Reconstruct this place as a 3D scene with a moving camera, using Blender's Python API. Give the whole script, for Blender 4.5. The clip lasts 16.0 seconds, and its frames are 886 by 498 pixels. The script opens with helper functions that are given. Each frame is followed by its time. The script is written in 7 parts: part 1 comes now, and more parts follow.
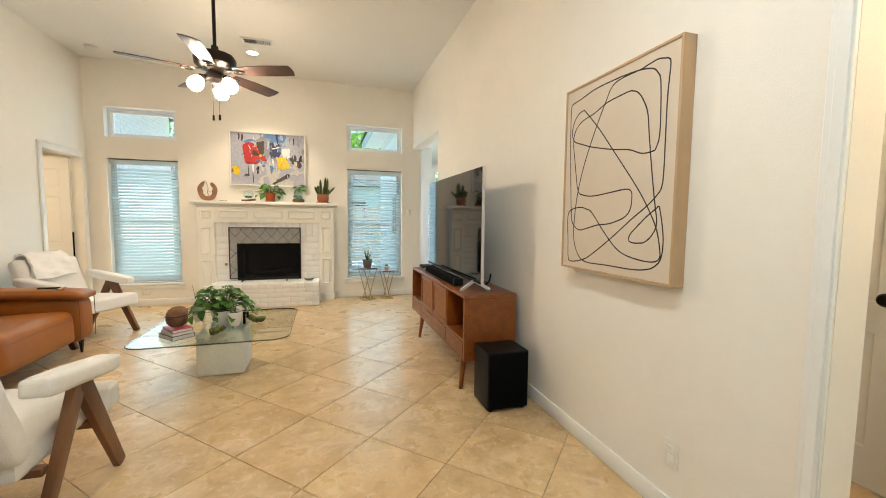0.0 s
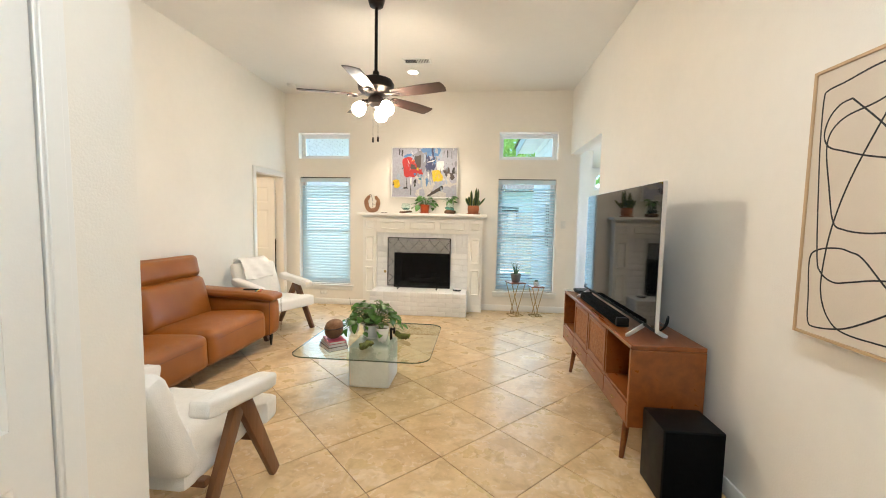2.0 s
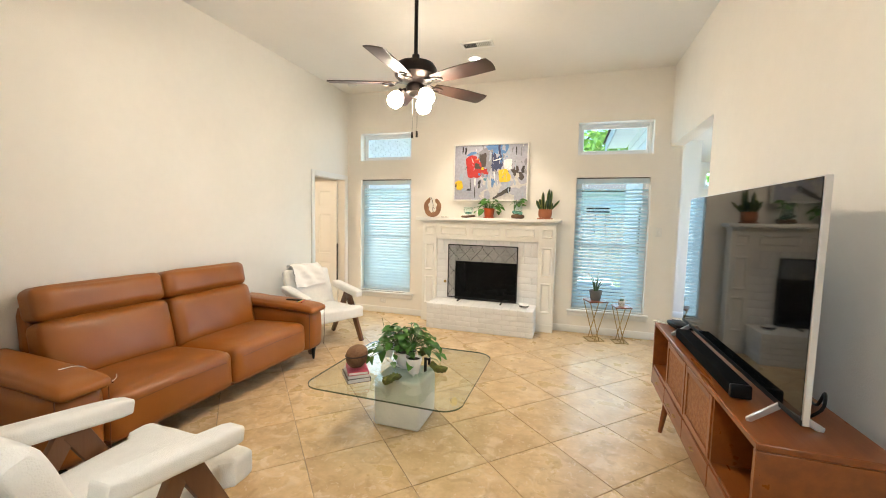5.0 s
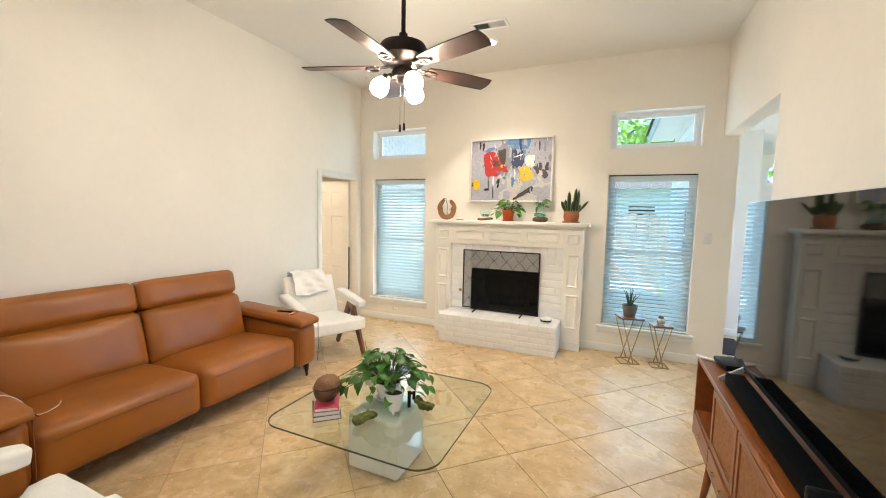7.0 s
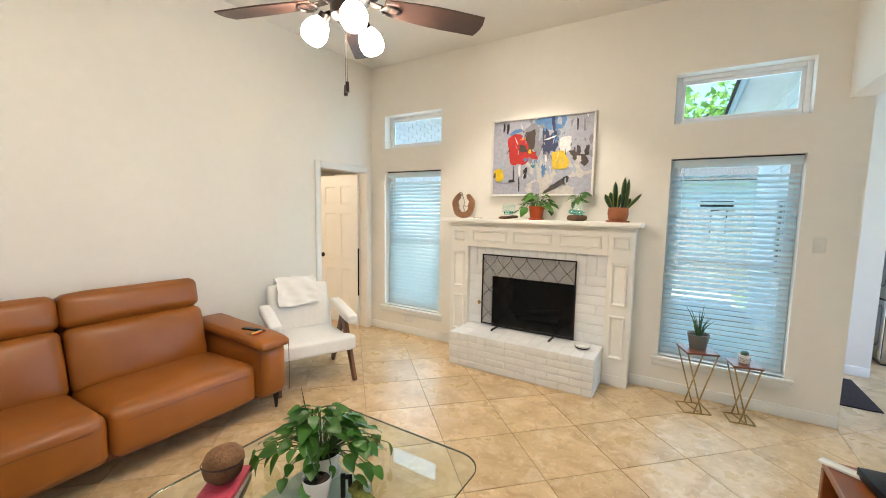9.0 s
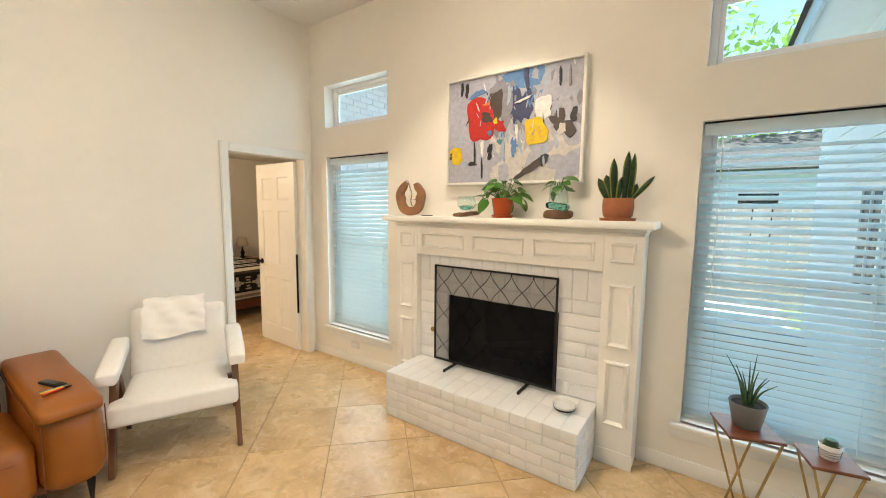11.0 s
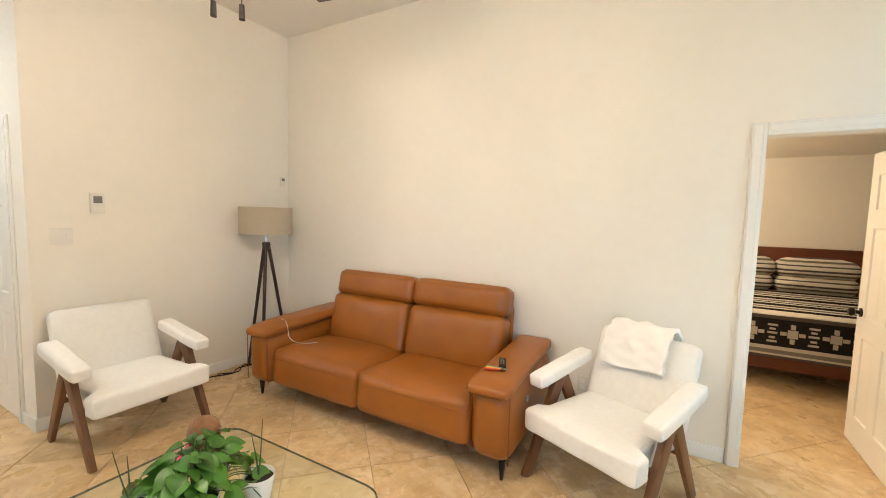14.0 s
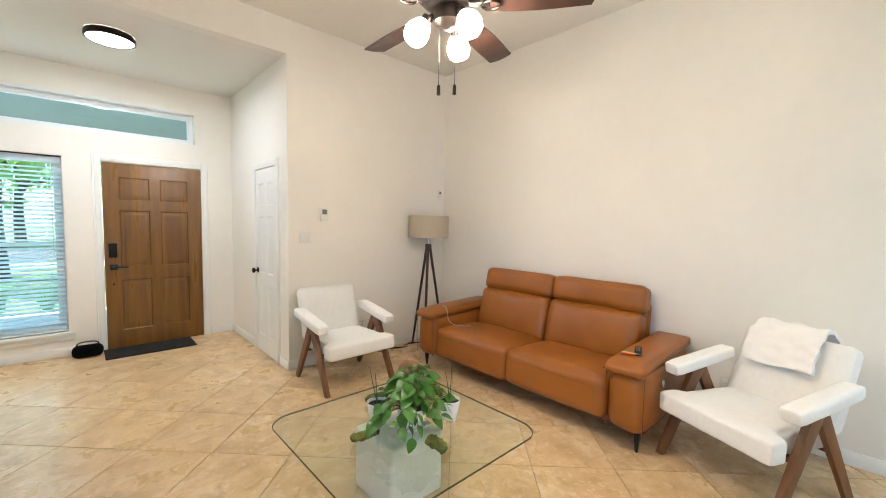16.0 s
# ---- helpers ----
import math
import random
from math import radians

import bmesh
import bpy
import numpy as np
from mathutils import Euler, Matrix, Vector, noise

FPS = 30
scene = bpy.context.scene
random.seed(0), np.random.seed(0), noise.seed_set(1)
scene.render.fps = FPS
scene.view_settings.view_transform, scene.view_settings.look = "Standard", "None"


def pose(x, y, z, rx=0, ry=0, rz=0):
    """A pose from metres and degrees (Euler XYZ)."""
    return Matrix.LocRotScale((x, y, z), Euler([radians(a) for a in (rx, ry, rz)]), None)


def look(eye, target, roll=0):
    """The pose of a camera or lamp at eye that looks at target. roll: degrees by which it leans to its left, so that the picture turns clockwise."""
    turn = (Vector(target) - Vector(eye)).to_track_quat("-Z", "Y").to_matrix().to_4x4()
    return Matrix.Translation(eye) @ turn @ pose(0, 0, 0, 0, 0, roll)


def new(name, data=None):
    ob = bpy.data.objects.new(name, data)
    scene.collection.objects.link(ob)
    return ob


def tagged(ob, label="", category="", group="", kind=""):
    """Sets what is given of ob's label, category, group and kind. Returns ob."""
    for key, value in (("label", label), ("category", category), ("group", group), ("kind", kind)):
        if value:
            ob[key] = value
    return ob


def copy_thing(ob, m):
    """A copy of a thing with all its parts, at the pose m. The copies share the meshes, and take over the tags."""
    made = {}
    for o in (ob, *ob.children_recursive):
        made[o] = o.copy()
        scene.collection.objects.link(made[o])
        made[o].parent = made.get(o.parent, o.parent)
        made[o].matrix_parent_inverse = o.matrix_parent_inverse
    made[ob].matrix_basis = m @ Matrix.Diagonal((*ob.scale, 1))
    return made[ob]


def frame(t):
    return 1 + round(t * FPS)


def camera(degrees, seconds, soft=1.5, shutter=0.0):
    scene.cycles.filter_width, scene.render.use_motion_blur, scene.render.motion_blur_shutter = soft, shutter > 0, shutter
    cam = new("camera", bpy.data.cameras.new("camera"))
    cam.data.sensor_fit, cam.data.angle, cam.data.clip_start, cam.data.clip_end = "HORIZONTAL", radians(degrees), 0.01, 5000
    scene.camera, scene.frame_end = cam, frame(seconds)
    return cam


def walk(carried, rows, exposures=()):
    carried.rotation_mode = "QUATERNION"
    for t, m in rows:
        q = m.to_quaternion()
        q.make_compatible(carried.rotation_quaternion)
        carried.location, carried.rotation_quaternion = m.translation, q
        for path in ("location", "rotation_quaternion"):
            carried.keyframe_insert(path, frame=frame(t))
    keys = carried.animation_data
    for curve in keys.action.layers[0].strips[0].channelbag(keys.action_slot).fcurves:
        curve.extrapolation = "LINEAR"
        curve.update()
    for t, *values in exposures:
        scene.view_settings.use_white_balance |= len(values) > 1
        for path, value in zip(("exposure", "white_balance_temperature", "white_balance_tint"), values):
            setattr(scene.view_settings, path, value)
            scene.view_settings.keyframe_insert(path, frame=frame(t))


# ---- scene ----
cam = camera(97.0, 16.0, soft=1.0)
PATH = [
    (0, (0.107, 0.117, 1.277), (0.679, 2.027, 1.126), 0.6),
    (0.5, (0.086, 0.21, 1.349), (0.565, 2.146, 1.198), 0.5),
    (1, (0.073, 0.283, 1.389), (0.341, 2.259, 1.241), 0.7),
    (1.5, (0.11, 0.366, 1.411), (0.123, 2.36, 1.261), 0.9),
    (2, (0.18, 0.457, 1.428), (-0.005, 2.443, 1.275), 1.1),
    (2.5, (0.227, 0.547, 1.435), (-0.028, 2.524, 1.281), 1.2),
    (3, (0.223, 0.692, 1.447), (0.011, 2.675, 1.293), 1.1),
    (3.5, (0.192, 0.863, 1.466), (0.025, 2.851, 1.314), 1.1),
    (4, (0.184, 0.963, 1.458), (-0.057, 2.943, 1.306), 1.1),
    (4.5, (0.287, 1.048, 1.46), (-0.149, 2.994, 1.307), 1.3),
    (4.7, (0.342, 1.079, 1.472), (-0.187, 3.001, 1.318), 1.2),
    (7, (0.547, 1.693, 1.563), (-0.253, 3.517, 1.391), 1.2),
    (7.5, (0.611, 1.872, 1.545), (-0.306, 3.642, 1.375), 1.2),
    (8, (0.573, 2.099, 1.563), (-0.414, 3.829, 1.384), 1.2),
    (8.5, (0.545, 2.372, 1.563), (-0.485, 4.077, 1.378), 1.2),
    (9, (0.588, 2.659, 1.584), (-0.457, 4.353, 1.388), 1.0),
    (9.2, (0.611, 2.768, 1.582), (-0.434, 4.462, 1.388), 0.9),
    (11.3, (0.52, 4.222, 1.572), (-0.676, 5.81, 1.352), 0.4),
    (11.5, (0.494, 4.383, 1.584), (-0.782, 5.907, 1.362), 0.4),
    (12, (0.472, 4.792, 1.558), (-1.081, 6.034, 1.342), 0.4),
    (12.5, (0.363, 5.057, 1.547), (-1.455, 5.863, 1.337), 0.4),
    (13, (0.16, 5.17, 1.554), (-1.82, 5.361, 1.349), 0.4),
    (13.5, (0.039, 5.173, 1.498), (-1.902, 4.723, 1.328), 0.7),
    (14, (-0.006, 5.227, 1.512), (-1.754, 4.268, 1.355), 1.5),
    (14.5, (0.099, 5.27, 1.45), (-1.456, 4.02, 1.309), 1.0),
    (15, (0.264, 5.3, 1.434), (-1.171, 3.914, 1.301), 1.0),
    (15.5, (0.442, 5.369, 1.452), (-0.936, 3.925, 1.322), 1.1),
    (16, (0.554, 5.457, 1.483), (-0.803, 3.994, 1.353), 1.0),
]
walk(cam, [(t, look(eye, target, roll)) for t, eye, target, roll in PATH], exposures=[
    (0, 1.9, 6850, 10), (1.0, 1.98, 6800, 10), (2.0, 2.04, 6400, 11), (4.5, 2.08, 6500, 11), (7.5, 2.06, 6350, 11), (9.0, 1.92, 6200, 11),
    (11.5, 1.87, 7050, 12), (12.5, 1.93, 7350, 12), (13.5, 2.0, 7250, 12), (14.0, 2.1, 6750, 12), (15.0, 2.04, 6250, 12), (16.0, 2.03, 6150, 12)])


# ---- world and light ----
world = bpy.data.worlds.new("sky")
scene.world = world
world.use_nodes = True
wn = world.node_tree.nodes
sky = wn.new("ShaderNodeTexSky")
sky.sky_type = "NISHITA"
sky.sun_disc = False
sky.sun_elevation = radians(66)
sky.sun_rotation = radians(114)
wn["Background"].inputs["Strength"].default_value = 0.15
world.node_tree.links.new(sky.outputs["Color"], wn["Background"].inputs["Color"])

sun = new("sun", bpy.data.lights.new("sun", "SUN"))
sun.data.energy, sun.data.angle, sun.data.color = 5.0, radians(0.6), (1.0, 0.95, 0.88)
sun.matrix_world = look((3.7, -1.65, 9.1), (0, 0, 0))


def lamp(name, kind, loc, target, energy, color, size=0.1):
    ob = new(name, bpy.data.lights.new(name, kind))
    ob.data.energy, ob.data.color = energy, color
    if kind == "AREA":
        ob.data.shape, ob.data.size = "DISK", size
    else:
        ob.data.shadow_soft_size = size
    if kind == "SPOT":
        ob.data.spot_size, ob.data.spot_blend = radians(100), 0.5
    ob.matrix_world = look(loc, target)
    return ob


WARM = (1.0, 0.82, 0.58)
lamp("downlight_lamp", "SPOT", (-0.765, 5.79, 3.36), (-0.765, 5.9, 0), 32, (1.0, 0.88, 0.70), 0.05)
lamp("entry_lamp", "AREA", (0.31, 0.94, 2.985), (0.31, 0.941, 0), 6.0, (0.80, 0.92, 1.0), 0.3)
# Unseen point lights added to warm the bedroom and hall; no fixtures there.
lamp("bedroom_fill", "POINT", (-5.4, 4.8, 2.2), (-5, 5, 0), 22, WARM, 0.12)
lamp("hall_fill", "POINT", (2.1, 0.2, 2.3), (2, 0, 0), 6.5, WARM, 0.1)
# Blue area lamp added at the unseen east wall, for the kitchen's daylight.
side = lamp("kitchen_daylight_fill", "AREA", (4.52, 7.6, 1.45), (0, 7.6, 1.3), 14, (0.34, 0.54, 1.0), 1.8)


YN_IN = 6.645                     # just inside the blinds of the fireplace wall


def sky_light(x0, x1, z0, z1, y, energy, towards):
    """An added lamp for the sky's light in a window's opening, outside its glass or inside its blind."""
    x, z = (x0 + x1) / 2, (z0 + z1) / 2
    ob = lamp("window_sky_light", "AREA", (x, y, z), (x, y + towards, z), energy, (0.52, 0.82, 1.0))
    ob.data.shape, ob.data.size, ob.data.size_y = "RECTANGLE", x1 - x0, z1 - z0


sky_light(-2.74, -1.905, 0.35, 2.06, 6.80, 1.6, -1)
sky_light(-2.73, -1.915, 0.36, 1.97, YN_IN, 1.7, -1)
sky_light(-2.74, -1.92, 2.36, 2.75, 6.80, 0.8, -1)
sky_light(0.45, 1.32, 0.33, 2.055, 6.80, 1.6, -1)
sky_light(0.46, 1.31, 0.35, 1.96, YN_IN, 1.9, -1)
sky_light(0.45, 1.325, 2.352, 2.756, 6.80, 0.9, -1)
sky_light(0.675, 1.417, 0.28, 2.11, -0.45, 2.0, 1)
sky_light(-0.5, 1.34, 2.42, 2.74, -0.45, 0.9, 1)

# ---- materials ----


def material(name, color, rough=0.6, metal=0.0, dark=0.85, scale=6.0, fine=60.0, bump=0.1, bump_scale=120.0, spec=0.5, coat=0.0,
             stretch=(1, 1, 1), tint=None, by_object=0.0, rough_var=0.08):
    """A surface with broad and fine variation of its colour, a varied gloss and a fine relief."""
    m = bpy.data.materials.new(name)
    m.use_nodes = True
    n, l = m.node_tree.nodes, m.node_tree.links
    b = n["Principled BSDF"]
    b.inputs["Metallic"].default_value = metal
    b.inputs["Specular IOR Level"].default_value = spec
    b.inputs["Coat Weight"].default_value = coat
    b.inputs["Coat Roughness"].default_value = 0.15
    co = n.new("ShaderNodeTexCoord")
    mp = n.new("ShaderNodeMapping")
    mp.inputs["Scale"].default_value = stretch
    l.new(co.outputs["Object"], mp.inputs["Vector"])
    vec = mp.outputs["Vector"]
    info = n.new("ShaderNodeObjectInfo")
    if by_object:
        add = n.new("ShaderNodeVectorMath")
        add.operation = "MULTIPLY_ADD"
        add.inputs[1].default_value = (17, 31, 7)
        l.new(info.outputs["Random"], add.inputs[0])
        l.new(vec, add.inputs[2])
        vec = add.outputs[0]
    broad, grain = n.new("ShaderNodeTexNoise"), n.new("ShaderNodeTexNoise")
    broad.inputs["Scale"].default_value, broad.inputs["Detail"].default_value = scale, 5
    grain.inputs["Scale"].default_value, grain.inputs["Detail"].default_value = fine, 4
    l.new(vec, broad.inputs["Vector"]), l.new(vec, grain.inputs["Vector"])
    mix = n.new("ShaderNodeMix")
    mix.data_type, mix.factor_mode = "RGBA", "UNIFORM"
    other = tint or tuple(c * dark for c in color)
    mix.inputs[6].default_value, mix.inputs[7].default_value = (*color, 1), (*other, 1)
    sharpen = n.new("ShaderNodeMapRange")
    sharpen.inputs[1].default_value, sharpen.inputs[2].default_value = 0.35, 0.65
    l.new(broad.outputs["Fac"], sharpen.inputs[0])
    l.new(sharpen.outputs[0], mix.inputs[0])
    mul = n.new("ShaderNodeMix")
    mul.data_type, mul.blend_type = "RGBA", "MULTIPLY"
    mul.inputs[0].default_value = 1.0
    soft = n.new("ShaderNodeMapRange")
    soft.inputs[1].default_value, soft.inputs[2].default_value = 0.3, 0.7
    soft.inputs[3].default_value, soft.inputs[4].default_value = 0.5 + dark / 2, 1.0
    l.new(grain.outputs["Fac"], soft.inputs[0])
    l.new(mix.outputs[2], mul.inputs[6]), l.new(soft.outputs[0], mul.inputs[7])
    out = mul.outputs[2]
    if by_object:
        hsv = n.new("ShaderNodeHueSaturation")
        rng = n.new("ShaderNodeMapRange")
        rng.inputs[3].default_value, rng.inputs[4].default_value = 1 - by_object, 1 + by_object
        l.new(info.outputs["Random"], rng.inputs[0])
        l.new(rng.outputs[0], hsv.inputs["Value"]), l.new(out, hsv.inputs["Color"])
        out = hsv.outputs["Color"]
    l.new(out, b.inputs["Base Color"])
    rr = n.new("ShaderNodeMapRange")
    rr.inputs[3].default_value, rr.inputs[4].default_value = max(0.02, rough - rough_var), min(1, rough + rough_var)
    l.new(broad.outputs["Fac"], rr.inputs[0]), l.new(rr.outputs[0], b.inputs["Roughness"])
    if bump:
        rel, bp = n.new("ShaderNodeTexNoise"), n.new("ShaderNodeBump")
        rel.inputs["Scale"].default_value, rel.inputs["Detail"].default_value = bump_scale, 3
        bp.inputs["Strength"].default_value, bp.inputs["Distance"].default_value = bump, 0.01
        l.new(vec, rel.inputs["Vector"]), l.new(rel.outputs["Fac"], bp.inputs["Height"])
        l.new(bp.outputs["Normal"], b.inputs["Normal"])
    return m


def glass(name, color=(0.93, 0.97, 0.95), rough=0.0, ior=1.45):
    m = bpy.data.materials.new(name)
    m.use_nodes = True
    b = m.node_tree.nodes["Principled BSDF"]
    b.inputs["Base Color"].default_value = (*color, 1)
    b.inputs["Roughness"].default_value, b.inputs["IOR"].default_value = rough, ior
    b.inputs["Transmission Weight"].default_value = 1.0
    return m


def thin_glass(name, color, ior=1.45):
    """A thin sheet: light goes straight through, tinted, and the surface mirrors more at a slant."""
    m = bpy.data.materials.new(name)
    m.use_nodes = True
    n, l = m.node_tree.nodes, m.node_tree.links
    tr, gl, lw, pw5, ma, mx = (n.new("ShaderNode" + k) for k in ("BsdfTransparent", "BsdfGlossy", "LayerWeight", "Math", "Math", "MixShader"))
    tr.inputs["Color"].default_value = (*color, 1)
    gl.inputs["Roughness"].default_value = 0.01
    lw.inputs["Blend"].default_value = 0.5
    pw5.operation, ma.operation = "POWER", "MULTIPLY_ADD"
    pw5.inputs[1].default_value = 5.0
    r0 = 2 * ((ior - 1) / (ior + 1)) ** 2
    ma.inputs[1].default_value, ma.inputs[2].default_value = 0.9 - r0, r0
    l.new(lw.outputs["Facing"], pw5.inputs[0]), l.new(pw5.outputs[0], ma.inputs[0]), l.new(ma.outputs[0], mx.inputs[0])
    l.new(tr.outputs[0], mx.inputs[1]), l.new(gl.outputs[0], mx.inputs[2])
    l.new(mx.outputs[0], n["Material Output"].inputs["Surface"])
    return m


def glow(name, color, strength):
    m = bpy.data.materials.new(name)
    m.use_nodes = True
    b = m.node_tree.nodes["Principled BSDF"]
    b.inputs["Base Color"].default_value = (0.9, 0.9, 0.88, 1)
    b.inputs["Emission Color"].default_value, b.inputs["Emission Strength"].default_value = (*color, 1), strength
    return m


def banded(name, colors, width, axis="Z", rough=0.9):
    """Woven stripes: a row of colours that repeats along one axis, with a fine weave."""
    m = material(name, (0.8, 0.8, 0.8), rough, dark=0.8, bump=0.4, bump_scale=300)
    n, l = m.node_tree.nodes, m.node_tree.links
    co, sep, div, fr, ramp = (n.new("ShaderNode" + k) for k in ("TexCoord", "SeparateXYZ", "Math", "Math", "ValToRGB"))
    div.operation, fr.operation = "DIVIDE", "FRACT"
    div.inputs[1].default_value = width
    l.new(co.outputs["Object"], sep.inputs[0]), l.new(sep.outputs[axis], div.inputs[0]), l.new(div.outputs[0], fr.inputs[0])
    l.new(fr.outputs[0], ramp.inputs[0])
    ramp.color_ramp.interpolation = "CONSTANT"
    e = ramp.color_ramp.elements
    e[0].color = (*colors[0][1], 1)
    e[1].position, e[1].color = colors[1][0], (*colors[1][1], 1)
    for pos, col in colors[2:]:
        e.new(pos).color = (*col, 1)
    l.new(ramp.outputs[0], n["Principled BSDF"].inputs["Base Color"])
    return m


WALL = material("wall_paint", (0.85, 0.81, 0.742), 0.62, dark=0.965, scale=1.3, fine=14, bump=0.14, bump_scale=150, spec=0.3)
CEIL = material("ceiling_paint", (0.80, 0.77, 0.72), 0.75, dark=0.97, scale=1.1, fine=20, bump=0.12, bump_scale=140, spec=0.25)
TRIM = material("trim_paint", (0.83, 0.82, 0.79), 0.35, dark=0.97, scale=3, fine=40, bump=0.02, bump_scale=60)
DOORP = material("door_paint", (0.82, 0.81, 0.78), 0.38, dark=0.97, scale=3, fine=60, bump=0.04, bump_scale=160)
MANTEL = material("mantel_paint", (0.88, 0.86, 0.81), 0.4, dark=0.96, scale=4, fine=50, bump=0.04, bump_scale=90)
BRICKW = material("white_painted_brick", (0.86, 0.86, 0.86), 0.5, dark=0.95, scale=9, fine=70, bump=0.25, bump_scale=60, by_object=0.025)
MORTAR = material("white_painted_mortar", (0.80, 0.80, 0.79), 0.7, dark=0.9, scale=20, bump=0.4, bump_scale=150)
TILE = material("travertine_tile", (0.72, 0.52, 0.285), 0.30, tint=(0.57, 0.38, 0.19), dark=0.80, scale=5.0, fine=34, bump=0.02, bump_scale=18,
                by_object=0.07, rough_var=0.10, spec=0.5)
GROUT = material("grout", (0.50, 0.37, 0.235), 0.9, dark=0.8, scale=12, bump=0.3)
LEATHER = material("caramel_leather", (0.325, 0.104, 0.0135), 0.37, tint=(0.28, 0.086, 0.011), dark=0.95, scale=4, fine=90, bump=0.10, bump_scale=260, spec=0.5, rough_var=0.03)
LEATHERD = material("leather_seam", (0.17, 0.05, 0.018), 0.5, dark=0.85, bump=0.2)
BOUCLE = material("white_boucle", (0.86, 0.845, 0.81), 0.95, dark=0.965, scale=30, fine=150, bump=0.35, bump_scale=210, spec=0.2)
FLEECE = material("white_fleece", (0.88, 0.86, 0.83), 0.97, dark=0.97, scale=20, fine=120, bump=0.2, bump_scale=110, spec=0.15)
WALNUT = material("walnut", (0.20, 0.085, 0.034), 0.42, tint=(0.12, 0.048, 0.02), dark=0.8, scale=5, fine=50, bump=0.12, bump_scale=60, stretch=(1, 1, 0.12))
ACORN = material("acorn_wood", (0.265, 0.076, 0.014), 0.30, tint=(0.195, 0.051, 0.010), dark=0.86, scale=6, fine=45, bump=0.06, bump_scale=60, stretch=(3, 0.22, 3))
CANE = material("woven_cane", (0.40, 0.17, 0.06), 0.6, tint=(0.27, 0.10, 0.035), dark=0.6, scale=60, fine=160, bump=0.7, bump_scale=160)
OAK = material("oak_door", (0.205, 0.086, 0.011), 0.30, tint=(0.13, 0.050, 0.006), dark=0.82, scale=6, fine=60, bump=0.10, bump_scale=70, stretch=(2.5, 2.5, 0.18), coat=0.15)
DARKWOOD = material("dark_wood", (0.05, 0.022, 0.014), 0.4, dark=0.7, scale=8, fine=60, bump=0.05, stretch=(1, 1, 0.2))
BLADE = material("fan_blade", (0.055, 0.026, 0.018), 0.42, tint=(0.035, 0.017, 0.012), dark=0.75, scale=7, fine=60, bump=0.05)
BRONZE = material("oil_rubbed_bronze", (0.028, 0.021, 0.018), 0.36, 0.8, dark=0.8, scale=9, bump=0.02)
BLACKM = material("black_metal", (0.012, 0.012, 0.012), 0.42, 0.3, dark=0.85, scale=20, bump=0.05)
BLACKP = material("black_plastic", (0.005, 0.005, 0.0055), 0.42, spec=0.2, dark=0.8, scale=20, bump=0.05, bump_scale=300)
CLOTHB = material("black_cloth", (0.003, 0.003, 0.0033), 0.9, spec=0.1, dark=0.75, scale=30, bump=0.5, bump_scale=400)
SOOT = material("sooty_firebox", (0.003, 0.0027, 0.0025), 0.95, dark=0.5, scale=7, bump=0.5, bump_scale=30)
SCREEN = material("tv_screen", (0.002, 0.0025, 0.003), 0.04, dark=0.95, bump=0, spec=0.42, rough_var=0.01)
SILVER = material("silver_bezel", (0.72, 0.72, 0.73), 0.32, 0.7, dark=0.96, bump=0)
STEEL = material("brushed_steel", (0.55, 0.56, 0.58), 0.24, 1.0, dark=0.9, scale=4, fine=80, bump=0.05, stretch=(1, 1, 0.05))
BRASS = material("aged_gold_metal", (0.50, 0.36, 0.16), 0.34, 0.9, dark=0.8, scale=14, bump=0.04)
MATTOP = material("mahogany_top", (0.24, 0.07, 0.028), 0.38, tint=(0.16, 0.045, 0.02), dark=0.85, scale=10, stretch=(0.3, 2, 2))
TERRA = material("terracotta", (0.37, 0.125, 0.05), 0.75, tint=(0.29, 0.095, 0.038), dark=0.88, scale=14, bump=0.25, bump_scale=120)
ORANGE = material("orange_glaze", (0.55, 0.085, 0.018), 0.35, dark=0.9, scale=8, bump=0.05)
CERAM = material("white_ceramic", (0.82, 0.81, 0.78), 0.2, dark=0.97, scale=8, bump=0.02)
GREYPOT = material("grey_ceramic", (0.17, 0.17, 0.165), 0.6, dark=0.9, scale=12, bump=0.15)
SOIL = material("soil", (0.03, 0.02, 0.013), 0.95, dark=0.5, scale=40, bump=1.0, bump_scale=90)
LEAF = material("pothos_leaf", (0.066, 0.205, 0.024), 0.36, tint=(0.036, 0.125, 0.016), dark=0.85, scale=12, fine=40, bump=0.1, bump_scale=50, by_object=0.28)
SNAKE = material("snake_leaf", (0.028, 0.075, 0.024), 0.42, tint=(0.055, 0.11, 0.04), dark=0.8, scale=22, bump=0.1, stretch=(1, 1, 3), by_object=0.12)
SNAKEY = material("snake_leaf_margin", (0.34, 0.36, 0.07), 0.45, dark=0.85, scale=14, bump=0.05)
STEM = material("stem", (0.09, 0.16, 0.04), 0.6, dark=0.8)
GREENBROWN = material("moss", (0.17, 0.20, 0.03), 0.95, tint=(0.09, 0.08, 0.025), dark=0.6, scale=30, bump=1.0, bump_scale=120)
DRIFT = material("driftwood", (0.20, 0.105, 0.05), 0.8, tint=(0.11, 0.05, 0.025), dark=0.7, scale=14, bump=0.7, bump_scale=60)
COCO = material("coconut_husk", (0.30, 0.15, 0.065), 0.7, tint=(0.19, 0.085, 0.035), dark=0.7, scale=16, bump=0.5, bump_scale=70)
WOODL = material("olive_wood", (0.34, 0.16, 0.065), 0.5, tint=(0.22, 0.095, 0.04), dark=0.75, scale=9, bump=0.25, bump_scale=50)
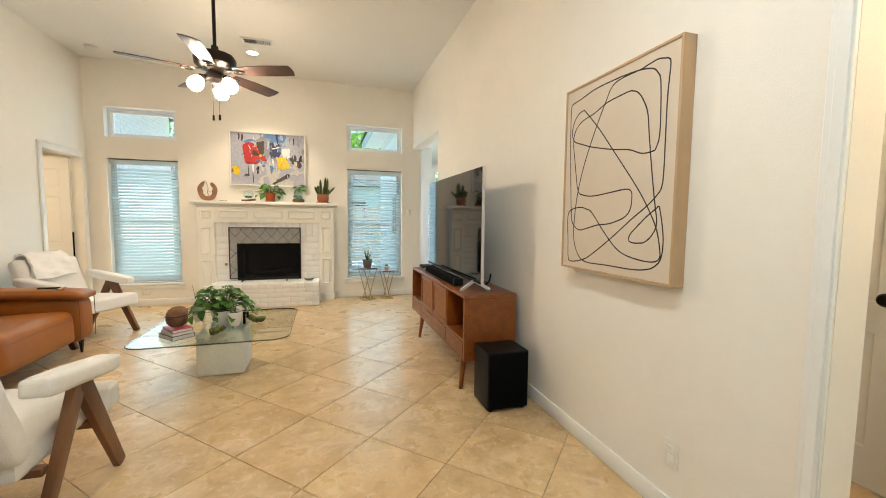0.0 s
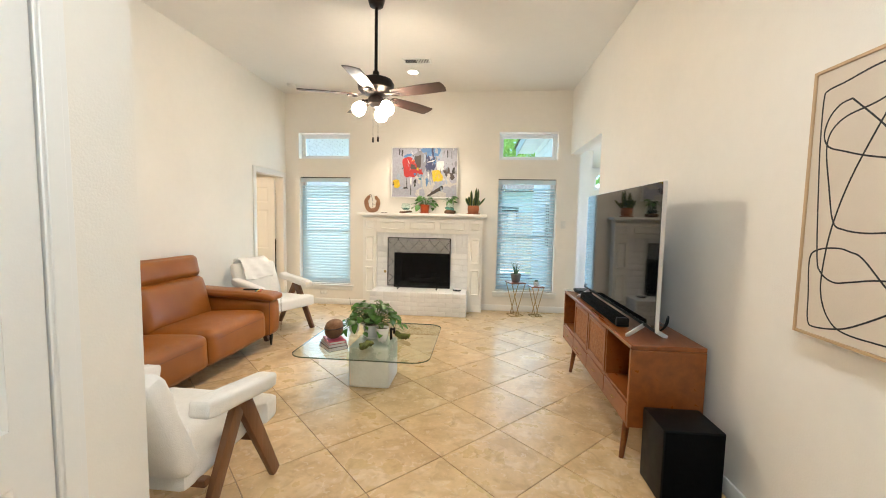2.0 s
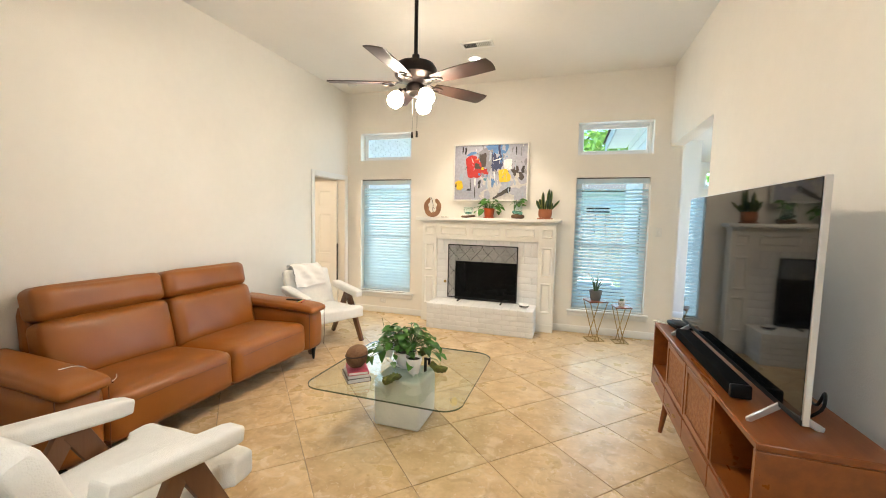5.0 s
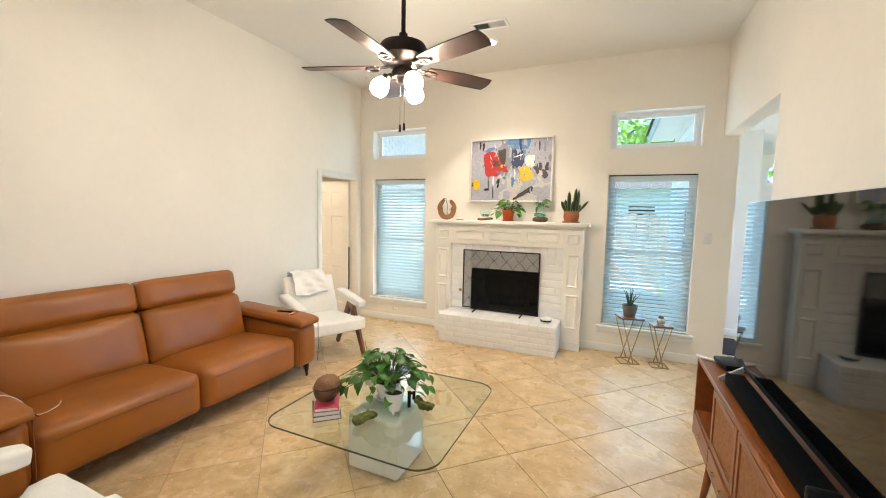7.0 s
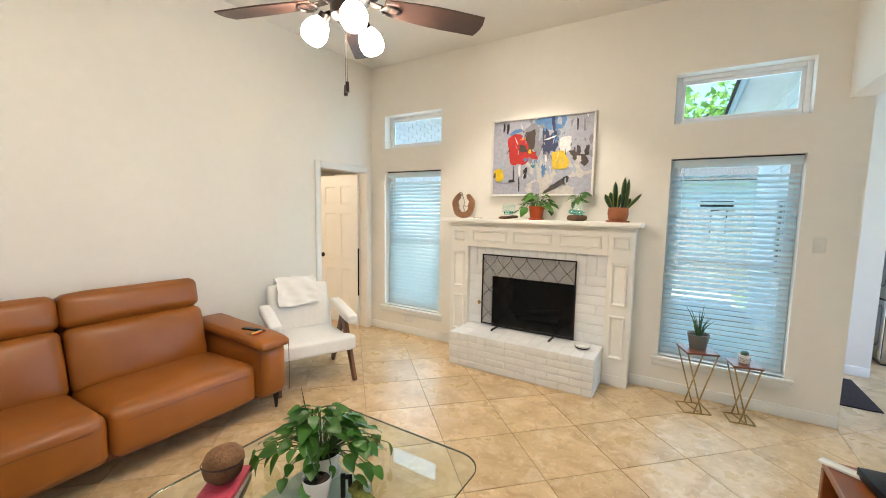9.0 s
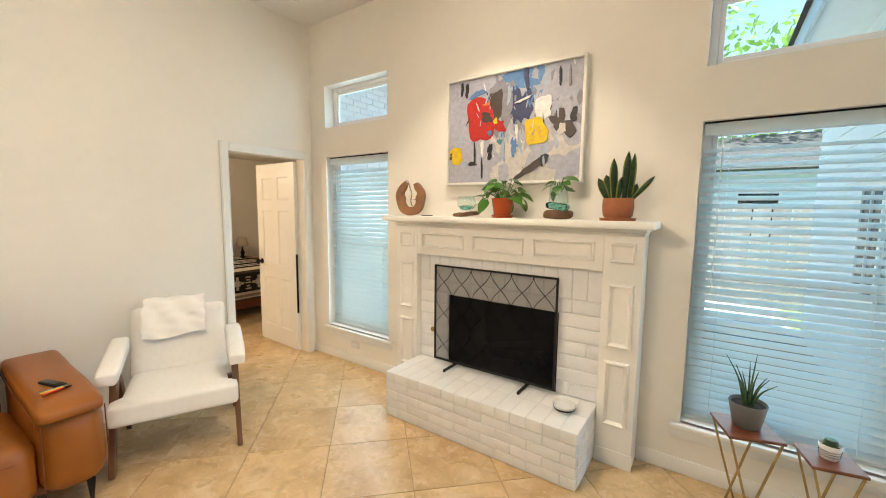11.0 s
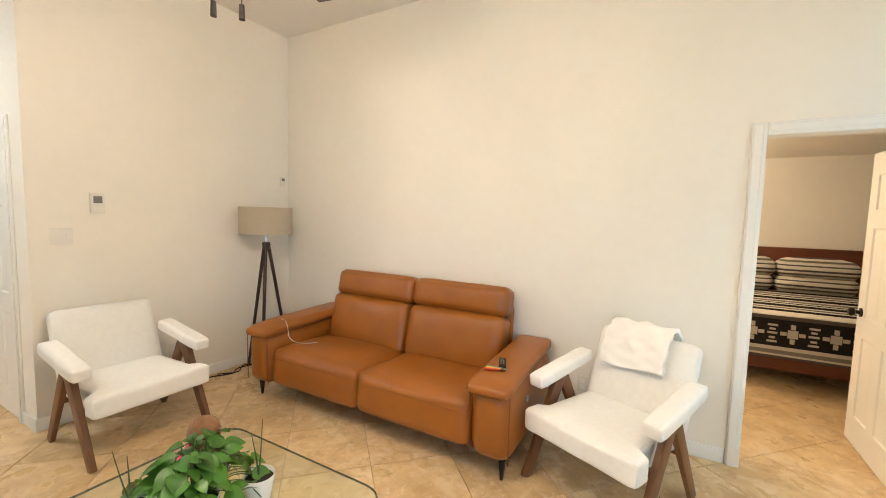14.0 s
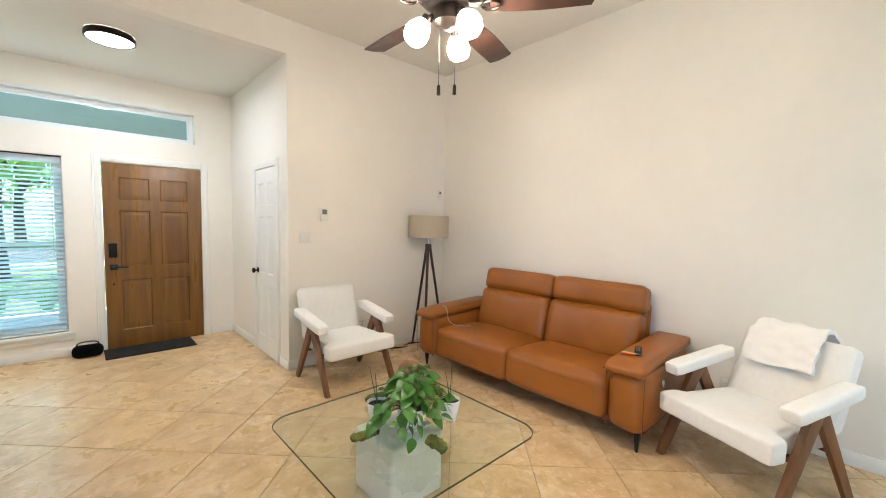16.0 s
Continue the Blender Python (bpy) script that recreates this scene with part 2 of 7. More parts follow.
LINEN = material("linen_shade", (0.66, 0.575, 0.46), 0.9, dark=0.94, scale=40, fine=240, bump=0.4, bump_scale=420)
CANVAS = material("canvas", (0.70, 0.60, 0.49), 0.85, dark=0.96, scale=5, fine=200, bump=0.35, bump_scale=420)
INK = material("black_paint_line", (0.012, 0.011, 0.01), 0.6, dark=0.8)
FRAMEW = material("blond_wood_frame", (0.55, 0.36, 0.20), 0.5, dark=0.9, scale=8, fine=60, stretch=(2, 2, 0.2), bump=0.05)
FRAMEP = material("pale_picture_frame", (0.80, 0.78, 0.73), 0.45, dark=0.95, scale=8, bump=0.05)
PLATE = material("ivory_plate", (0.76, 0.74, 0.69), 0.4, dark=0.97, bump=0)
BLIND = material("blind_slat", (0.84, 0.85, 0.86), 0.45, dark=0.97, scale=10, bump=0.02)
VINYL = material("window_vinyl", (0.84, 0.85, 0.86), 0.35, dark=0.97, scale=10, bump=0.02)
MATR = material("door_mat", (0.018, 0.016, 0.016), 0.95, dark=0.6, scale=30, bump=1.0, bump_scale=260)
MATB = material("brown_mat", (0.035, 0.018, 0.016), 0.95, dark=0.6, scale=30, bump=0.8, bump_scale=260)
WIRE = material("sooty_black_wire", (0.003, 0.003, 0.003), 0.9, spec=0.05, dark=0.8, bump=0)
MESH = material("screen_mesh", (0.02, 0.02, 0.02), 0.6, dark=0.9, bump=0)
PANE = thin_glass("window_glass", (0.66, 0.82, 0.87), 1.3)
GLASSG = thin_glass("table_glass", (0.86, 0.925, 0.85), 1.75)
EDGEG = thin_glass("glass_edge", (0.09, 0.15, 0.115), 1.5)
CLEARG = thin_glass("clear_glass", (0.94, 0.98, 0.97), 1.3)
SEAG = glass("sea_glass", (0.25, 0.62, 0.58), 0.05, 1.45)
BASEG = material("frosted_block", (0.86, 0.87, 0.83), 0.42, dark=0.92, scale=5, fine=40, bump=0.3, bump_scale=40)
GLOBE = glow("lit_globe", (1.0, 0.85, 0.66), 50.0)
LED = glow("lit_led", (1.0, 0.93, 0.82), 9.5)
GROUND = material("grass_ground", (0.16, 0.28, 0.06), 0.95, tint=(0.20, 0.24, 0.10), dark=0.8, scale=2.0, fine=30, bump=0.6, bump_scale=30)
CONCRETE = material("concrete", (0.70, 0.70, 0.69), 0.85, dark=0.9, scale=2, fine=30, bump=0.2, bump_scale=80)
ASPHALT = material("asphalt", (0.10, 0.10, 0.105), 0.9, dark=0.85, scale=4, bump=0.3)
SIDING = material("blue_grey_siding", (0.45, 0.56, 0.62), 0.6, dark=0.93, scale=4, bump=0.1)
SIDETRIM = material("pale_blue_trim", (0.74, 0.82, 0.86), 0.5, dark=0.95, scale=4, bump=0.05)
ROOFM = material("roof_shingle", (0.10, 0.09, 0.085), 0.9, dark=0.7, scale=14, bump=0.6, bump_scale=40)
FENCE = material("fence_wood", (0.52, 0.45, 0.39), 0.85, dark=0.75, scale=5, fine=40, bump=0.3, stretch=(2, 2, 0.2), by_object=0.15)
BARK = material("bark", (0.14, 0.10, 0.075), 0.95, dark=0.6, scale=7, bump=1.0, bump_scale=18, stretch=(1, 1, 0.3))
FOLI = material("tree_leaf", (0.20, 0.38, 0.09), 0.5, tint=(0.30, 0.46, 0.15), dark=0.8, scale=1.5, fine=14, bump=0)
PORCH = material("porch_ceiling", (0.46, 0.46, 0.56), 0.6, dark=0.95, scale=3, bump=0.05)
CARPETW = material("bed_linen", (0.60, 0.55, 0.48), 0.95, dark=0.9, scale=30, bump=0.6, bump_scale=200)
BEDWOOD = material("cherry_wood", (0.17, 0.045, 0.018), 0.4, dark=0.75, scale=6, stretch=(1, 0.2, 2))
RUGX = banded("striped_blanket", [(0, (0.02, 0.02, 0.022)), (0.32, (0.10, 0.09, 0.085)), (0.36, (0.66, 0.62, 0.55)), (0.385, (0.24, 0.22, 0.2)),
                                  (0.43, (0.66, 0.62, 0.55)), (0.475, (0.012, 0.012, 0.013)), (0.80, (0.10, 0.08, 0.07)), (0.84, (0.66, 0.62, 0.55))], 0.80, "Z")
PILLX = banded("striped_pillow", [(0, (0.60, 0.55, 0.46)), (0.25, (0.05, 0.045, 0.04)), (0.35, (0.55, 0.5, 0.42)), (0.55, (0.14, 0.12, 0.09)),
                                  (0.7, (0.62, 0.57, 0.48)), (0.85, (0.06, 0.05, 0.05))], 0.16, "Z")
ENAMEL = {"red": (0.52, 0.02, 0.015), "pink": (0.60, 0.07, 0.12), "yellow": (0.80, 0.55, 0.01), "white": (0.82, 0.82, 0.8), "black": (0.02, 0.016, 0.016), "blue": (0.10, 0.24, 0.50),
          "navy": (0.035, 0.045, 0.12), "lilac": (0.44, 0.44, 0.52), "brown": (0.065, 0.045, 0.038), "pale": (0.40, 0.47, 0.58), "grey": (0.26, 0.26, 0.29),
          "orange": (0.75, 0.22, 0.02), "teal": (0.06, 0.25, 0.30), "cream": (0.62, 0.58, 0.54)}
ENAMEL = {k: material("paint_" + k, c, 0.4, dark=0.82, scale=30, fine=120, bump=0.5, bump_scale=60) for k, c in ENAMEL.items()}



def let_through(m, share, color):
    """Light that falls on the back of a thin sheet shows faintly on its front."""
    n, l = m.node_tree.nodes, m.node_tree.links
    tl, mx = n.new("ShaderNodeBsdfTranslucent"), n.new("ShaderNodeMixShader")
    tl.inputs["Color"].default_value, mx.inputs[0].default_value = (*color, 1), share
    l.new(n["Principled BSDF"].outputs[0], mx.inputs[1]), l.new(tl.outputs[0], mx.inputs[2])
    l.new(mx.outputs[0], n["Material Output"].inputs["Surface"])


def vein(m, color, scale, lo, hi):
    """Pale crystalline streaks in the stone, of their own shape on every tile."""
    n, l = m.node_tree.nodes, m.node_tree.links
    b = n["Principled BSDF"]
    was = b.inputs["Base Color"].links[0].from_socket
    co, info, add, nz, rg, mx = (n.new("ShaderNode" + k) for k in ("TexCoord", "ObjectInfo", "VectorMath", "TexNoise", "MapRange", "Mix"))
    add.operation = "MULTIPLY_ADD"
    add.inputs[1].default_value = (23, 11, 5)
    l.new(info.outputs["Random"], add.inputs[0]), l.new(co.outputs["Object"], add.inputs[2]), l.new(add.outputs[0], nz.inputs["Vector"])
    nz.inputs["Scale"].default_value, nz.inputs["Detail"].default_value, nz.inputs["Distortion"].default_value = scale, 6, 0.8
    rg.inputs[1].default_value, rg.inputs[2].default_value, rg.inputs[4].default_value = lo, hi, 0.34
    mx.data_type = "RGBA"
    mx.inputs[7].default_value = (*color, 1)
    l.new(nz.outputs["Fac"], rg.inputs[0]), l.new(rg.outputs[0], mx.inputs[0]), l.new(was, mx.inputs[6]), l.new(mx.outputs[2], b.inputs["Base Color"])


vein(TILE, (0.84, 0.71, 0.53), 6, 0.54, 0.66)
vein(TILE, (0.36, 0.205, 0.095), 9, 0.54, 0.66)
vein(TILE, (0.80, 0.68, 0.52), 26, 0.60, 0.66)
let_through(LINEN, 0.3, (0.66, 0.55, 0.42))
let_through(BLIND, 0.40, (0.60, 0.87, 0.94))
let_through(FOLI, 0.4, (0.36, 0.55, 0.12))
let_through(LEAF, 0.2, (0.16, 0.36, 0.05))

# ---- mesh helpers ----


def part(name, bm, mat, parent=None, label="", angle=38):
    """Links a bmesh as one mesh object under a thing or a part."""
    me = bpy.data.meshes.new(name)
    bmesh.ops.recalc_face_normals(bm, faces=bm.faces)
    bm.to_mesh(me)
    bm.free()
    me.polygons.foreach_set("use_smooth", [True] * len(me.polygons))
    me.set_sharp_from_angle(angle=radians(angle))
    me.materials.append(mat)
    ob = new(name, me)
    if parent:
        ob.parent = parent
    if label:
        ob["label"] = label
    return ob


def piece(name, me, parent, m):
    ob = new(name, me)
    ob.parent = parent
    ob.matrix_local = m
    return ob


def thing(name, m, label, category, group="", kind=""):
    ob = new(name)
    ob.empty_display_size = 0.1
    ob.matrix_basis = m
    return tagged(ob, label, category, group, kind)


def B():
    return bmesh.new()


def box(bm, x0, x1, y0, y1, z0, z1, bevel=0.0, seg=2):
    vs = [bm.verts.new((x, y, z)) for z in (z0, z1) for y in (y0, y1) for x in (x0, x1)]
    fs = [bm.faces.new([vs[i] for i in q]) for q in ((0, 2, 3, 1), (4, 5, 7, 6), (0, 1, 5, 4), (2, 6, 7, 3), (0, 4, 6, 2), (1, 3, 7, 5))]
    if bevel:
        es = list({e for f in fs for e in f.edges})
        bmesh.ops.bevel(bm, geom=es, offset=bevel, segments=seg, profile=0.5, affect="EDGES")
    return bm


def xbox(bm, m, sx, sy, sz, bevel=0.0, seg=2, taper=1.0):
    """A box of that size round the origin, laid by the matrix m; taper narrows its top."""
    start = len(bm.verts)
    t = B()
    box(t, -sx / 2, sx / 2, -sy / 2, sy / 2, -sz / 2, sz / 2)
    for v in t.verts:
        if v.co.z > 0:
            v.co.x *= taper
            v.co.y *= taper
    if bevel:
        bmesh.ops.bevel(t, geom=list(t.edges), offset=bevel, segments=seg, profile=0.5, affect="EDGES")
    join(bm, t, m)
    return bm


def join(bm, other, m=Matrix()):
    new_v = [bm.verts.new(m @ v.co) for v in other.verts]
    other.verts.index_update()
    for f in other.faces:
        bm.faces.new([new_v[v.index] for v in f.verts])
    other.free()
    return bm


def between(p, q):
    p, q = Vector(p), Vector(q)
    return Matrix.Translation((p + q) / 2) @ (q - p).to_track_quat("Z", "Y").to_matrix().to_4x4(), (q - p).length


def bar(bm, p, q, w, d, bevel=0.003, taper=1.0):
    m, length = between(p, q)
    return xbox(bm, m, w, d, length, bevel, 1, taper)


def rod(bm, p, q, r, r2=None, n=12):
    m, length = between(p, q)
    t = B()
    bmesh.ops.create_cone(t, cap_ends=True, segments=n, radius1=r, radius2=r if r2 is None else r2, depth=length)
    return join(bm, t, m)


def lathe(bm, profile, n=28, m=Matrix(), squash=1.0):
    rings = []
    for r, z in profile:
        if r < 1e-5:
            rings.append([bm.verts.new(m @ Vector((0, 0, z)))])
        else:
            rings.append([bm.verts.new(m @ Vector((r * math.cos(2 * math.pi * i / n), squash * r * math.sin(2 * math.pi * i / n), z))) for i in range(n)])
    for a, b in zip(rings, rings[1:]):
        for i in range(n):
            j = (i + 1) % n
            if len(a) == 1 and len(b) == 1:
                continue
            if len(a) == 1:
                bm.faces.new((a[0], b[j], b[i]))
            elif len(b) == 1:
                bm.faces.new((a[i], a[j], b[0]))
            else:
                bm.faces.new((a[i], a[j], b[j], b[i]))
    return bm


def tube(bm, pts, r, n=8, closed=False, ends=1.0):
    pts = [Vector(p) for p in pts]
    rings, up = [], Vector((0.13, 0.21, 0.97))
    for i, p in enumerate(pts):
        a = pts[i - 1] if i or closed else pts[0]
        b = pts[(i + 1) % len(pts)] if i + 1 < len(pts) or closed else pts[-1]
        d = (b - a).normalized()
        u = d.cross(up)
        u = u.normalized() if u.length > 1e-4 else Vector((1, 0, 0))
        v = d.cross(u)
        rr = r * (1 if closed else 1 + (ends - 1) * i / (len(pts) - 1))
        rings.append([bm.verts.new(p + rr * (math.cos(2 * math.pi * k / n) * u + math.sin(2 * math.pi * k / n) * v)) for k in range(n)])
    pairs = list(zip(rings, rings[1:])) + ([(rings[-1], rings[0])] if closed else [])
    for a, b in pairs:
        for k in range(n):
            j = (k + 1) % n
            bm.faces.new((a[k], a[j], b[j], b[k]))
    if not closed:
        bm.faces.new(rings[0][::-1]), bm.faces.new(rings[-1])
    return bm


def smooth_path(pts, steps=8, closed=False):
    """Catmull-Rom points through the given ones."""
    pts = [Vector(p) for p in pts]
    n, out = len(pts), []
    for i in range(n if closed else n - 1):
        p0, p1, p2, p3 = (pts[(i + k) % n] if closed else pts[min(max(i + k, 0), n - 1)] for k in (-1, 0, 1, 2))
        for s in range(steps):
            t = s / steps
            out.append(0.5 * ((2 * p1) + (p2 - p0) * t + (2 * p0 - 5 * p1 + 4 * p2 - p3) * t * t + (3 * p1 - p0 - 3 * p2 + p3) * t ** 3))
    return out if closed else out + [pts[-1]]


def cushion(bm, m, sx, sy, sz, r, puff=(0, 0, 0), n=10, wob=0.0, seed=0):
    """A padded block: rounded edges of radius r, faces that swell by puff, and slight unevenness."""
    t = B()
    bmesh.ops.create_cube(t, size=2)
    bmesh.ops.subdivide_edges(t, edges=list(t.edges), cuts=n, use_grid_fill=True)
    h = Vector((sx / 2, sy / 2, sz / 2))
    inner = Vector((max(h.x - r, 1e-4), max(h.y - r, 1e-4), max(h.z - r, 1e-4)))
    for v in t.verts:
        u = v.co.copy()
        p = Vector([math.copysign(abs(u[i]) ** 0.8, u[i]) * h[i] for i in range(3)])
        c = Vector([min(max(p[i], -inner[i]), inner[i]) for i in range(3)])
        d = p - c
        q = c + (d.normalized() * r if d.length > 1e-6 else Vector())
        for i in range(3):
            if abs(u[i]) > 0.999:
                j, k = (i + 1) % 3, (i + 2) % 3
                q[i] += math.copysign(puff[i] * (1 - u[j] ** 2) * (1 - u[k] ** 2), u[i])
        if wob:
            q += wob * noise.noise_vector(q * 7 + Vector((seed, 0, 0)))
        v.co = q
    return join(bm, t, m)


def extrude_outline(bm, pts, depth, m=Matrix(), bevel=0.0):
    """A plate with that outline in its xy plane, depth thick."""
    t = B()
    f = t.faces.new([t.verts.new((x, y, 0)) for x, y in pts])
    g = bmesh.ops.extrude_face_region(t, geom=[f])
    for v in g["geom"]:
        if isinstance(v, bmesh.types.BMVert):
            v.co.z += depth
    if bevel:
        es = [e for e in t.edges if abs(e.verts[0].co.z - e.verts[1].co.z) < 1e-6]
        bmesh.ops.bevel(t, geom=es, offset=bevel, segments=2, profile=0.5, affect="EDGES")
    return join(bm, t, m)


def round_rect(w, h, r, n=8):
    out = []
    for cx, cy, a in ((w / 2 - r, h / 2 - r, 0), (-w / 2 + r, h / 2 - r, 90), (-w / 2 + r, -h / 2 + r, 180), (w / 2 - r, -h / 2 + r, 270)):
        out += [(cx + r * math.cos(radians(a + 90 * i / n)), cy + r * math.sin(radians(a + 90 * i / n))) for i in range(n + 1)]
    return out


def wall(name, axis, pos, thick, a0, a1, z0, z1, holes, mat, label):
    """A wall with through openings. axis 'x': it runs along x at y=pos, its body on the side of thick's sign; axis 'y' likewise."""
    aa = sorted({a0, a1, *(h[0] for h in holes), *(h[1] for h in holes)})
    zz = sorted({z0, z1, *(h[2] for h in holes), *(h[3] for h in holes)})
    t = B()
    grid = {}

    def vert(a, z, d):
        k = (round(a, 5), round(z, 5), d)
        if k not in grid:
            q = pos + d * thick
            grid[k] = t.verts.new((a, q, z) if axis == "x" else (q, a, z))
        return grid[k]

    def solid(i, j):
        if not (0 <= i < len(aa) - 1 and 0 <= j < len(zz) - 1):
            return False
        ca, cz = (aa[i] + aa[i + 1]) / 2, (zz[j] + zz[j + 1]) / 2
        return not any(h[0] < ca < h[1] and h[2] < cz < h[3] for h in holes)

    for i in range(len(aa) - 1):
        for j in range(len(zz) - 1):
            if not solid(i, j):
                continue
            l, r, b, u = aa[i], aa[i + 1], zz[j], zz[j + 1]
            for d in (0, 1):
                t.faces.new([vert(*p, d) for p in ((l, b), (r, b), (r, u), (l, u))])
            for di, dj, p, q in ((-1, 0, (l, b), (l, u)), (1, 0, (r, b), (r, u)), (0, -1, (l, b), (r, b)), (0, 1, (l, u), (r, u))):
                if not solid(i + di, j + dj):
                    t.faces.new([vert(*p, 0), vert(*q, 0), vert(*q, 1), vert(*p, 1)])
    return tagged(part(name, t, mat), label, "wall", kind="structure")

# ---- large structure ----
XW, XE, YN, YS, YP, XC = -2.98, 1.515, 6.616, -0.26, 1.64, -0.93
H1, H2 = 3.376, 3.056

wall("wall_north", "x", YN, 0.16, -3.1, XE + 0.14, 0, H1 + 0.1,
     [(-2.745, -1.9, 0.34, 2.065), (-2.754, -1.904, 2.352, 2.758), (0.447, 1.325, 0.325, 2.06), (0.445, 1.33, 2.348, 2.76),
      (-1.17, -0.25, 0.30, 0.95)], WALL,
     "cream painted fireplace wall with four windows")
wall("wall_west", "y", XW, -0.12, YS - 0.16, YN, 0, H1 + 0.1, [(5.752, 6.512, -0.01, 2.046)], WALL, "cream painted wall behind the sofa")
wall("wall_east", "y", XE, 0.14, YS - 0.16, YN, 0, H1 + 0.1, [(5.09, YN, -0.01, 2.43), (-0.02, 0.86, -0.01, 2.05)], WALL,
     "cream painted wall behind the television")
wall("wall_partition", "x", YP, -0.12, XW, XC, 0, H1 + 0.1, [], WALL, "cream painted wall with thermostat and switches")
wall("wall_entry", "y", XC, -0.12, YS, YP - 0.12, 0, H1, [(0.73, 1.35, -0.01, 2.046)], WALL, "white painted entry wall with closet door")
wall("wall_header", "x", YP, -0.12, XC, XE, H2, H1 + 0.1, [], WALL, "painted drop beam above the entry")
wall("wall_south", "x", YS, -0.16, -3.1, 2.7, 0, H1 + 0.1,
     [(-0.578, 0.368, -0.01, 2.1), (-0.53, 1.37, 2.40, 2.76), (0.672, 1.42, 0.275, 2.115)], WALL, "white painted front wall with door and windows")


def slab(name, x0, x1, y0, y1, z0, z1, mat, label, category):
    return tagged(part(name, box(B(), x0, x1, y0, y1, z0, z1), mat), label, category, kind="structure")


slab("ceiling", -3.1, XE + 0.14, YP - 0.12, YN + 0.16, H1, H1 + 0.12, CEIL, "flat cream painted living room ceiling", "ceiling")
slab("ceiling_entry", -3.1, 2.7, YS - 0.16, YP - 0.12, H2, H2 + 0.12, CEIL, "lower white painted entry ceiling", "ceiling")

# kitchen side
wall("wall_nook", "x", 8.1, 0.12, XE + 0.14, 2.24, 0, 2.75, [], WALL, "white wall in the kitchen")
wall("wall_kitchen_west", "y", XE, 0.14, YN + 0.16, 10.6, 0, 3.3, [], BRICKW, "pale outside wall of the kitchen wing")
wall("wall_kitchen_north", "x", 10.5, 0.14, XE + 0.14, 4.75, 0, 2.75, [(2.95, 3.95, 2.2, 2.72), (2.95, 3.95, 0.4, 1.98)], WALL, "white kitchen wall with arched window")
wall("wall_kitchen_east", "y", 4.6, 0.14, 4.3, 10.5, 0, 2.75, [(6.4, 8.8, 0.2, 2.6)], WALL, "white kitchen wall with wide window")
wall("wall_kitchen_south", "x", 4.4, -0.12, XE + 0.14, 4.75, 0, 2.75, [], WALL, "white kitchen end wall")
slab("ceiling_kitchen", XE + 0.14, 4.75, 4.28, 10.64, 2.75, 2.85, CEIL, "flat white kitchen ceiling", "ceiling")
# bedroom side
wall("wall_bedroom_east", "y", XW, -0.12, YN + 0.16, 9.7, 0, 3.3, [], BRICKW, "white painted brick outside wall of the bedroom wing")
wall("wall_bedroom_west", "y", -6.9, -0.12, 3.4, 9.7, 0, 2.5, [], WALL, "cream bedroom wall behind the headboard")
wall("wall_bedroom_north", "x", 9.6, 0.12, -7.0, XW - 0.12, 0, 2.5, [], WALL, "cream bedroom end wall")
wall("wall_bedroom_south", "x", 3.5, -0.12, -7.0, XW - 0.12, 0, 2.5, [], WALL, "cream bedroom end wall")
slab("ceiling_bedroom", -7.0, XW - 0.12, 3.38, 9.72, 2.44, 2.54, CEIL, "flat bedroom ceiling", "ceiling")
# side hall by the entry
wall("wall_hall_east", "y", 2.56, 0.12, YS, 2.3, 0, H2, [(1.15, 1.93, -0.01, 2.046)], WALL, "warm lit hall wall with a closet door")
wall("wall_hall_north", "x", 2.2, 0.12, XE + 0.14, 2.56, 0, H2, [], WALL, "hall end wall")
slab("ceiling_hall", XE + 0.14, 2.7, YP - 0.12, 2.4, H2, H2 + 0.12, CEIL, "flat hall ceiling", "ceiling")


def strip(name, x0, x1, y0, y1, z0, z1, bevel=0.006, label="white painted baseboard", category="baseboard"):
    return tagged(part(name, box(B(), min(x0, x1), max(x0, x1), min(y0, y1), max(y0, y1), z0, z1, bevel), TRIM), label, category, kind="structure")


BH, BT = 0.095, 0.014
strip("baseboard", XW, -1.645, YN - BT, YN, 0, BH)
strip("baseboard", 0.225, XE + 0.14, YN - BT, YN, 0, BH)
strip("baseboard", XW, XW + BT, YP, 5.672, 0, BH)
strip("baseboard", XE - BT, XE, 0.924, 5.09, 0, BH)
strip("baseboard", XW + BT, XC + BT, YP, YP + BT, 0, BH)
strip("baseboard", XC, XC + BT, YS, 0.655, 0, BH)
strip("baseboard", XC, XC + BT, 1.425, YP, 0, BH)
strip("baseboard", -0.92, -0.66, YS, YS + BT, 0, BH)
strip("baseboard", 0.45, XE, YS, YS + BT, 0, BH)
strip("baseboard", XE + 0.154, 2.24, 8.086, 8.1, 0, BH)


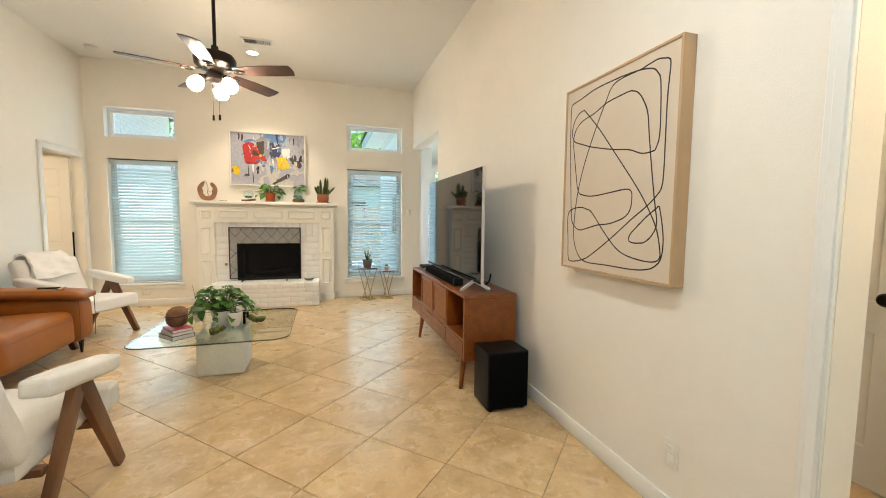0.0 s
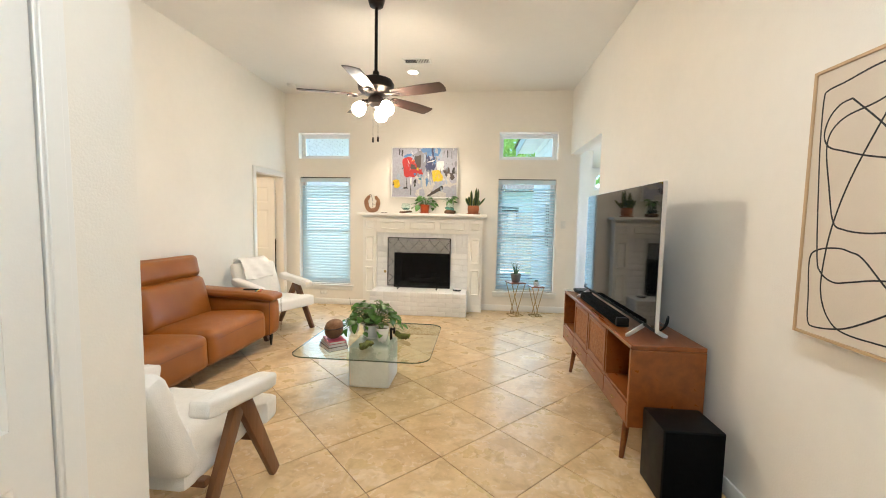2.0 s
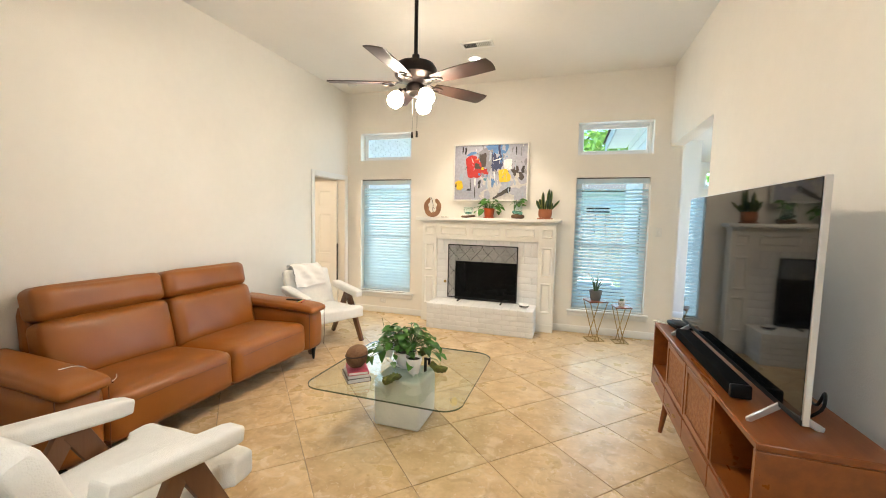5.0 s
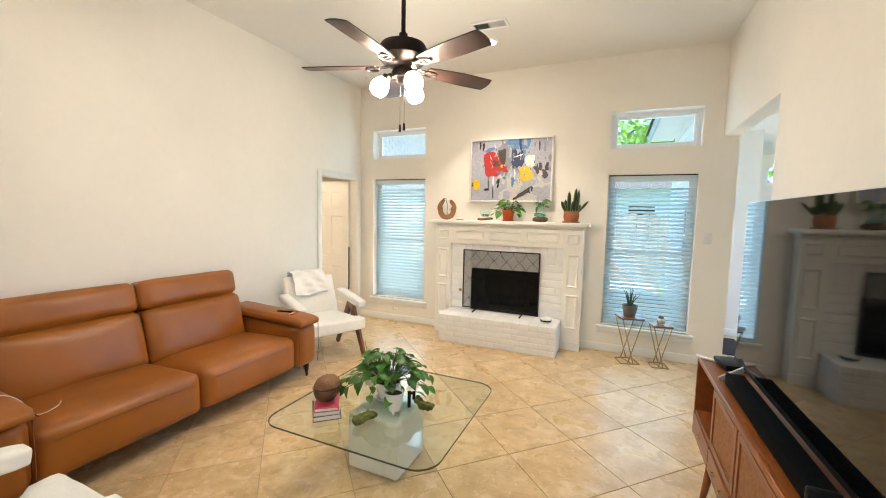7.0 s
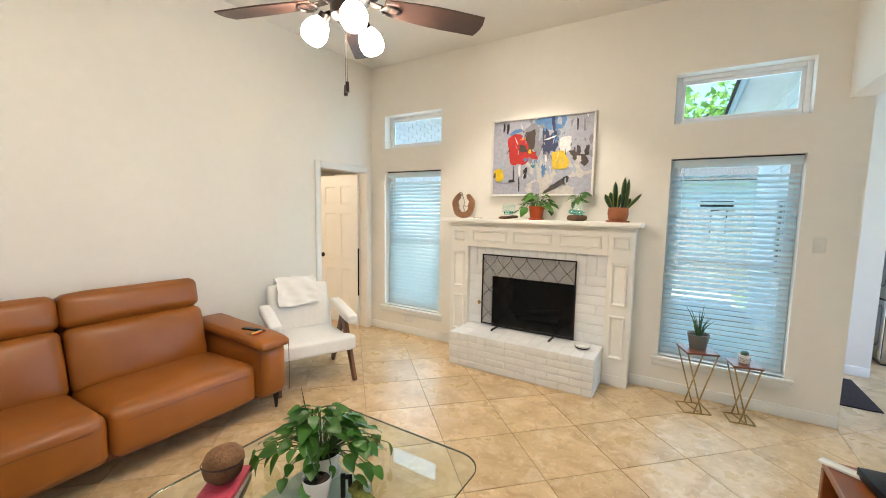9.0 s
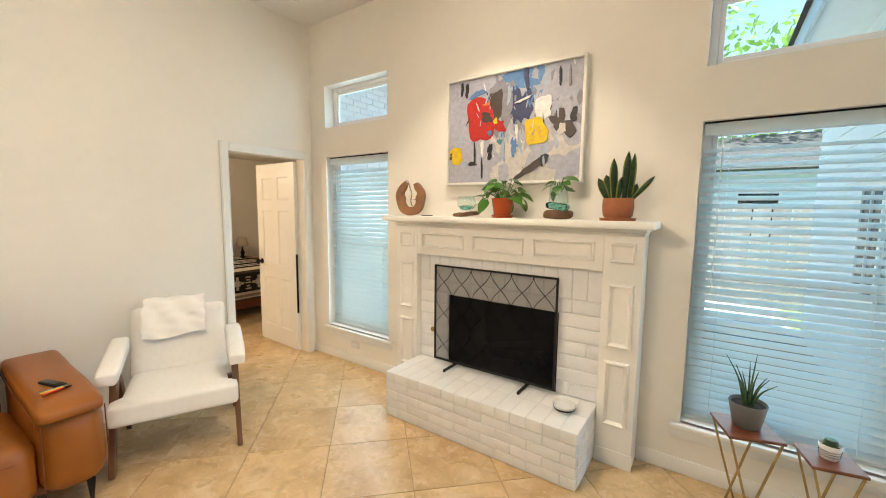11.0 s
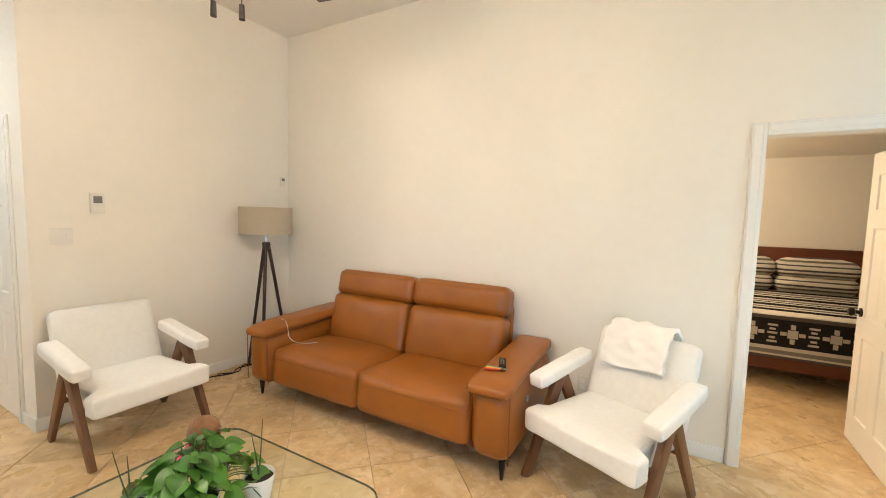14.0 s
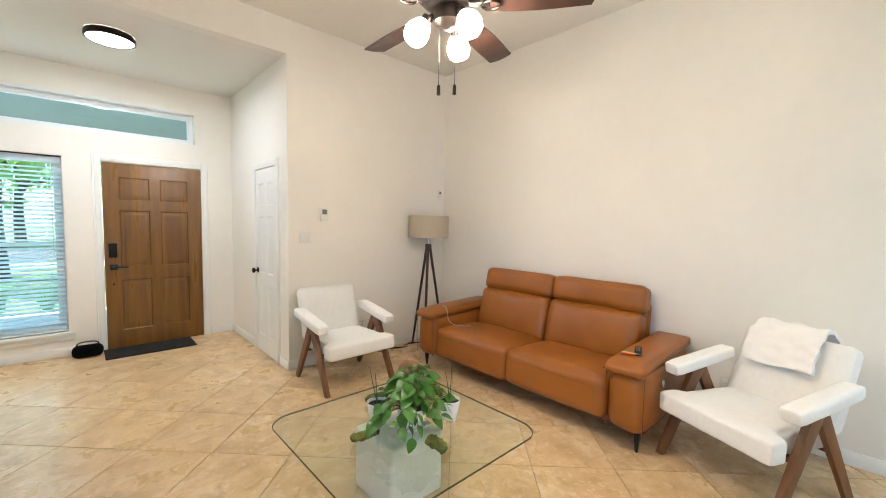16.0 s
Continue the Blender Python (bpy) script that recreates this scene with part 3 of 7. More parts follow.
def casing(name, axis, pos, side, a0, a1, top, w=0.075, t=0.016, label="white painted door casing"):
    """Two jambs and a head round an opening, on the side of the wall where side points."""
    bm = B()
    for l, r, b, u in ((a0 - w, a0, 0, top + w), (a1, a1 + w, 0, top + w), (a0, a1, top, top + w)):
        for k, (i0, i1) in enumerate(((0, 0), (0.012, 0.03))):
            d0, d1 = (0, t * side) if k == 0 else (t * side, (t + 0.006) * side)
            lo, hi = sorted((pos + d0, pos + d1))
            l2, r2, b2, u2 = (l, r, b, u) if k == 0 else (l + 0.008, r - 0.02 if r - l < 0.2 else r - 0.0, b, u - 0.012)
            if k == 1 and r - l > 0.2:
                b2 = b + 0.02
            if axis == "x":
                box(bm, l2, r2, lo, hi, b2, u2, 0.003, 1)
            else:
                box(bm, lo, hi, l2, r2, b2, u2, 0.003, 1)
    return tagged(part(name, bm, TRIM), label, "trim", kind="structure")


casing("trim", "y", XW, 1, 5.752, 6.512, 2.046, label="white painted casing of the bedroom door")
casing("trim", "y", XC, 1, 0.73, 1.35, 2.046, label="white painted casing of the closet door")
casing("trim", "x", YS, 1, -0.578, 0.368, 2.1, label="white painted casing of the front door")
casing("trim", "y", XE, -1, -0.02, 0.86, 2.05, 0.06, label="white painted casing of the side opening")
casing("trim", "y", 2.56, -1, 1.15, 1.93, 2.046, label="white painted casing of the hall closet")


def six_panel(name, m, w, h, mat, label, thick=0.038, knob=None, hinges=True, category="door", metal=BRONZE):
    """A door with six raised panels, built from its hinge edge along x; the body runs back along y."""
    d = thing(name, m, label, category, kind="structure")
    st, mid = 0.115 * w / 0.76, 0.10
    cw = (w - 2 * st - mid) / 2
    rows = [(z0 * h / 2.03, z1 * h / 2.03) for z0, z1 in ((0.20, 0.76), (0.90, 1.52), (1.64, 1.88))]
    e = 0.013 if mat is OAK else 0.009
    bm = B()
    box(bm, 0.004, w - 0.004, e, thick - e, 0.012, h - 0.004)
    edges = [0, st, st + cw, st + cw + mid, w - st, w]
    for x0, x1 in ((edges[0], edges[1]), (edges[2], edges[3]), (edges[4], edges[5])):
        box(bm, x0, x1, 0, thick, 0.008, h)
    for x0, x1 in ((edges[1], edges[2]), (edges[3], edges[4])):
        zs = [0.008, *[z for r in rows for z in r], h]
        for z0, z1 in zip(zs[::2], zs[1::2]):
            box(bm, x0, x1, 0, thick, z0, z1)
    part("leaf", bm, mat, d)
    for z0, z1 in rows:
        for x0 in (st, st + cw + mid):
            for y, s in ((e, -1), (thick - e, 1)):
                b = B()
                loops = []
                for inset, off in ((0.0, e - 0.001), (0.010, 0.0005), (0.020, 0.0005), (0.050, e - 0.002), (0.052, e - 0.002)):
                    loops.append([b.verts.new((x0 + inset if i in (0, 3) else x0 + cw - inset, y + s * off, z0 + inset if i < 2 else z1 - inset)) for i in range(4)])
                for p, q in zip(loops, loops[1:]):
                    for i in range(4):
                        b.faces.new((p[i], p[(i + 1) % 4], q[(i + 1) % 4], q[i]))
                b.faces.new(loops[-1])
                part("panel", b, mat, d, angle=20)
    if knob:
        kx, kz = knob
        for y, s in ((0, -1), (thick, 1)):
            b = B()
            mm = Matrix.Translation((kx, y, kz)) @ pose(0, 0, 0, 90 if s < 0 else -90)
            lathe(b, [(0, 0), (0.032, 0), (0.032, 0.006), (0.012, 0.01), (0.012, 0.03), (0.026, 0.038), (0.031, 0.052), (0.022, 0.066), (0, 0.07)], 20, mm)
            part("knob", b, metal, d, "dark bronze door knob")
    if hinges:
        for z in (0.25, 1.02, 1.8):
            part("hinge", rod(B(), (-0.006, -0.004, z * h / 2.03 - 0.045), (-0.006, -0.004, z * h / 2.03 + 0.045), 0.007), BRONZE if mat is not OAK else BRASS, d)
    return d


bd = six_panel("door_bedroom", pose(-3.10, 6.505, 0, 0, 0, 180) @ pose(0.0, -0.01, 0, 0, 0, -2), 0.755, 2.03, DOORP,
          "white six-panel bedroom door standing open", knob=(0.69, 0.93))
# Narrow dark strip along the hinge edge, from knee to chest height.
part("hinge_dark_strip", box(B(), -0.012, -0.001, 0.02, 0.042, 0.42, 1.06, 0.003, 1), CLOTHB, bd, "narrow dark strip beside the hinges")
six_panel("door_closet", pose(XC - 0.03, 1.345, 0, 0, 0, -90), 0.61, 2.035, DOORP, "white six-panel closet door, closed", knob=(0.56, 0.92), hinges=False)
six_panel("door_hall", pose(2.585, 1.925, 0, 0, 0, -90), 0.77, 2.035, DOORP, "white panelled hall door with black knob, closed", knob=(0.70, 0.93), hinges=False)

# front door with its lock
fd = six_panel("door_front", pose(-0.572, YS - 0.02, 0.0, 0, 0, 0), 0.934, 2.09, OAK, "stained oak six-panel front door, closed", thick=0.044, hinges=True)
lock = part("smart_lock", box(B(), 0.825, 0.9, 0.046, 0.075, 1.04, 1.2, 0.008), BLACKP, fd, "black keypad lock body")
hb = B()
box(hb, 0.82, 0.895, 0.046, 0.058, 0.90, 0.965, 0.004)
rod(hb, (0.86, 0.05, 0.932), (0.86, 0.1, 0.932), 0.011)
bar(hb, (0.87, 0.1, 0.932), (0.735, 0.1, 0.932), 0.014, 0.018, 0.003)
part("lever_handle", hb, BLACKM, fd, "black lever handle")
part("deadbolt", rod(B(), (0.862, 0.044, 0.74), (0.862, 0.05, 0.74), 0.012), BRONZE, fd)
part("threshold", box(B(), 0.0, 0.93, -0.1, 0.0, -0.002, 0.02, 0.004), BRONZE, fd)


# ---- windows ----
def window_unit(name, x0, x1, z0, z1, y, out, label, mullion=True, sill=True, frame_w=0.045, deep=0.109):
    """A vinyl window set back in its opening; out is +1 where the outside lies towards +y."""
    w = thing(name, pose((x0 + x1) / 2, y, z0), label, "window", kind="structure")
    hw, h = (x1 - x0) / 2, z1 - z0
    ya, yb = sorted((out * deep, out * (deep + 0.05)))
    bm = B()
    for a, b, c, d in ((-hw, -hw + frame_w, 0, h), (hw - frame_w, hw, 0, h), (-hw + frame_w, hw - frame_w, 0, frame_w), (-hw + frame_w, hw - frame_w, h - frame_w, h)):
        box(bm, a, b, ya, yb, c, d, 0.004, 1)
    fr = part("window_frame", bm, VINYL, w)
    s = B()
    g = frame_w + 0.028
    yc, yd = ya + 0.012, yb - 0.012
    for a, b, c, d in ((-hw + frame_w, -hw + g, frame_w, h - frame_w), (hw - g, hw - frame_w, frame_w, h - frame_w), (-hw + g, hw - g, frame_w, g), (-hw + g, hw - g, h - g, h - frame_w)):
        box(s, a, b, yc, yd, c, d, 0.003, 1)
    if mullion:
        box(s, -hw + g, hw - g, yc - 0.006, yd + 0.006, h * 0.5 - 0.02, h * 0.5 + 0.02, 0.003, 1)
    part("sash", s, VINYL, w)
    for c, d in (((g, h * 0.5 - 0.02), (h * 0.5 + 0.02, h - g)) if mullion else ((g, h - g),)):
        q = B()
        q.faces.new([q.verts.new((x, (yc + yd) / 2, z)) for x, z in ((-hw + g, c), (hw - g, c), (hw - g, d), (-hw + g, d))])
        p = part("pane", q, PANE, w)
        p.visible_shadow = False
    if sill:
        b = B()
        s0, s1 = sorted((-out * 0.035, out * deep))
        box(b, -hw - 0.055, hw + 0.055, min(-out * 0.035, 0), max(-out * 0.035, 0), -0.045, -0.012, 0.006)
        box(b, -hw + 0.002, hw - 0.002, min(0, out * (deep - 0.001)), max(0, out * (deep - 0.001)), -0.01, 0.004, 0.001, 1)
        a0, a1 = sorted((-out * 0.016, 0))
        box(b, -hw - 0.045, hw + 0.045, a0, a1, -0.10, -0.045, 0.005)
        part("window_sill", b, TRIM, w, "white painted sill and apron")
    return w


window_unit("window_1", -2.745, -1.9, 0.34, 2.065, YN, 1, "white double-hung window with closed-in blinds")
window_unit("window_2", -2.754, -1.904, 2.352, 2.758, YN, 1, "small white transom window above the blinds", False, False, 0.04)
window_unit("window_3", 0.447, 1.325, 0.325, 2.06, YN, 1, "white double-hung window looking onto the patio")
window_unit("window_4", 0.445, 1.33, 2.348, 2.76, YN, 1, "small white transom window looking onto trees", False, False, 0.04)
window_unit("window_5", 0.672, 1.42, 0.275, 2.115, YS, -1, "white front window with blinds beside the door")
window_unit("window_6", -0.53, 1.37, 2.40, 2.76, YS, -1, "wide transom window above the front door", False, False, 0.035)
window_unit("window_7", 2.95, 3.95, 0.4, 1.98, 10.5, 1, "kitchen window", True, False)
w8 = window_unit("window_8", 2.95, 3.95, 2.2, 2.72, 10.5, 1, "arched kitchen transom window", False, False, 0.04)
# the arch: spandrels that round off the top corners of the kitchen transom
for s in (-1, 1):
    pts = [(s * 0.5, 0.53), (s * 0.5, 0.16)] + [(s * 0.5 * math.cos(a), 0.16 + 0.36 * math.sin(a)) for a in [math.pi / 2 * k / 10 for k in range(1, 11)]] + [(0, 0.53)]
    part("arch_corner", extrude_outline(B(), pts, 0.09, pose(0, 0.094, 0, 90)), WALL, w8)


def blind(x0, x1, z0, z1, y, out, tilt, label, pitch=0.044):
    t = thing("window_blind", pose((x0 + x1) / 2, y + out * 0.080, z0), label, "blind", "window blinds")
    hw, h = (x1 - x0) / 2 - 0.012, z1 - z0
    rail = B()
    box(rail, -hw, hw, -0.028, 0.028, h - 0.06, h - 0.008, 0.003, 1)
    box(rail, -hw - 0.004, hw + 0.004, -out * 0.034 - 0.003, -out * 0.034 + 0.003, h - 0.078, h - 0.0115, 0.002, 1)
    part("headrail", rail, BLIND, t)
    # The shadow line above the valance, built as a dark strip.
    part("valance_shadow_gap", box(B(), -hw - 0.006, hw + 0.006, -out * 0.030 - 0.006, -out * 0.030 + 0.006, h - 0.011, h - 0.001), BRONZE, t, "dark strip standing in for the shadow above the valance")
    part("bottom_rail", box(B(), -hw, hw, -0.025, 0.025, 0.0045, 0.028, 0.004, 1), BLIND, t)
    sl = B()
    n = 5
    top = [sl.verts.new((sx * hw, -0.025 + 0.05 * k / n, 0.0035 * math.sin(math.pi * k / n) + dz)) for dz in (0, -0.0025) for sx in (-1, 1) for k in range(n + 1)]
    q = n + 1
    for k in range(n):
        sl.faces.new((top[k], top[k + 1], top[q + k + 1], top[q + k]))
        sl.faces.new((top[2 * q + k], top[3 * q + k], top[3 * q + k + 1], top[2 * q + k + 1]))
    for a, b, c, d in ((0, q, 3 * q, 2 * q), (n, q + n, 3 * q + n, 2 * q + n)):
        sl.faces.new((top[a], top[b], top[c], top[d]))
    first = part("slat", sl, BLIND, t)
    count = int((h - 0.11) / pitch)
    first.matrix_local = pose(0, 0, 0.040, tilt * out)
    for i in range(1, count):
        piece("slat", first.data, t, pose(0, 0, 0.040 + i * pitch, (tilt + 1.5 * math.sin(i * 2.3)) * out, 0.12 * math.sin(i * 1.7)))
    for x in (-hw * 0.72, hw * 0.72):
        c = B()
        for dy in (-0.024, 0.024):
            rod(c, (x, dy, 0.03), (x, dy, h - 0.06), 0.0012, n=6)
        part("ladder_cord", c, BLIND, t)
    part("tilt_wand", rod(B(), (-hw * 0.8, -out * 0.036, h * 0.45), (-hw * 0.8, -out * 0.036, h - 0.07), 0.004, n=8), BLIND, t)
    return t


blind(-2.745, -1.9, 0.34, 2.065, YN, 1, 46, "white slatted blind, slats nearly closed, in the window by the door")
blind(0.447, 1.325, 0.325, 2.06, YN, 1, 30, "white slatted blind, slats half open, in the patio window")
blind(0.672, 1.42, 0.275, 2.115, YS, -1, 24, "white slatted blind, slats open, in the front window")

# ---- fireplace ----
FX = -0.71
fp = thing("fireplace", pose(FX, YN, 0), "white painted wood mantel around a white brick fireplace", "fireplace")


def moulding(parent, x0, x1, z0, z1, y, name="panel_moulding", mat=MANTEL, w=0.022, h=0.012):
    """A raised picture-frame moulding on a face that looks to -y."""
    b = B()
    loops = []
    for inset, off in ((0, 0), (0.003, h), (w * 0.45, h * 1.25), (w * 0.7, h * 0.5), (w, 0.001)):
        loops.append([b.verts.new((x0 + inset if i in (0, 3) else x1 - inset, y - off, z0 + inset if i < 2 else z1 - inset)) for i in range(4)])
    for p, q in zip(loops, loops[1:]):
        for i in range(4):
            b.faces.new((p[i], p[(i + 1) % 4], q[(i + 1) % 4], q[i]))
    return part(name, b, mat, parent, angle=25)


b = B()
box(b, -0.99, 0.99, -0.288, -0.002, 1.462, 1.506, 0.008)
part("mantel_shelf", b, MANTEL, fp)
b = B()
box(b, -0.945, 0.945, -0.205, -0.002, 1.44, 1.4615, 0.006)
box(b, -0.935, 0.935, -0.185, -0.002, 1.42, 1.4395, 0.006)
part("bed_moulding", b, MANTEL, fp)
fz = part("frieze", box(B(), -0.715, 0.715, -0.168, -0.002, 1.20, 1.419, 0.002, 1), MANTEL, fp)
for x0, x1 in ((-0.66, -0.27), (-0.2, 0.2), (0.27, 0.66)):
    moulding(fz, x0, x1, 1.255, 1.375, -0.168)
for s in (-1, 1):
    pl = part("pilaster", box(B(), min(s * 0.716, s * 0.93), max(s * 0.716, s * 0.93), -0.168, -0.002, 0.0, 1.419, 0.002, 1), MANTEL, fp)
    x0, x1 = sorted((s * 0.752, s * 0.892))
    moulding(pl, x0, x1, 1.255, 1.375, -0.168)
    moulding(pl, x0, x1, 0.745, 1.135, -0.168, w=0.03, h=0.016)
    moulding(pl, x0, x1, 0.255, 0.66, -0.168, w=0.03, h=0.016)
    part("plinth", box(B(), min(s * 0.716, s * 0.936), max(s * 0.716, s * 0.936), -0.176, -0.1685, 0, 0.10, 0.003, 1), MANTEL, pl)
# brick surround, with the firebox opening
b = B()
for x0, x1, z0, z1 in ((-0.715, -0.442, 0.30, 1.2), (0.442, 0.715, 0.30, 1.2), (-0.442, 0.442, 0.89, 1.2)):
    box(b, x0, x1, -0.114, -0.002, z0, z1)
sur = part("brick_surround", b, MORTAR, fp, "white painted brick surround")
brick_cache = {}


def brick(parent, x0, x1, y0, y1, z0, z1, jit=0.0015):
    sx, sy, sz = round(x1 - x0, 4), round(y1 - y0, 4), round(z1 - z0, 4)
    k = (sx, sy, sz)
    if k not in brick_cache:
        bm = box(B(), -sx / 2, sx / 2, -sy / 2, sy / 2, -sz / 2, sz / 2)
        bmesh.ops.bevel(bm, geom=list(bm.edges), offset=min(0.005, min(k) * 0.3), segments=2, profile=0.6, affect="EDGES")
        me = bpy.data.meshes.new("brick")
        bm.to_mesh(me)
        bm.free()
        me.polygons.foreach_set("use_smooth", [True] * len(me.polygons))
        me.materials.append(BRICKW)
        brick_cache[k] = me
    r = random.Random(int(1000 * (x0 + 7 * y0 + 13 * z0)))
    piece("brick", brick_cache[k], parent, pose((x0 + x1) / 2 + r.uniform(-jit, jit), (y0 + y1) / 2 + r.uniform(-jit, jit), (z0 + z1) / 2 + r.uniform(-jit, jit) * 0.5, 0, r.uniform(-0.3, 0.3), r.uniform(-0.3, 0.3)))


G = 0.005
row = 0.0925
for i in range(7):
    z = 0.345 + i * row
    for s in (-1, 1):
        cut = 0.27 if i % 3 else 0.185
        a, c = 0.444, 0.713
        spans = [(a, c)] if i % 3 else ([(a, a + cut), (a + cut, c)] if i % 2 else [(a, c - cut), (c - cut, c)])
        for p, q in spans:
            x0, x1 = sorted((s * (p + G / 2), s * (q - G / 2)))
            brick(sur, x0, x1, -0.120, -0.09, z + G / 2, z + row - G / 2)
for i in range(4):
    brick(sur, -0.44 + i * 0.22 + G / 2, -0.22 + i * 0.22 - G / 2, -0.120, -0.09, 0.895, 0.988)
for i in range(15):
    w = 1.426 / 15
    brick(sur, -0.713 + i * w + G / 2, -0.713 + (i + 1) * w - G / 2, -0.120, -0.09, 0.993, 1.197)
b = B()
for x0, x1, y0, y1, z0, z1 in ((-0.45, -0.43, -0.10, 0.5, 0.30, 0.93), (0.43, 0.45, -0.10, 0.5, 0.30, 0.93), (-0.43, 0.43, 0.48, 0.5, 0.30, 0.93), (-0.43, 0.43, -0.1, 0.48, 0.91, 0.93), (-0.43, 0.43, -0.1, 0.48, 0.32, 0.345)):
    box(b, x0, x1, y0, y1, z0, z1)
fb = part("firebox", b, SOOT, fp, "sooty black firebox")
lg = B()
rod(lg, (-0.25, 0.12, 0.42), (0.22, 0.16, 0.41), 0.04, n=10), rod(lg, (-0.2, 0.26, 0.41), (0.25, 0.22, 0.43), 0.045, n=10), rod(lg, (-0.15, 0.13, 0.47), (0.2, 0.27, 0.50), 0.035, n=10)
part("gas_logs", lg, SOOT, fb)
b = B()
lathe(b, [(0, 0.012), (0.008, 0.012), (0.009, 0.004), (0.020, 0.004), (0.021, 0)], 18, pose(-0.585, -0.1225, 0.585, 90))
part("gas_valve", b, BRASS, sur, "round brass gas valve plate")
# raised hearth
hcore = B()
box(hcore, -0.709, 0.709, -0.535, -0.116, 0, 0.3417)
hr = part("hearth", hcore, MORTAR, fp, "raised white painted brick hearth")
row = 0.0665
for i in range(4):
    z = 0.004 + i * row
    off = 0.0 if i % 2 else -0.1
    x = -0.714 + off
    while x < 0.714:
        a, c = max(x, -0.714), min(x + 0.205, 0.714)
        if c - a > 0.03:
            brick(hr, a + G / 2, c - G / 2, -0.541, -0.515, z + G / 2, z + row - G / 2)
        x += 0.205
    for s in (-1, 1):
        for k in range(2):
            a = -0.514 + k * 0.203
            x0, x1 = sorted((s * 0.690, s * 0.715))
            brick(hr, x0, x1, a + G / 2, a + 0.203 - G / 2, z + G / 2, z + row - G / 2)
for i in range(14):
    w = 1.428 / 14
    brick(hr, -0.714 + i * w + 0.002, -0.714 + (i + 1) * w - 0.002, -0.543, -0.333, 0.272, 0.343, 0.0006)
    brick(hr, -0.714 + i * w + 0.002, -0.714 + (i + 1) * w - 0.002, -0.331, -0.121, 0.272, 0.343, 0.0006)

# fire screen
sc = thing("fireplace_screen", pose(-0.752, 6.447, 0.343), "black metal fire screen with crossing curved wires on the hearth", "fire screen")
b = B()
for p, q in (((-0.486, 0, 0.03), (-0.486, 0, 0.785)), ((0.486, 0, 0.03), (0.486, 0, 0.785)), ((-0.492, 0, 0.78), (0.492, 0, 0.78)), ((-0.492, 0, 0.035), (0.492, 0, 0.035))):
    bar(b, p, q, 0.014, 0.014, 0.002)
part("screen_frame", b, BLACKM, sc)
for ph in (0, 1):
    for k in range(7):
        x0 = -0.486 + k * 0.162
        pts = []
        for i in range(25):
            z = 0.035 + 0.745 * i / 24
            x = x0 + 0.081 * (1 - math.cos(math.pi * (0.78 - z) / 0.248)) * (1 if ph else -1)
            pts.append((min(max(x, -0.486), 0.486), -0.003 if ph else 0.003, z))
        part("wire", tube(B(), pts, 0.0023, 6), WIRE, sc)
ms = bpy.data.materials.new("wire_gauze")
ms.use_nodes = True
nt = ms.node_tree
tr, mx = nt.nodes.new("ShaderNodeBsdfTransparent"), nt.nodes.new("ShaderNodeMixShader")
mx.inputs[0].default_value = 0.2
nt.nodes["Principled BSDF"].inputs["Base Color"].default_value = (0.006, 0.006, 0.006, 1)
nt.nodes["Principled BSDF"].inputs["Roughness"].default_value = 0.7
nt.links.new(tr.outputs[0], mx.inputs[1]), nt.links.new(nt.nodes["Principled BSDF"].outputs[0], mx.inputs[2])
nt.links.new(mx.outputs[0], nt.nodes["Material Output"].inputs["Surface"])
part("gauze", box(B(), -0.48, 0.48, 0.006, 0.0075, 0.04, 0.776), ms, sc, "fine black wire gauze")
for x in (-0.305, 0.295):
    b = B()
    bar(b, (x, -0.13, 0.012), (x, 0.05, 0.012), 0.018, 0.014, 0.002)
    bar(b, (x, -0.13, 0.02), (x, -0.13, 0.0), 0.018, 0.014, 0.002)
    bar(b, (x, 0.0, 0.012), (x, 0.0, 0.035), 0.016, 0.014, 0.002)
    part("foot", b, BLACKM, sc)

# ---- sofa ----
sofa = thing("sofa", pose(-2.49, 3.52, 0), "caramel brown leather two-seat recliner sofa against the wall", "sofa")
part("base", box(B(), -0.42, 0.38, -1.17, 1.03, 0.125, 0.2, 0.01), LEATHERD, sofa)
for k, s in enumerate((-1, 1)):
    y = -0.0715 + s * 0.437
    b = B()
    cushion(b, pose(0.13, y, 0.285, 0, -3), 0.68, 0.868, 0.29, 0.06, (0.014, 0.002, 0.026), 14, 0.005, 3 + k)
    seat = part("seat", b, LEATHER, sofa)
    part("seam", tube(B(), smooth_path([(0.474, y - 0.36, 0.372), (0.482, y - 0.1, 0.382), (0.482, y + 0.1, 0.382), (0.474, y + 0.36, 0.372)], 6), 0.0016, 6), LEATHERD, seat)
    b = B()
    yb = -0.0715 + s * 0.418
    cushion(b, pose(-0.240, yb, 0.572, 0, -14), 0.21, 0.828, 0.425, 0.055, (0.032, 0.0, 0.0), 14, 0.006, 9 + k)
    part("backrest", b, LEATHER, sofa)
    b = B()
    cushion(b, pose(-0.330, yb, 0.884, 0, -13), 0.20, 0.832, 0.225, 0.055, (0.024, 0.0, 0.006), 14, 0.005, 14 + k)
    part("headrest", b, LEATHER, sofa)
    b = B()
    cushion(b, pose(-0.395, yb, 0.50, 0, -5), 0.11, 0.82, 0.76, 0.05, (0, 0, 0), 8, 0.004, 21)
    part("back_shell", b, LEATHER, sofa)
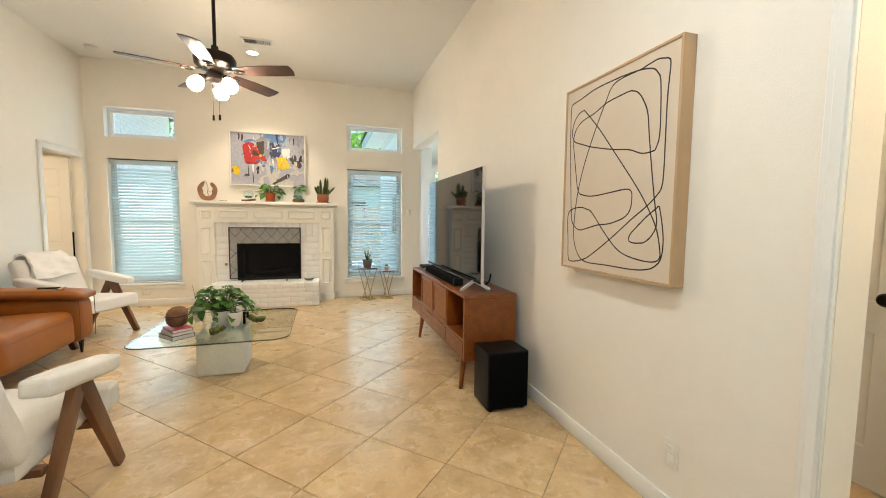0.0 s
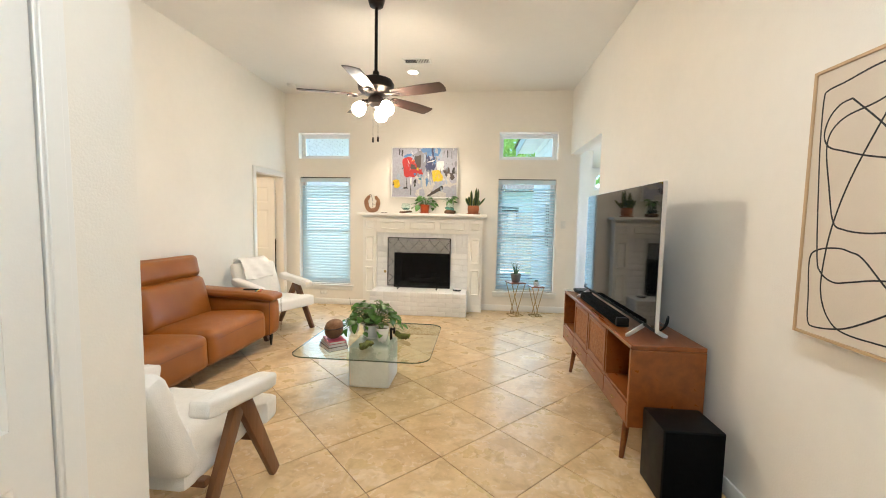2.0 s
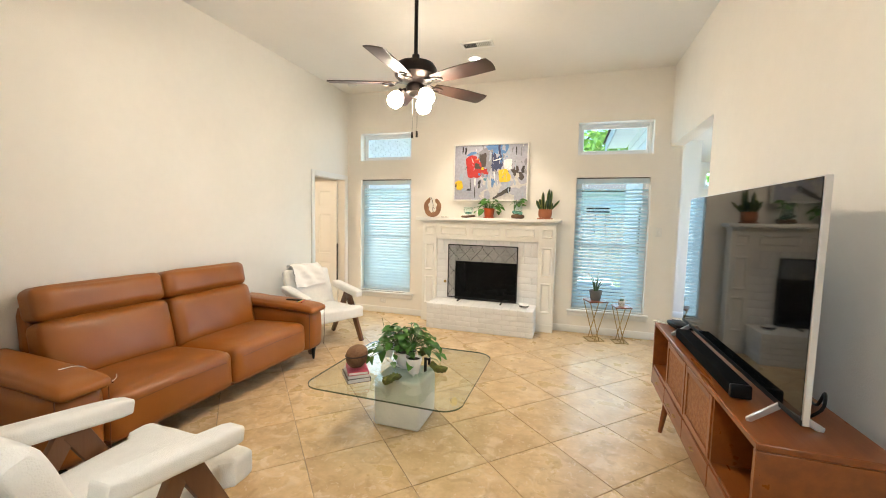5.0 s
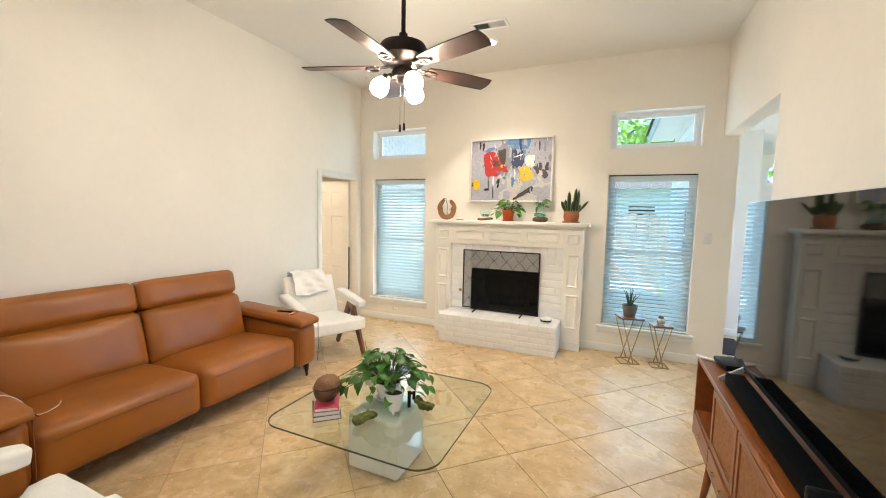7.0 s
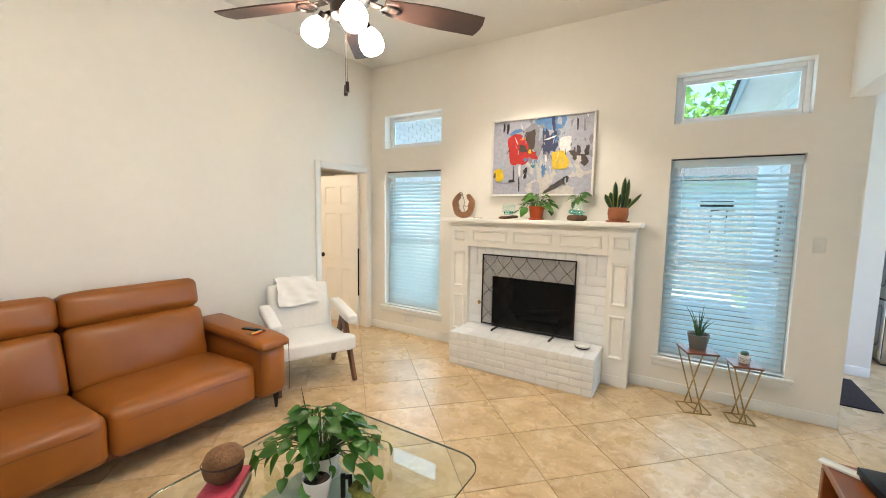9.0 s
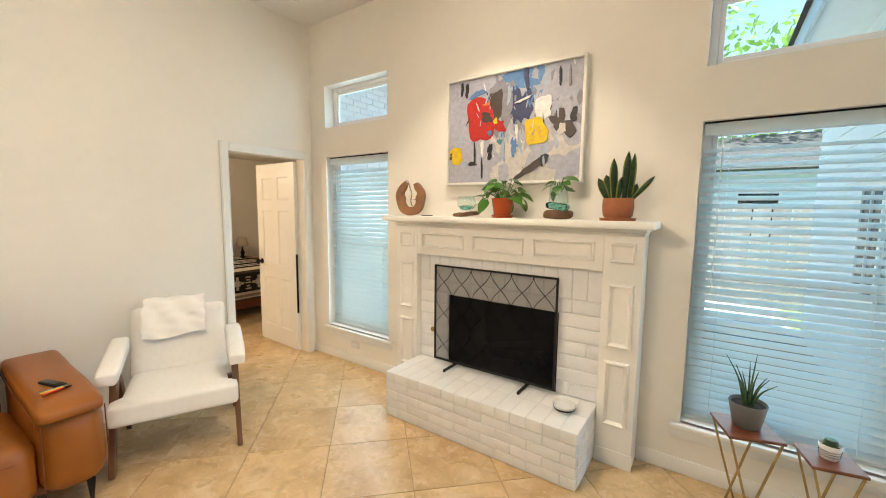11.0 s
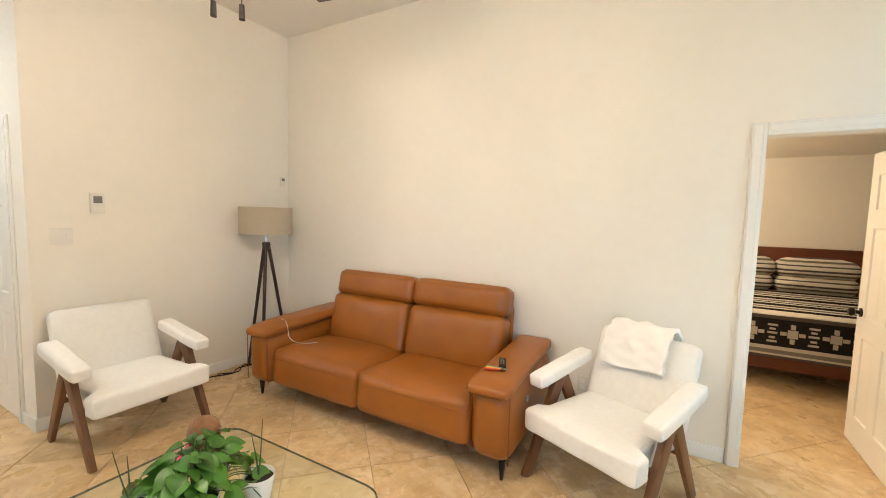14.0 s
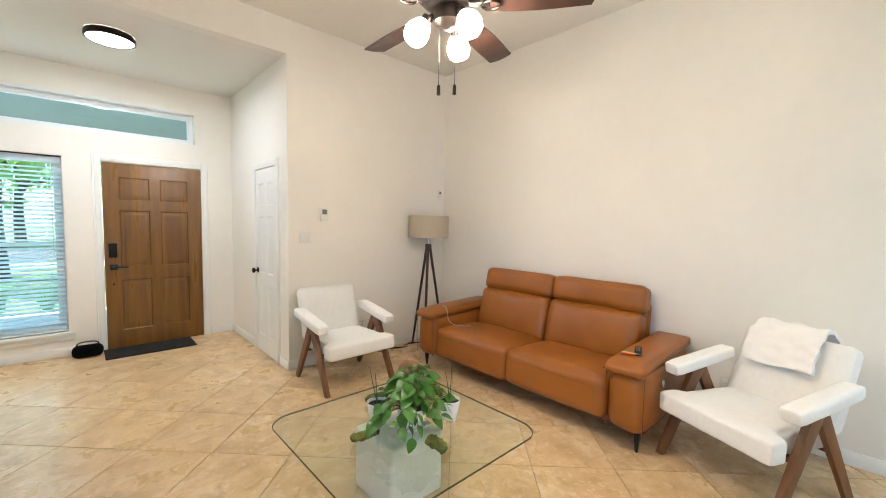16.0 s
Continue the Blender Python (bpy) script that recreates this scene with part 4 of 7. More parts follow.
for s in (-1, 1):
    y = 0.932 if s > 0 else -1.072
    b = B()
    cushion(b, pose(0.015, y, 0.343), 0.945, 0.25, 0.425, 0.085, (0.012, 0.016, 0), 12, 0.003, 30 + s)
    arm = part("arm", b, LEATHER, sofa)
    b = B()
    cushion(b, pose(0.025, y - s * 0.006, 0.578), 0.985, 0.258, 0.072, 0.035, (0.006, 0.004, 0.018), 14, 0.003, 40 + s)
    for v in b.verts:                      # the pad dips a little towards its front end
        v.co.z -= 0.05 * max(0, (v.co.x - 0.05) / 0.48) ** 2 * 0.5
        v.co.z += 0.02 * max(0, (-v.co.x) / 0.48)
    part("arm_pad", b, LEATHER, arm)
    for q in (-0.121, 0.121):
        part("seam", tube(B(), [(0.482, y + q, 0.15), (0.490, y + q, 0.3), (0.488, y + q, 0.54)], 0.0028, 6), LEATHERD, arm)
    part("seam", tube(B(), [(-0.4, y - s * 0.145, 0.575), (0.1, y - s * 0.145, 0.565), (0.500, y - s * 0.140, 0.54)], 0.0028, 6), LEATHERD, arm)
    for x in (-0.36, 0.40):
        b = B()
        xbox(b, pose(x, y + s * 0.06, 0.0625, 180), 0.036, 0.036, 0.125, 0.004, 1, 0.45)
        part("leg", b, BLACKM, sofa, "slim black metal leg")
b = B()
lathe(b, [(0, 0.004), (0.022, 0.004), (0.026, 0.0)], 20, pose(0.22, 1.074, 0.44, -90))
part("recline_button", b, STEEL, sofa, "round chrome recline switch")

# loose cable over the sofa's arm
part_cable = part("charging_cable", tube(B(), smooth_path([(-2.22, 2.46, 0.625), (-2.20, 2.54, 0.622), (-2.18, 2.592, 0.575), (-2.17, 2.625, 0.50), (-2.20, 2.68, 0.462), (-2.25, 2.76, 0.458), (-2.31, 2.80, 0.458)], 6), 0.0022, 6), CERAM)
tagged(part_cable, "thin white charging cable lying over the sofa arm", "cable")
ph = thing("remote_control", pose(-2.26, 4.43, 0.622, 0, 2, 20), "black remote control lying on the sofa arm", "remote")
part("body", box(B(), -0.075, 0.075, -0.022, 0.022, 0, 0.014, 0.004), BLACKP, ph)
b = B()
for i in range(4):
    for j in range(2):
        box(b, -0.055 + i * 0.024, -0.041 + i * 0.024, -0.012 + j * 0.014, -0.003 + j * 0.014, 0.0142, 0.0158)
part("buttons", b, GREYPOT, ph)
for k, c in enumerate(("teal", "yellow", "orange", "red")):
    pn = thing("felt_pen", pose(-2.18 + 0.012 * k, 4.425, 0.621, 0, 0, 95 + 5 * k), "slim bright " + c + " felt pen on the sofa arm", "pen", "felt pens on the sofa arm")
    part("barrel", rod(B(), (-0.06, 0, 0.005), (0.03, 0, 0.005), 0.005, n=10), ENAMEL[c], pn)
    part("cap", rod(B(), (0.031, 0, 0.005), (0.062, 0, 0.005), 0.0056, 0.004, n=10), BLACKP if k % 2 else ENAMEL[c], pn)


# ---- armchairs ----
def armchair(m, label):
    c = thing("armchair", m, label, "chair", "white armchairs with walnut legs")
    b = B()
    cushion(b, pose(0.03, 0, 0.362, 0, -2), 0.64, 0.66, 0.13, 0.026, (0.004, 0.0, 0.014), 14, 0.004, 2)
    for v in b.verts:                      # narrower between the arms than in front of them
        k = min(max((v.co.x - 0.20) / 0.035, 0), 1)
        v.co.y *= 0.845 + 0.155 * k
    part("seat", b, BOUCLE, c)
    b = B()
    cushion(b, pose(-0.33, 0, 0.59, 0, -21), 0.105, 0.59, 0.50, 0.04, (0.015, 0.0, 0.004), 10, 0.005, 5)
    part("backrest", b, BOUCLE, c)
    for s in (-1, 1):
        b = B()
        cushion(b, pose(-0.01, s * 0.335, 0.600, 0, 8.5), 0.53, 0.105, 0.08, 0.022, (0, 0.003, 0.003), 8, 0.003, 8 + s)
        part("armrest", b, BOUCLE, c)
        b = B()
        m1, ln = between((0.02, s * 0.328, 0.558), (0.31, s * 0.328, 0.0))
        xbox(b, m1 @ pose(0, 0, 0, 180), 0.034, 0.066, ln, 0.005, 2, 1.35)
        for v in b.verts:
            v.co.y = s * 0.328 + (v.co.y - s * 0.328) * 0.85
        part("leg", b, WALNUT, c)
        b = B()
        m1, ln = between((0.0, s * 0.329, 0.556), (-0.315, s * 0.329, 0.0))
        xbox(b, m1 @ pose(0, 0, 0, 180), 0.032, 0.058, ln, 0.005, 2, 1.35)
        for v in b.verts:
            v.co.y = s * 0.329 + (v.co.y - s * 0.329) * 0.82
        part("leg", b, WALNUT, c)
    b = B()
    box(b, 0.12, 0.16, -0.315, 0.315, 0.285, 0.32, 0.004, 1), box(b, -0.22, -0.18, -0.315, 0.315, 0.27, 0.305, 0.004, 1)
    part("stretcher", b, WALNUT, c)
    return c


chair = armchair(pose(-2.345, 5.048, 0, 0, 0, -24), "white boucle armchair with splayed walnut legs beside the bedroom door")
other = copy_thing(chair, pose(-1.262, 2.155, 0, 0, 0, 89.5))
tagged(other, "white boucle armchair with splayed walnut legs beside the entry wall")
# throw over the chair's back
th = B()
profile = smooth_path([(-0.240, 0, 0.64), (-0.266, 0, 0.71), (-0.294, 0, 0.78), (-0.330, 0, 0.845), (-0.385, 0, 0.876), (-0.440, 0, 0.862), (-0.478, 0, 0.82), (-0.490, 0, 0.78)], 5)
N, J = 20, len(profile)
sides = []
for off in (0.0, 0.020):
    grid = []
    for i in range(N + 1):
        y = -0.205 + 0.36 * i / N
        col = []
        for j, q in enumerate(profile):
            d = (profile[min(j + 1, J - 1)] - profile[max(j - 1, 0)]).normalized()
            nrm = Vector((d.z, 0, -d.x))
            k = 1 - j / (J - 1)
            w = off * (1 + 0.5 * noise.noise(Vector((y * 13, j * 0.4, 2.1)))) + (0.006 * math.sin(y * 38 + j * 0.35) if off else 0)
            e = 0.012 * math.sin(y * 17) * k * (1 - min(j, 6) / 6)
            col.append(th.verts.new(q + nrm * w + Vector((0, y * (1 + 0.06 * k) + 0.005 * math.sin(j * 0.9), e))))
        grid.append(col)
    sides.append(grid)
a, c = sides
for i in range(N):
    for j in range(J - 1):
        for g in (a, c):
            th.faces.new((g[i][j], g[i + 1][j], g[i + 1][j + 1], g[i][j + 1]))
    for j in (0, J - 1):
        th.faces.new((a[i][j], a[i + 1][j], c[i + 1][j], c[i][j]))
for j in range(J - 1):
    for i in (0, N):
        th.faces.new((a[i][j], a[i][j + 1], c[i][j + 1], c[i][j]))
throw = tagged(part("throw_blanket", th, FLEECE, angle=70), "folded white fleece throw draped over the armchair back", "blanket")
throw.matrix_basis = chair.matrix_basis.copy()

# ---- coffee table ----
ct = thing("coffee_table", pose(-0.717, 3.780, 0), "square glass coffee table on a pale frosted block", "table")
sheet = B()
sheet.faces.new([sheet.verts.new((x, y, 0.367)) for x, y in round_rect(1.086, 1.076, 0.128, 10)])
top = part("tabletop", sheet, GLASSG, ct, "clear glass top with rounded corners")
rim = B()
prof = ((1.086, 0.3672), (1.090, 0.3655), (1.090, 0.3585), (1.086, 0.3570), (1.083, 0.3572))
loops = [[rim.verts.new((x, y, z)) for x, y in round_rect(w, w - 0.01, 0.128, 10)] for w, z in prof]
for p, q in zip(loops, loops[1:]):
    for i in range(len(p)):
        j = (i + 1) % len(p)
        rim.faces.new((p[i], p[j], q[j], q[i]))
part("polished_edge", rim, EDGEG, top, "dark green polished glass edge")
b = B()
xbox(b, pose(0.0, -0.03, 0.174), 0.35, 0.35, 0.348, 0.02, 3)
part("pedestal", b, BASEG, ct, "pale frosted block base")

# ---- media console ----
mc = thing("media_console", pose(1.052, 3.602, 0), "mid-century brown wooden media console with cane doors", "console")
L0, L1 = -0.88, 0.88
b = B()
box(b, 0, 0.41, L0, L1, 0.707, 0.735, 0.004, 1)
part("top", b, ACORN, mc)
part("bottom", box(B(), 0.004, 0.41, L0 + 0.0255, L1 - 0.0255, 0.25, 0.268, 0.002, 1), ACORN, mc)
for y in (L0, L1 - 0.025):
    part("side_panel", box(B(), 0, 0.41, y, y + 0.025, 0.25, 0.7065, 0.003, 1), ACORN, mc)
part("back_panel", box(B(), 0.395, 0.409, L0 + 0.026, L1 - 0.026, 0.269, 0.706), ACORN, mc)
part("shelf", box(B(), 0.006, 0.394, L0 + 0.026, L1 - 0.026, 0.385, 0.403, 0.002, 1), ACORN, mc)
for y in (-0.44, 0.0, 0.44):
    part("divider", box(B(), 0.006, 0.394, y - 0.009, y + 0.009, 0.404, 0.706), ACORN, mc)
for y0, y1 in ((-0.43, -0.01), (0.01, 0.43)):
    d = B()
    for a, c, e, f in ((y0, y0 + 0.03, 0.406, 0.704), (y1 - 0.03, y1, 0.406, 0.704), (y0 + 0.03, y1 - 0.03, 0.406, 0.436), (y0 + 0.03, y1 - 0.03, 0.674, 0.704)):
        box(d, -0.001, 0.017, a, c, e, f, 0.002, 1)
    dr = part("door", d, ACORN, mc)
    part("cane_panel", box(B(), 0.006, 0.011, y0 + 0.03, y1 - 0.03, 0.436, 0.674), CANE, dr, "woven cane panel")
for y0, y1, knobs in ((-0.852, -0.445, 1), (-0.435, -0.003, 1), (0.003, 0.435, 2), (0.445, 0.852, 1)):
    dr = part("drawer", box(B(), -0.002, 0.018, y0, y1, 0.271, 0.383, 0.003, 1), ACORN, mc)
    for k in range(knobs):
        y = y0 + (y1 - y0) * (k + 1) / (knobs + 1)
        part("pull", tube(B(), [(-0.002, y - 0.018, 0.33), (-0.016, y - 0.012, 0.33), (-0.016, y + 0.012, 0.33), (-0.002, y + 0.018, 0.33)], 0.0035, 6), BRASS, dr, "small brass pull")
for y in (-0.75, 0.57):
    for x in (0.05, 0.35):
        b = B()
        rod(b, (x, y, 0.25), (x - (0.03 if x < 0.2 else -0.03), y + (-0.015 if y < 0 else 0.015), 0.0), 0.024, 0.014, 14)
        part("leg", b, ACORN, mc)

tv = thing("television", pose(1.192, 3.527, 0.735), "large flat television with silver edges on the console", "television")
b = B()
box(b, 0.0, 0.022, -0.765, 0.765, 0.068, 0.930, 0.002, 1)
part("bezel", b, SILVER, tv, "thin silver bezel")
part("screen", box(B(), -0.002, -0.0003, -0.758, 0.758, 0.088, 0.925), SCREEN, tv, "dark glossy screen")
part("rear_housing", box(B(), 0.0225, 0.055, -0.55, 0.55, 0.10, 0.6, 0.012), BLACKP, tv)
part("lower_bezel", box(B(), -0.003, -0.0003, -0.765, 0.765, 0.067, 0.087, 0.0005, 1), BLACKP, tv)
for y in (-0.6, 0.6):
    for x in (-0.105, 0.125):
        b = B()
        bar(b, (0.011, y, 0.072), (x, y - 0.03, 0.006), 0.012, 0.026, 0.003)
        bar(b, (x * 0.86, y - 0.025, 0.008), (x * 1.06, y - 0.032, 0.003), 0.006, 0.028, 0.002)
        part("foot", b, SILVER, tv, "slim silver foot")

sb = thing("soundbar", pose(1.135, 3.57, 0.735), "long black soundbar in front of the television", "soundbar")
part("body", box(B(), -0.04, 0.04, -0.47, 0.47, 0.006, 0.064, 0.008), CLOTHB, sb)
for y in (-0.46, 0.46):
    part("end_cap", box(B(), -0.041, 0.041, y - 0.014, y + 0.014, 0.005, 0.065, 0.008), BLACKP, sb)
part("rubber_foot", box(B(), -0.03, 0.03, -0.4, 0.4, 0, 0.0055), BLACKP, sb)
bx = thing("cable_box", pose(1.20, 4.34, 0.735, 0, 0, 8), "small black media box on the console", "media box")
part("body", box(B(), -0.07, 0.05, -0.085, 0.085, 0.004, 0.035, 0.004), BLACKP, bx)
part("rubber_foot", box(B(), -0.06, 0.04, -0.07, 0.07, 0.0, 0.0035), BLACKP, bx)
rm = thing("remote_control", pose(1.11, 4.42, 0.735, 0, 0, 60), "slim white remote control on the console", "remote")
part("body", box(B(), -0.018, 0.018, -0.08, 0.08, 0.0, 0.012, 0.004), CERAM, rm)
cb = part("power_cable", tube(B(), smooth_path([(1.30, 2.98, 0.738), (1.34, 2.95, 0.80), (1.38, 3.02, 0.84), (1.40, 3.1, 0.76), (1.42, 3.2, 0.74)], 6), 0.006, 6), BLACKP)
tagged(cb, "black power cables behind the television", "cable")
pf = thing("photo_frame", pose(1.22, 4.33, 0.404, 0, -14, 0), "small wooden photo frame leaning inside the console", "picture frame")
b = B()
for a, c, e, f in ((-0.07, -0.055, 0, 0.17), (0.055, 0.07, 0, 0.17), (-0.055, 0.055, 0, 0.015), (-0.055, 0.055, 0.155, 0.17)):
    box(b, -0.008, 0.008, a, c, e, f, 0.002, 1)
part("frame", b, FRAMEW, pf)
part("print", box(B(), -0.003, 0.005, -0.055, 0.055, 0.015, 0.155), CERAM, pf, "pale print")

sw = thing("subwoofer", pose(1.268, 2.555, 0), "black boxy subwoofer on the floor beside the console", "speaker")
part("cabinet", box(B(), -0.15, 0.145, -0.125, 0.125, 0.012, 0.40, 0.006), BLACKP, sw)
part("grille", box(B(), -0.142, 0.137, -0.1345, -0.1255, 0.02, 0.392, 0.004), CLOTHB, sw, "black cloth grille")
for x in (-0.12, 0.115):
    for y in (-0.1, 0.1):
        part("foot", rod(B(), (x, y, 0), (x, y, 0.0115), 0.016), BLACKP, sw)

# ---- line artwork on the television wall ----
YA, YB, ZA, ZB = 1.362, 2.14, 1.008, 2.012
art = thing("line_artwork", pose(XE, (YA + YB) / 2, ZA), "cream canvas with looping black line drawing in a wood frame", "artwork")
hw, hh = (YB - YA) / 2, ZB - ZA
b = B()
for a, c, e, f in ((-hw, -hw + 0.012, 0, hh), (hw - 0.012, hw, 0, hh), (-hw + 0.012, hw - 0.012, 0, 0.012), (-hw + 0.012, hw - 0.012, hh - 0.012, hh)):
    box(b, -0.068, -0.001, a, c, e, f, 0.0015, 1)
part("frame", b, FRAMEW, art, "blond wood frame")
cv = part("canvas", box(B(), -0.062, -0.03, -hw + 0.0125, hw - 0.0125, 0.0125, hh - 0.0125), CANVAS, art, "cream canvas")


def stroke(points, closed):
    """One drawn line; points are across (from the far edge) and down, as parts of the canvas."""
    pts = [(-0.0632, hw - u * 2 * hw, hh - (0.045 + 0.945 * v) * hh) for u, v in points]
    t = tube(B(), smooth_path(pts, 6, closed), 0.0034, 6, closed)
    for v in t.verts:
        v.co.x = -0.0622 + (v.co.x + 0.0632) * 0.35
    part("drawn_line", t, INK, cv)


stroke([(0.21, 0.1), (0.36, 0.22), (0.51, 0.36), (0.71, 0.55), (0.81, 0.66), (0.88, 0.76), (0.91, 0.85), (0.91, 0.89), (0.87, 0.91), (0.77, 0.91), (0.64, 0.89), (0.55, 0.85), (0.44, 0.77), (0.33, 0.68), (0.27, 0.66), (0.21, 0.65), (0.11, 0.66), (0.06, 0.7), (0.07, 0.84), (0.08, 0.95), (0.12, 0.97), (0.25, 0.95), (0.35, 0.91), (0.52, 0.82), (0.69, 0.72), (0.8, 0.66), (0.86, 0.62), (0.9, 0.58), (0.91, 0.51), (0.91, 0.38), (0.91, 0.19), (0.92, 0.06), (0.91, 0.03), (0.88, 0.02), (0.83, 0.01), (0.72, 0.02)], False)
stroke([(0.72, 0.02), (0.56, 0.02), (0.48, 0.04), (0.43, 0.1), (0.35, 0.21), (0.24, 0.39), (0.17, 0.56), (0.14, 0.71), (0.14, 0.83), (0.19, 0.92), (0.28, 0.96), (0.49, 0.96), (0.71, 0.96), (0.82, 0.95), (0.88, 0.93), (0.92, 0.89), (0.93, 0.82), (0.92, 0.75), (0.9, 0.68), (0.89, 0.66), (0.87, 0.67), (0.8, 0.71), (0.73, 0.76), (0.69, 0.79), (0.68, 0.82), (0.71, 0.83), (0.76, 0.83), (0.81, 0.82), (0.86, 0.78), (0.88, 0.73), (0.86, 0.64), (0.83, 0.5), (0.8, 0.34), (0.78, 0.23), (0.74, 0.16), (0.7, 0.12), (0.65, 0.1)], False)
stroke([(0.65, 0.1), (0.59, 0.1), (0.44, 0.11), (0.32, 0.14), (0.19, 0.16), (0.12, 0.2), (0.1, 0.27), (0.13, 0.41), (0.17, 0.55), (0.23, 0.58), (0.34, 0.59), (0.49, 0.58), (0.63, 0.57), (0.68, 0.58), (0.69, 0.61), (0.68, 0.67), (0.63, 0.71), (0.51, 0.74), (0.39, 0.75), (0.28, 0.77), (0.2, 0.78), (0.13, 0.75), (0.1, 0.68), (0.07, 0.37), (0.06, 0.22), (0.06, 0.07), (0.08, 0.04), (0.17, 0.03), (0.33, 0.01), (0.56, 0.01)], False)
stroke([(0.56, 0.01), (0.7, 0.02), (0.8, 0.04), (0.84, 0.07), (0.86, 0.11), (0.87, 0.24), (0.87, 0.35), (0.85, 0.4), (0.83, 0.41), (0.75, 0.41), (0.65, 0.38), (0.51, 0.36), (0.31, 0.32), (0.2, 0.29), (0.11, 0.26), (0.08, 0.21), (0.1, 0.15), (0.15, 0.11), (0.21, 0.1)], False)

# ---- abstract painting over the mantel ----
PX0, PX1, PZ0, PZ1 = -1.233, -0.176, 1.743, 2.537
pw, phh = PX1 - PX0, PZ1 - PZ0
pa = thing("abstract_painting", pose((PX0 + PX1) / 2, YN, PZ0), "colourful abstract painting in a pale frame above the mantel", "painting")
b = B()
for a, c, e, f in ((-pw / 2, -pw / 2 + 0.02, 0, phh), (pw / 2 - 0.02, pw / 2, 0, phh), (-pw / 2 + 0.02, pw / 2 - 0.02, 0, 0.02), (-pw / 2 + 0.02, pw / 2 - 0.02, phh - 0.02, phh)):
    box(b, a, c, -0.056, -0.002, e, f, 0.003, 1)
part("frame", b, FRAMEP, pa, "pale wood frame")
pc = part("canvas", box(B(), -pw / 2 + 0.0205, pw / 2 - 0.0205, -0.036, -0.012, 0.0205, phh - 0.0205), ENAMEL["lilac"], pa, "painted grey-lilac ground")
paint_layer = [0.0]


def dab(u, v, w, h, color, seed, turn=0.0, rough=0.35):
    """A patch of thick paint: centre and size as parts of the canvas, u across and v down."""
    paint_layer[0] += 0.00022
    r = random.Random(seed)
    n = 26
    ph = [r.uniform(0, 6.28) for _ in range(5)]
    pts = []
    for i in range(n):
        a = 2 * math.pi * i / n
        k = 1 + rough * (0.45 * math.sin(2 * a + ph[0]) + 0.35 * math.sin(3 * a + ph[1]) + 0.3 * math.sin(5 * a + ph[2]) + 0.2 * math.sin(8 * a + ph[3]))
        sq = 1 / max(abs(math.cos(a)), abs(math.sin(a))) ** 0.6
        x, y = 0.5 * w * k * sq * math.cos(a) * pw, 0.5 * h * k * sq * math.sin(a) * phh
        x, y = x * math.cos(turn) - y * math.sin(turn), x * math.sin(turn) + y * math.cos(turn)
        X, Z = (u - 0.5) * pw + x, (1 - v) * phh + y
        pts.append((min(max(X, -pw / 2 + 0.021), pw / 2 - 0.021), min(max(Z, 0.021), phh - 0.021)))
    bm = B()
    top = [bm.verts.new((x, -0.0362 - paint_layer[0] - r.uniform(0.0004, 0.0008), z)) for x, z in pts]
    low = [bm.verts.new((x, -0.0355, z)) for x, z in pts]
    cx, cz = sum(p[0] for p in pts) / n, sum(p[1] for p in pts) / n
    c = bm.verts.new((cx, -0.0366 - paint_layer[0], cz))
    for i in range(n):
        j = (i + 1) % n
        bm.faces.new((top[i], top[j], c)), bm.faces.new((low[i], low[j], top[j], top[i]))
    part("paint_patch", bm, ENAMEL[color], pc)


def scrub(color, count, seed, u0, u1, v0, v1, w, h):
    """Many small loose strokes of one colour, spread over part of the canvas."""
    r = random.Random(seed)
    bm = B()
    for _ in range(count):
        u, v = r.uniform(u0, u1), r.uniform(v0, v1)
        a, ww, hh2 = r.gauss(0, 0.35), w * r.uniform(0.4, 1.5) * pw / 2, h * r.uniform(0.4, 1.6) * phh / 2
        paint_layer[0] += 0.000015
        x0, z0 = (u - 0.5) * pw, (1 - v) * phh
        vs = []
        for k in range(10):
            q = 2 * math.pi * k / 10
            m = r.uniform(0.65, 1.15)
            x, z = ww * m * math.cos(q), hh2 * m * math.sin(q)
            x, z = x * math.cos(a) - z * math.sin(a) + x0, x * math.sin(a) + z * math.cos(a) + z0
            vs.append(bm.verts.new((min(max(x, -pw / 2 + 0.021), pw / 2 - 0.021), -0.0364 - paint_layer[0], min(max(z, 0.021), phh - 0.021))))
        bm.faces.new(vs)
    tagged(part("brushwork", bm, ENAMEL[color], pc), color + " loose brushwork", "", kind="stuff")


scrub("cream", 26, 1, 0.4, 1.0, 0.6, 1.0, 0.2, 0.2), scrub("grey", 14, 2, 0.3, 1, 0, 0.6, 0.05, 0.2), scrub("pale", 16, 3, 0.1, 1, 0, 0.8, 0.05, 0.18), scrub("lilac", 26, 4, 0, 1, 0.1, 1, 0.12, 0.2)
dab(0.56, 0.09, 0.24, 0.15, "blue", 5, 0, 0.5), dab(0.47, 0.30, 0.12, 0.30, "grey", 6, 0, 0.5), dab(0.58, 0.33, 0.15, 0.32, "navy", 7, 0, 0.45), dab(0.42, 0.27, 0.10, 0.24, "brown", 8, 0.2, 0.5)
scrub("grey", 12, 5, 0.35, 0.7, 0.1, 0.6, 0.03, 0.12), scrub("blue", 16, 6, 0.42, 0.72, 0, 0.35, 0.03, 0.1), scrub("lilac", 20, 7, 0.4, 0.75, 0.1, 0.7, 0.02, 0.12)
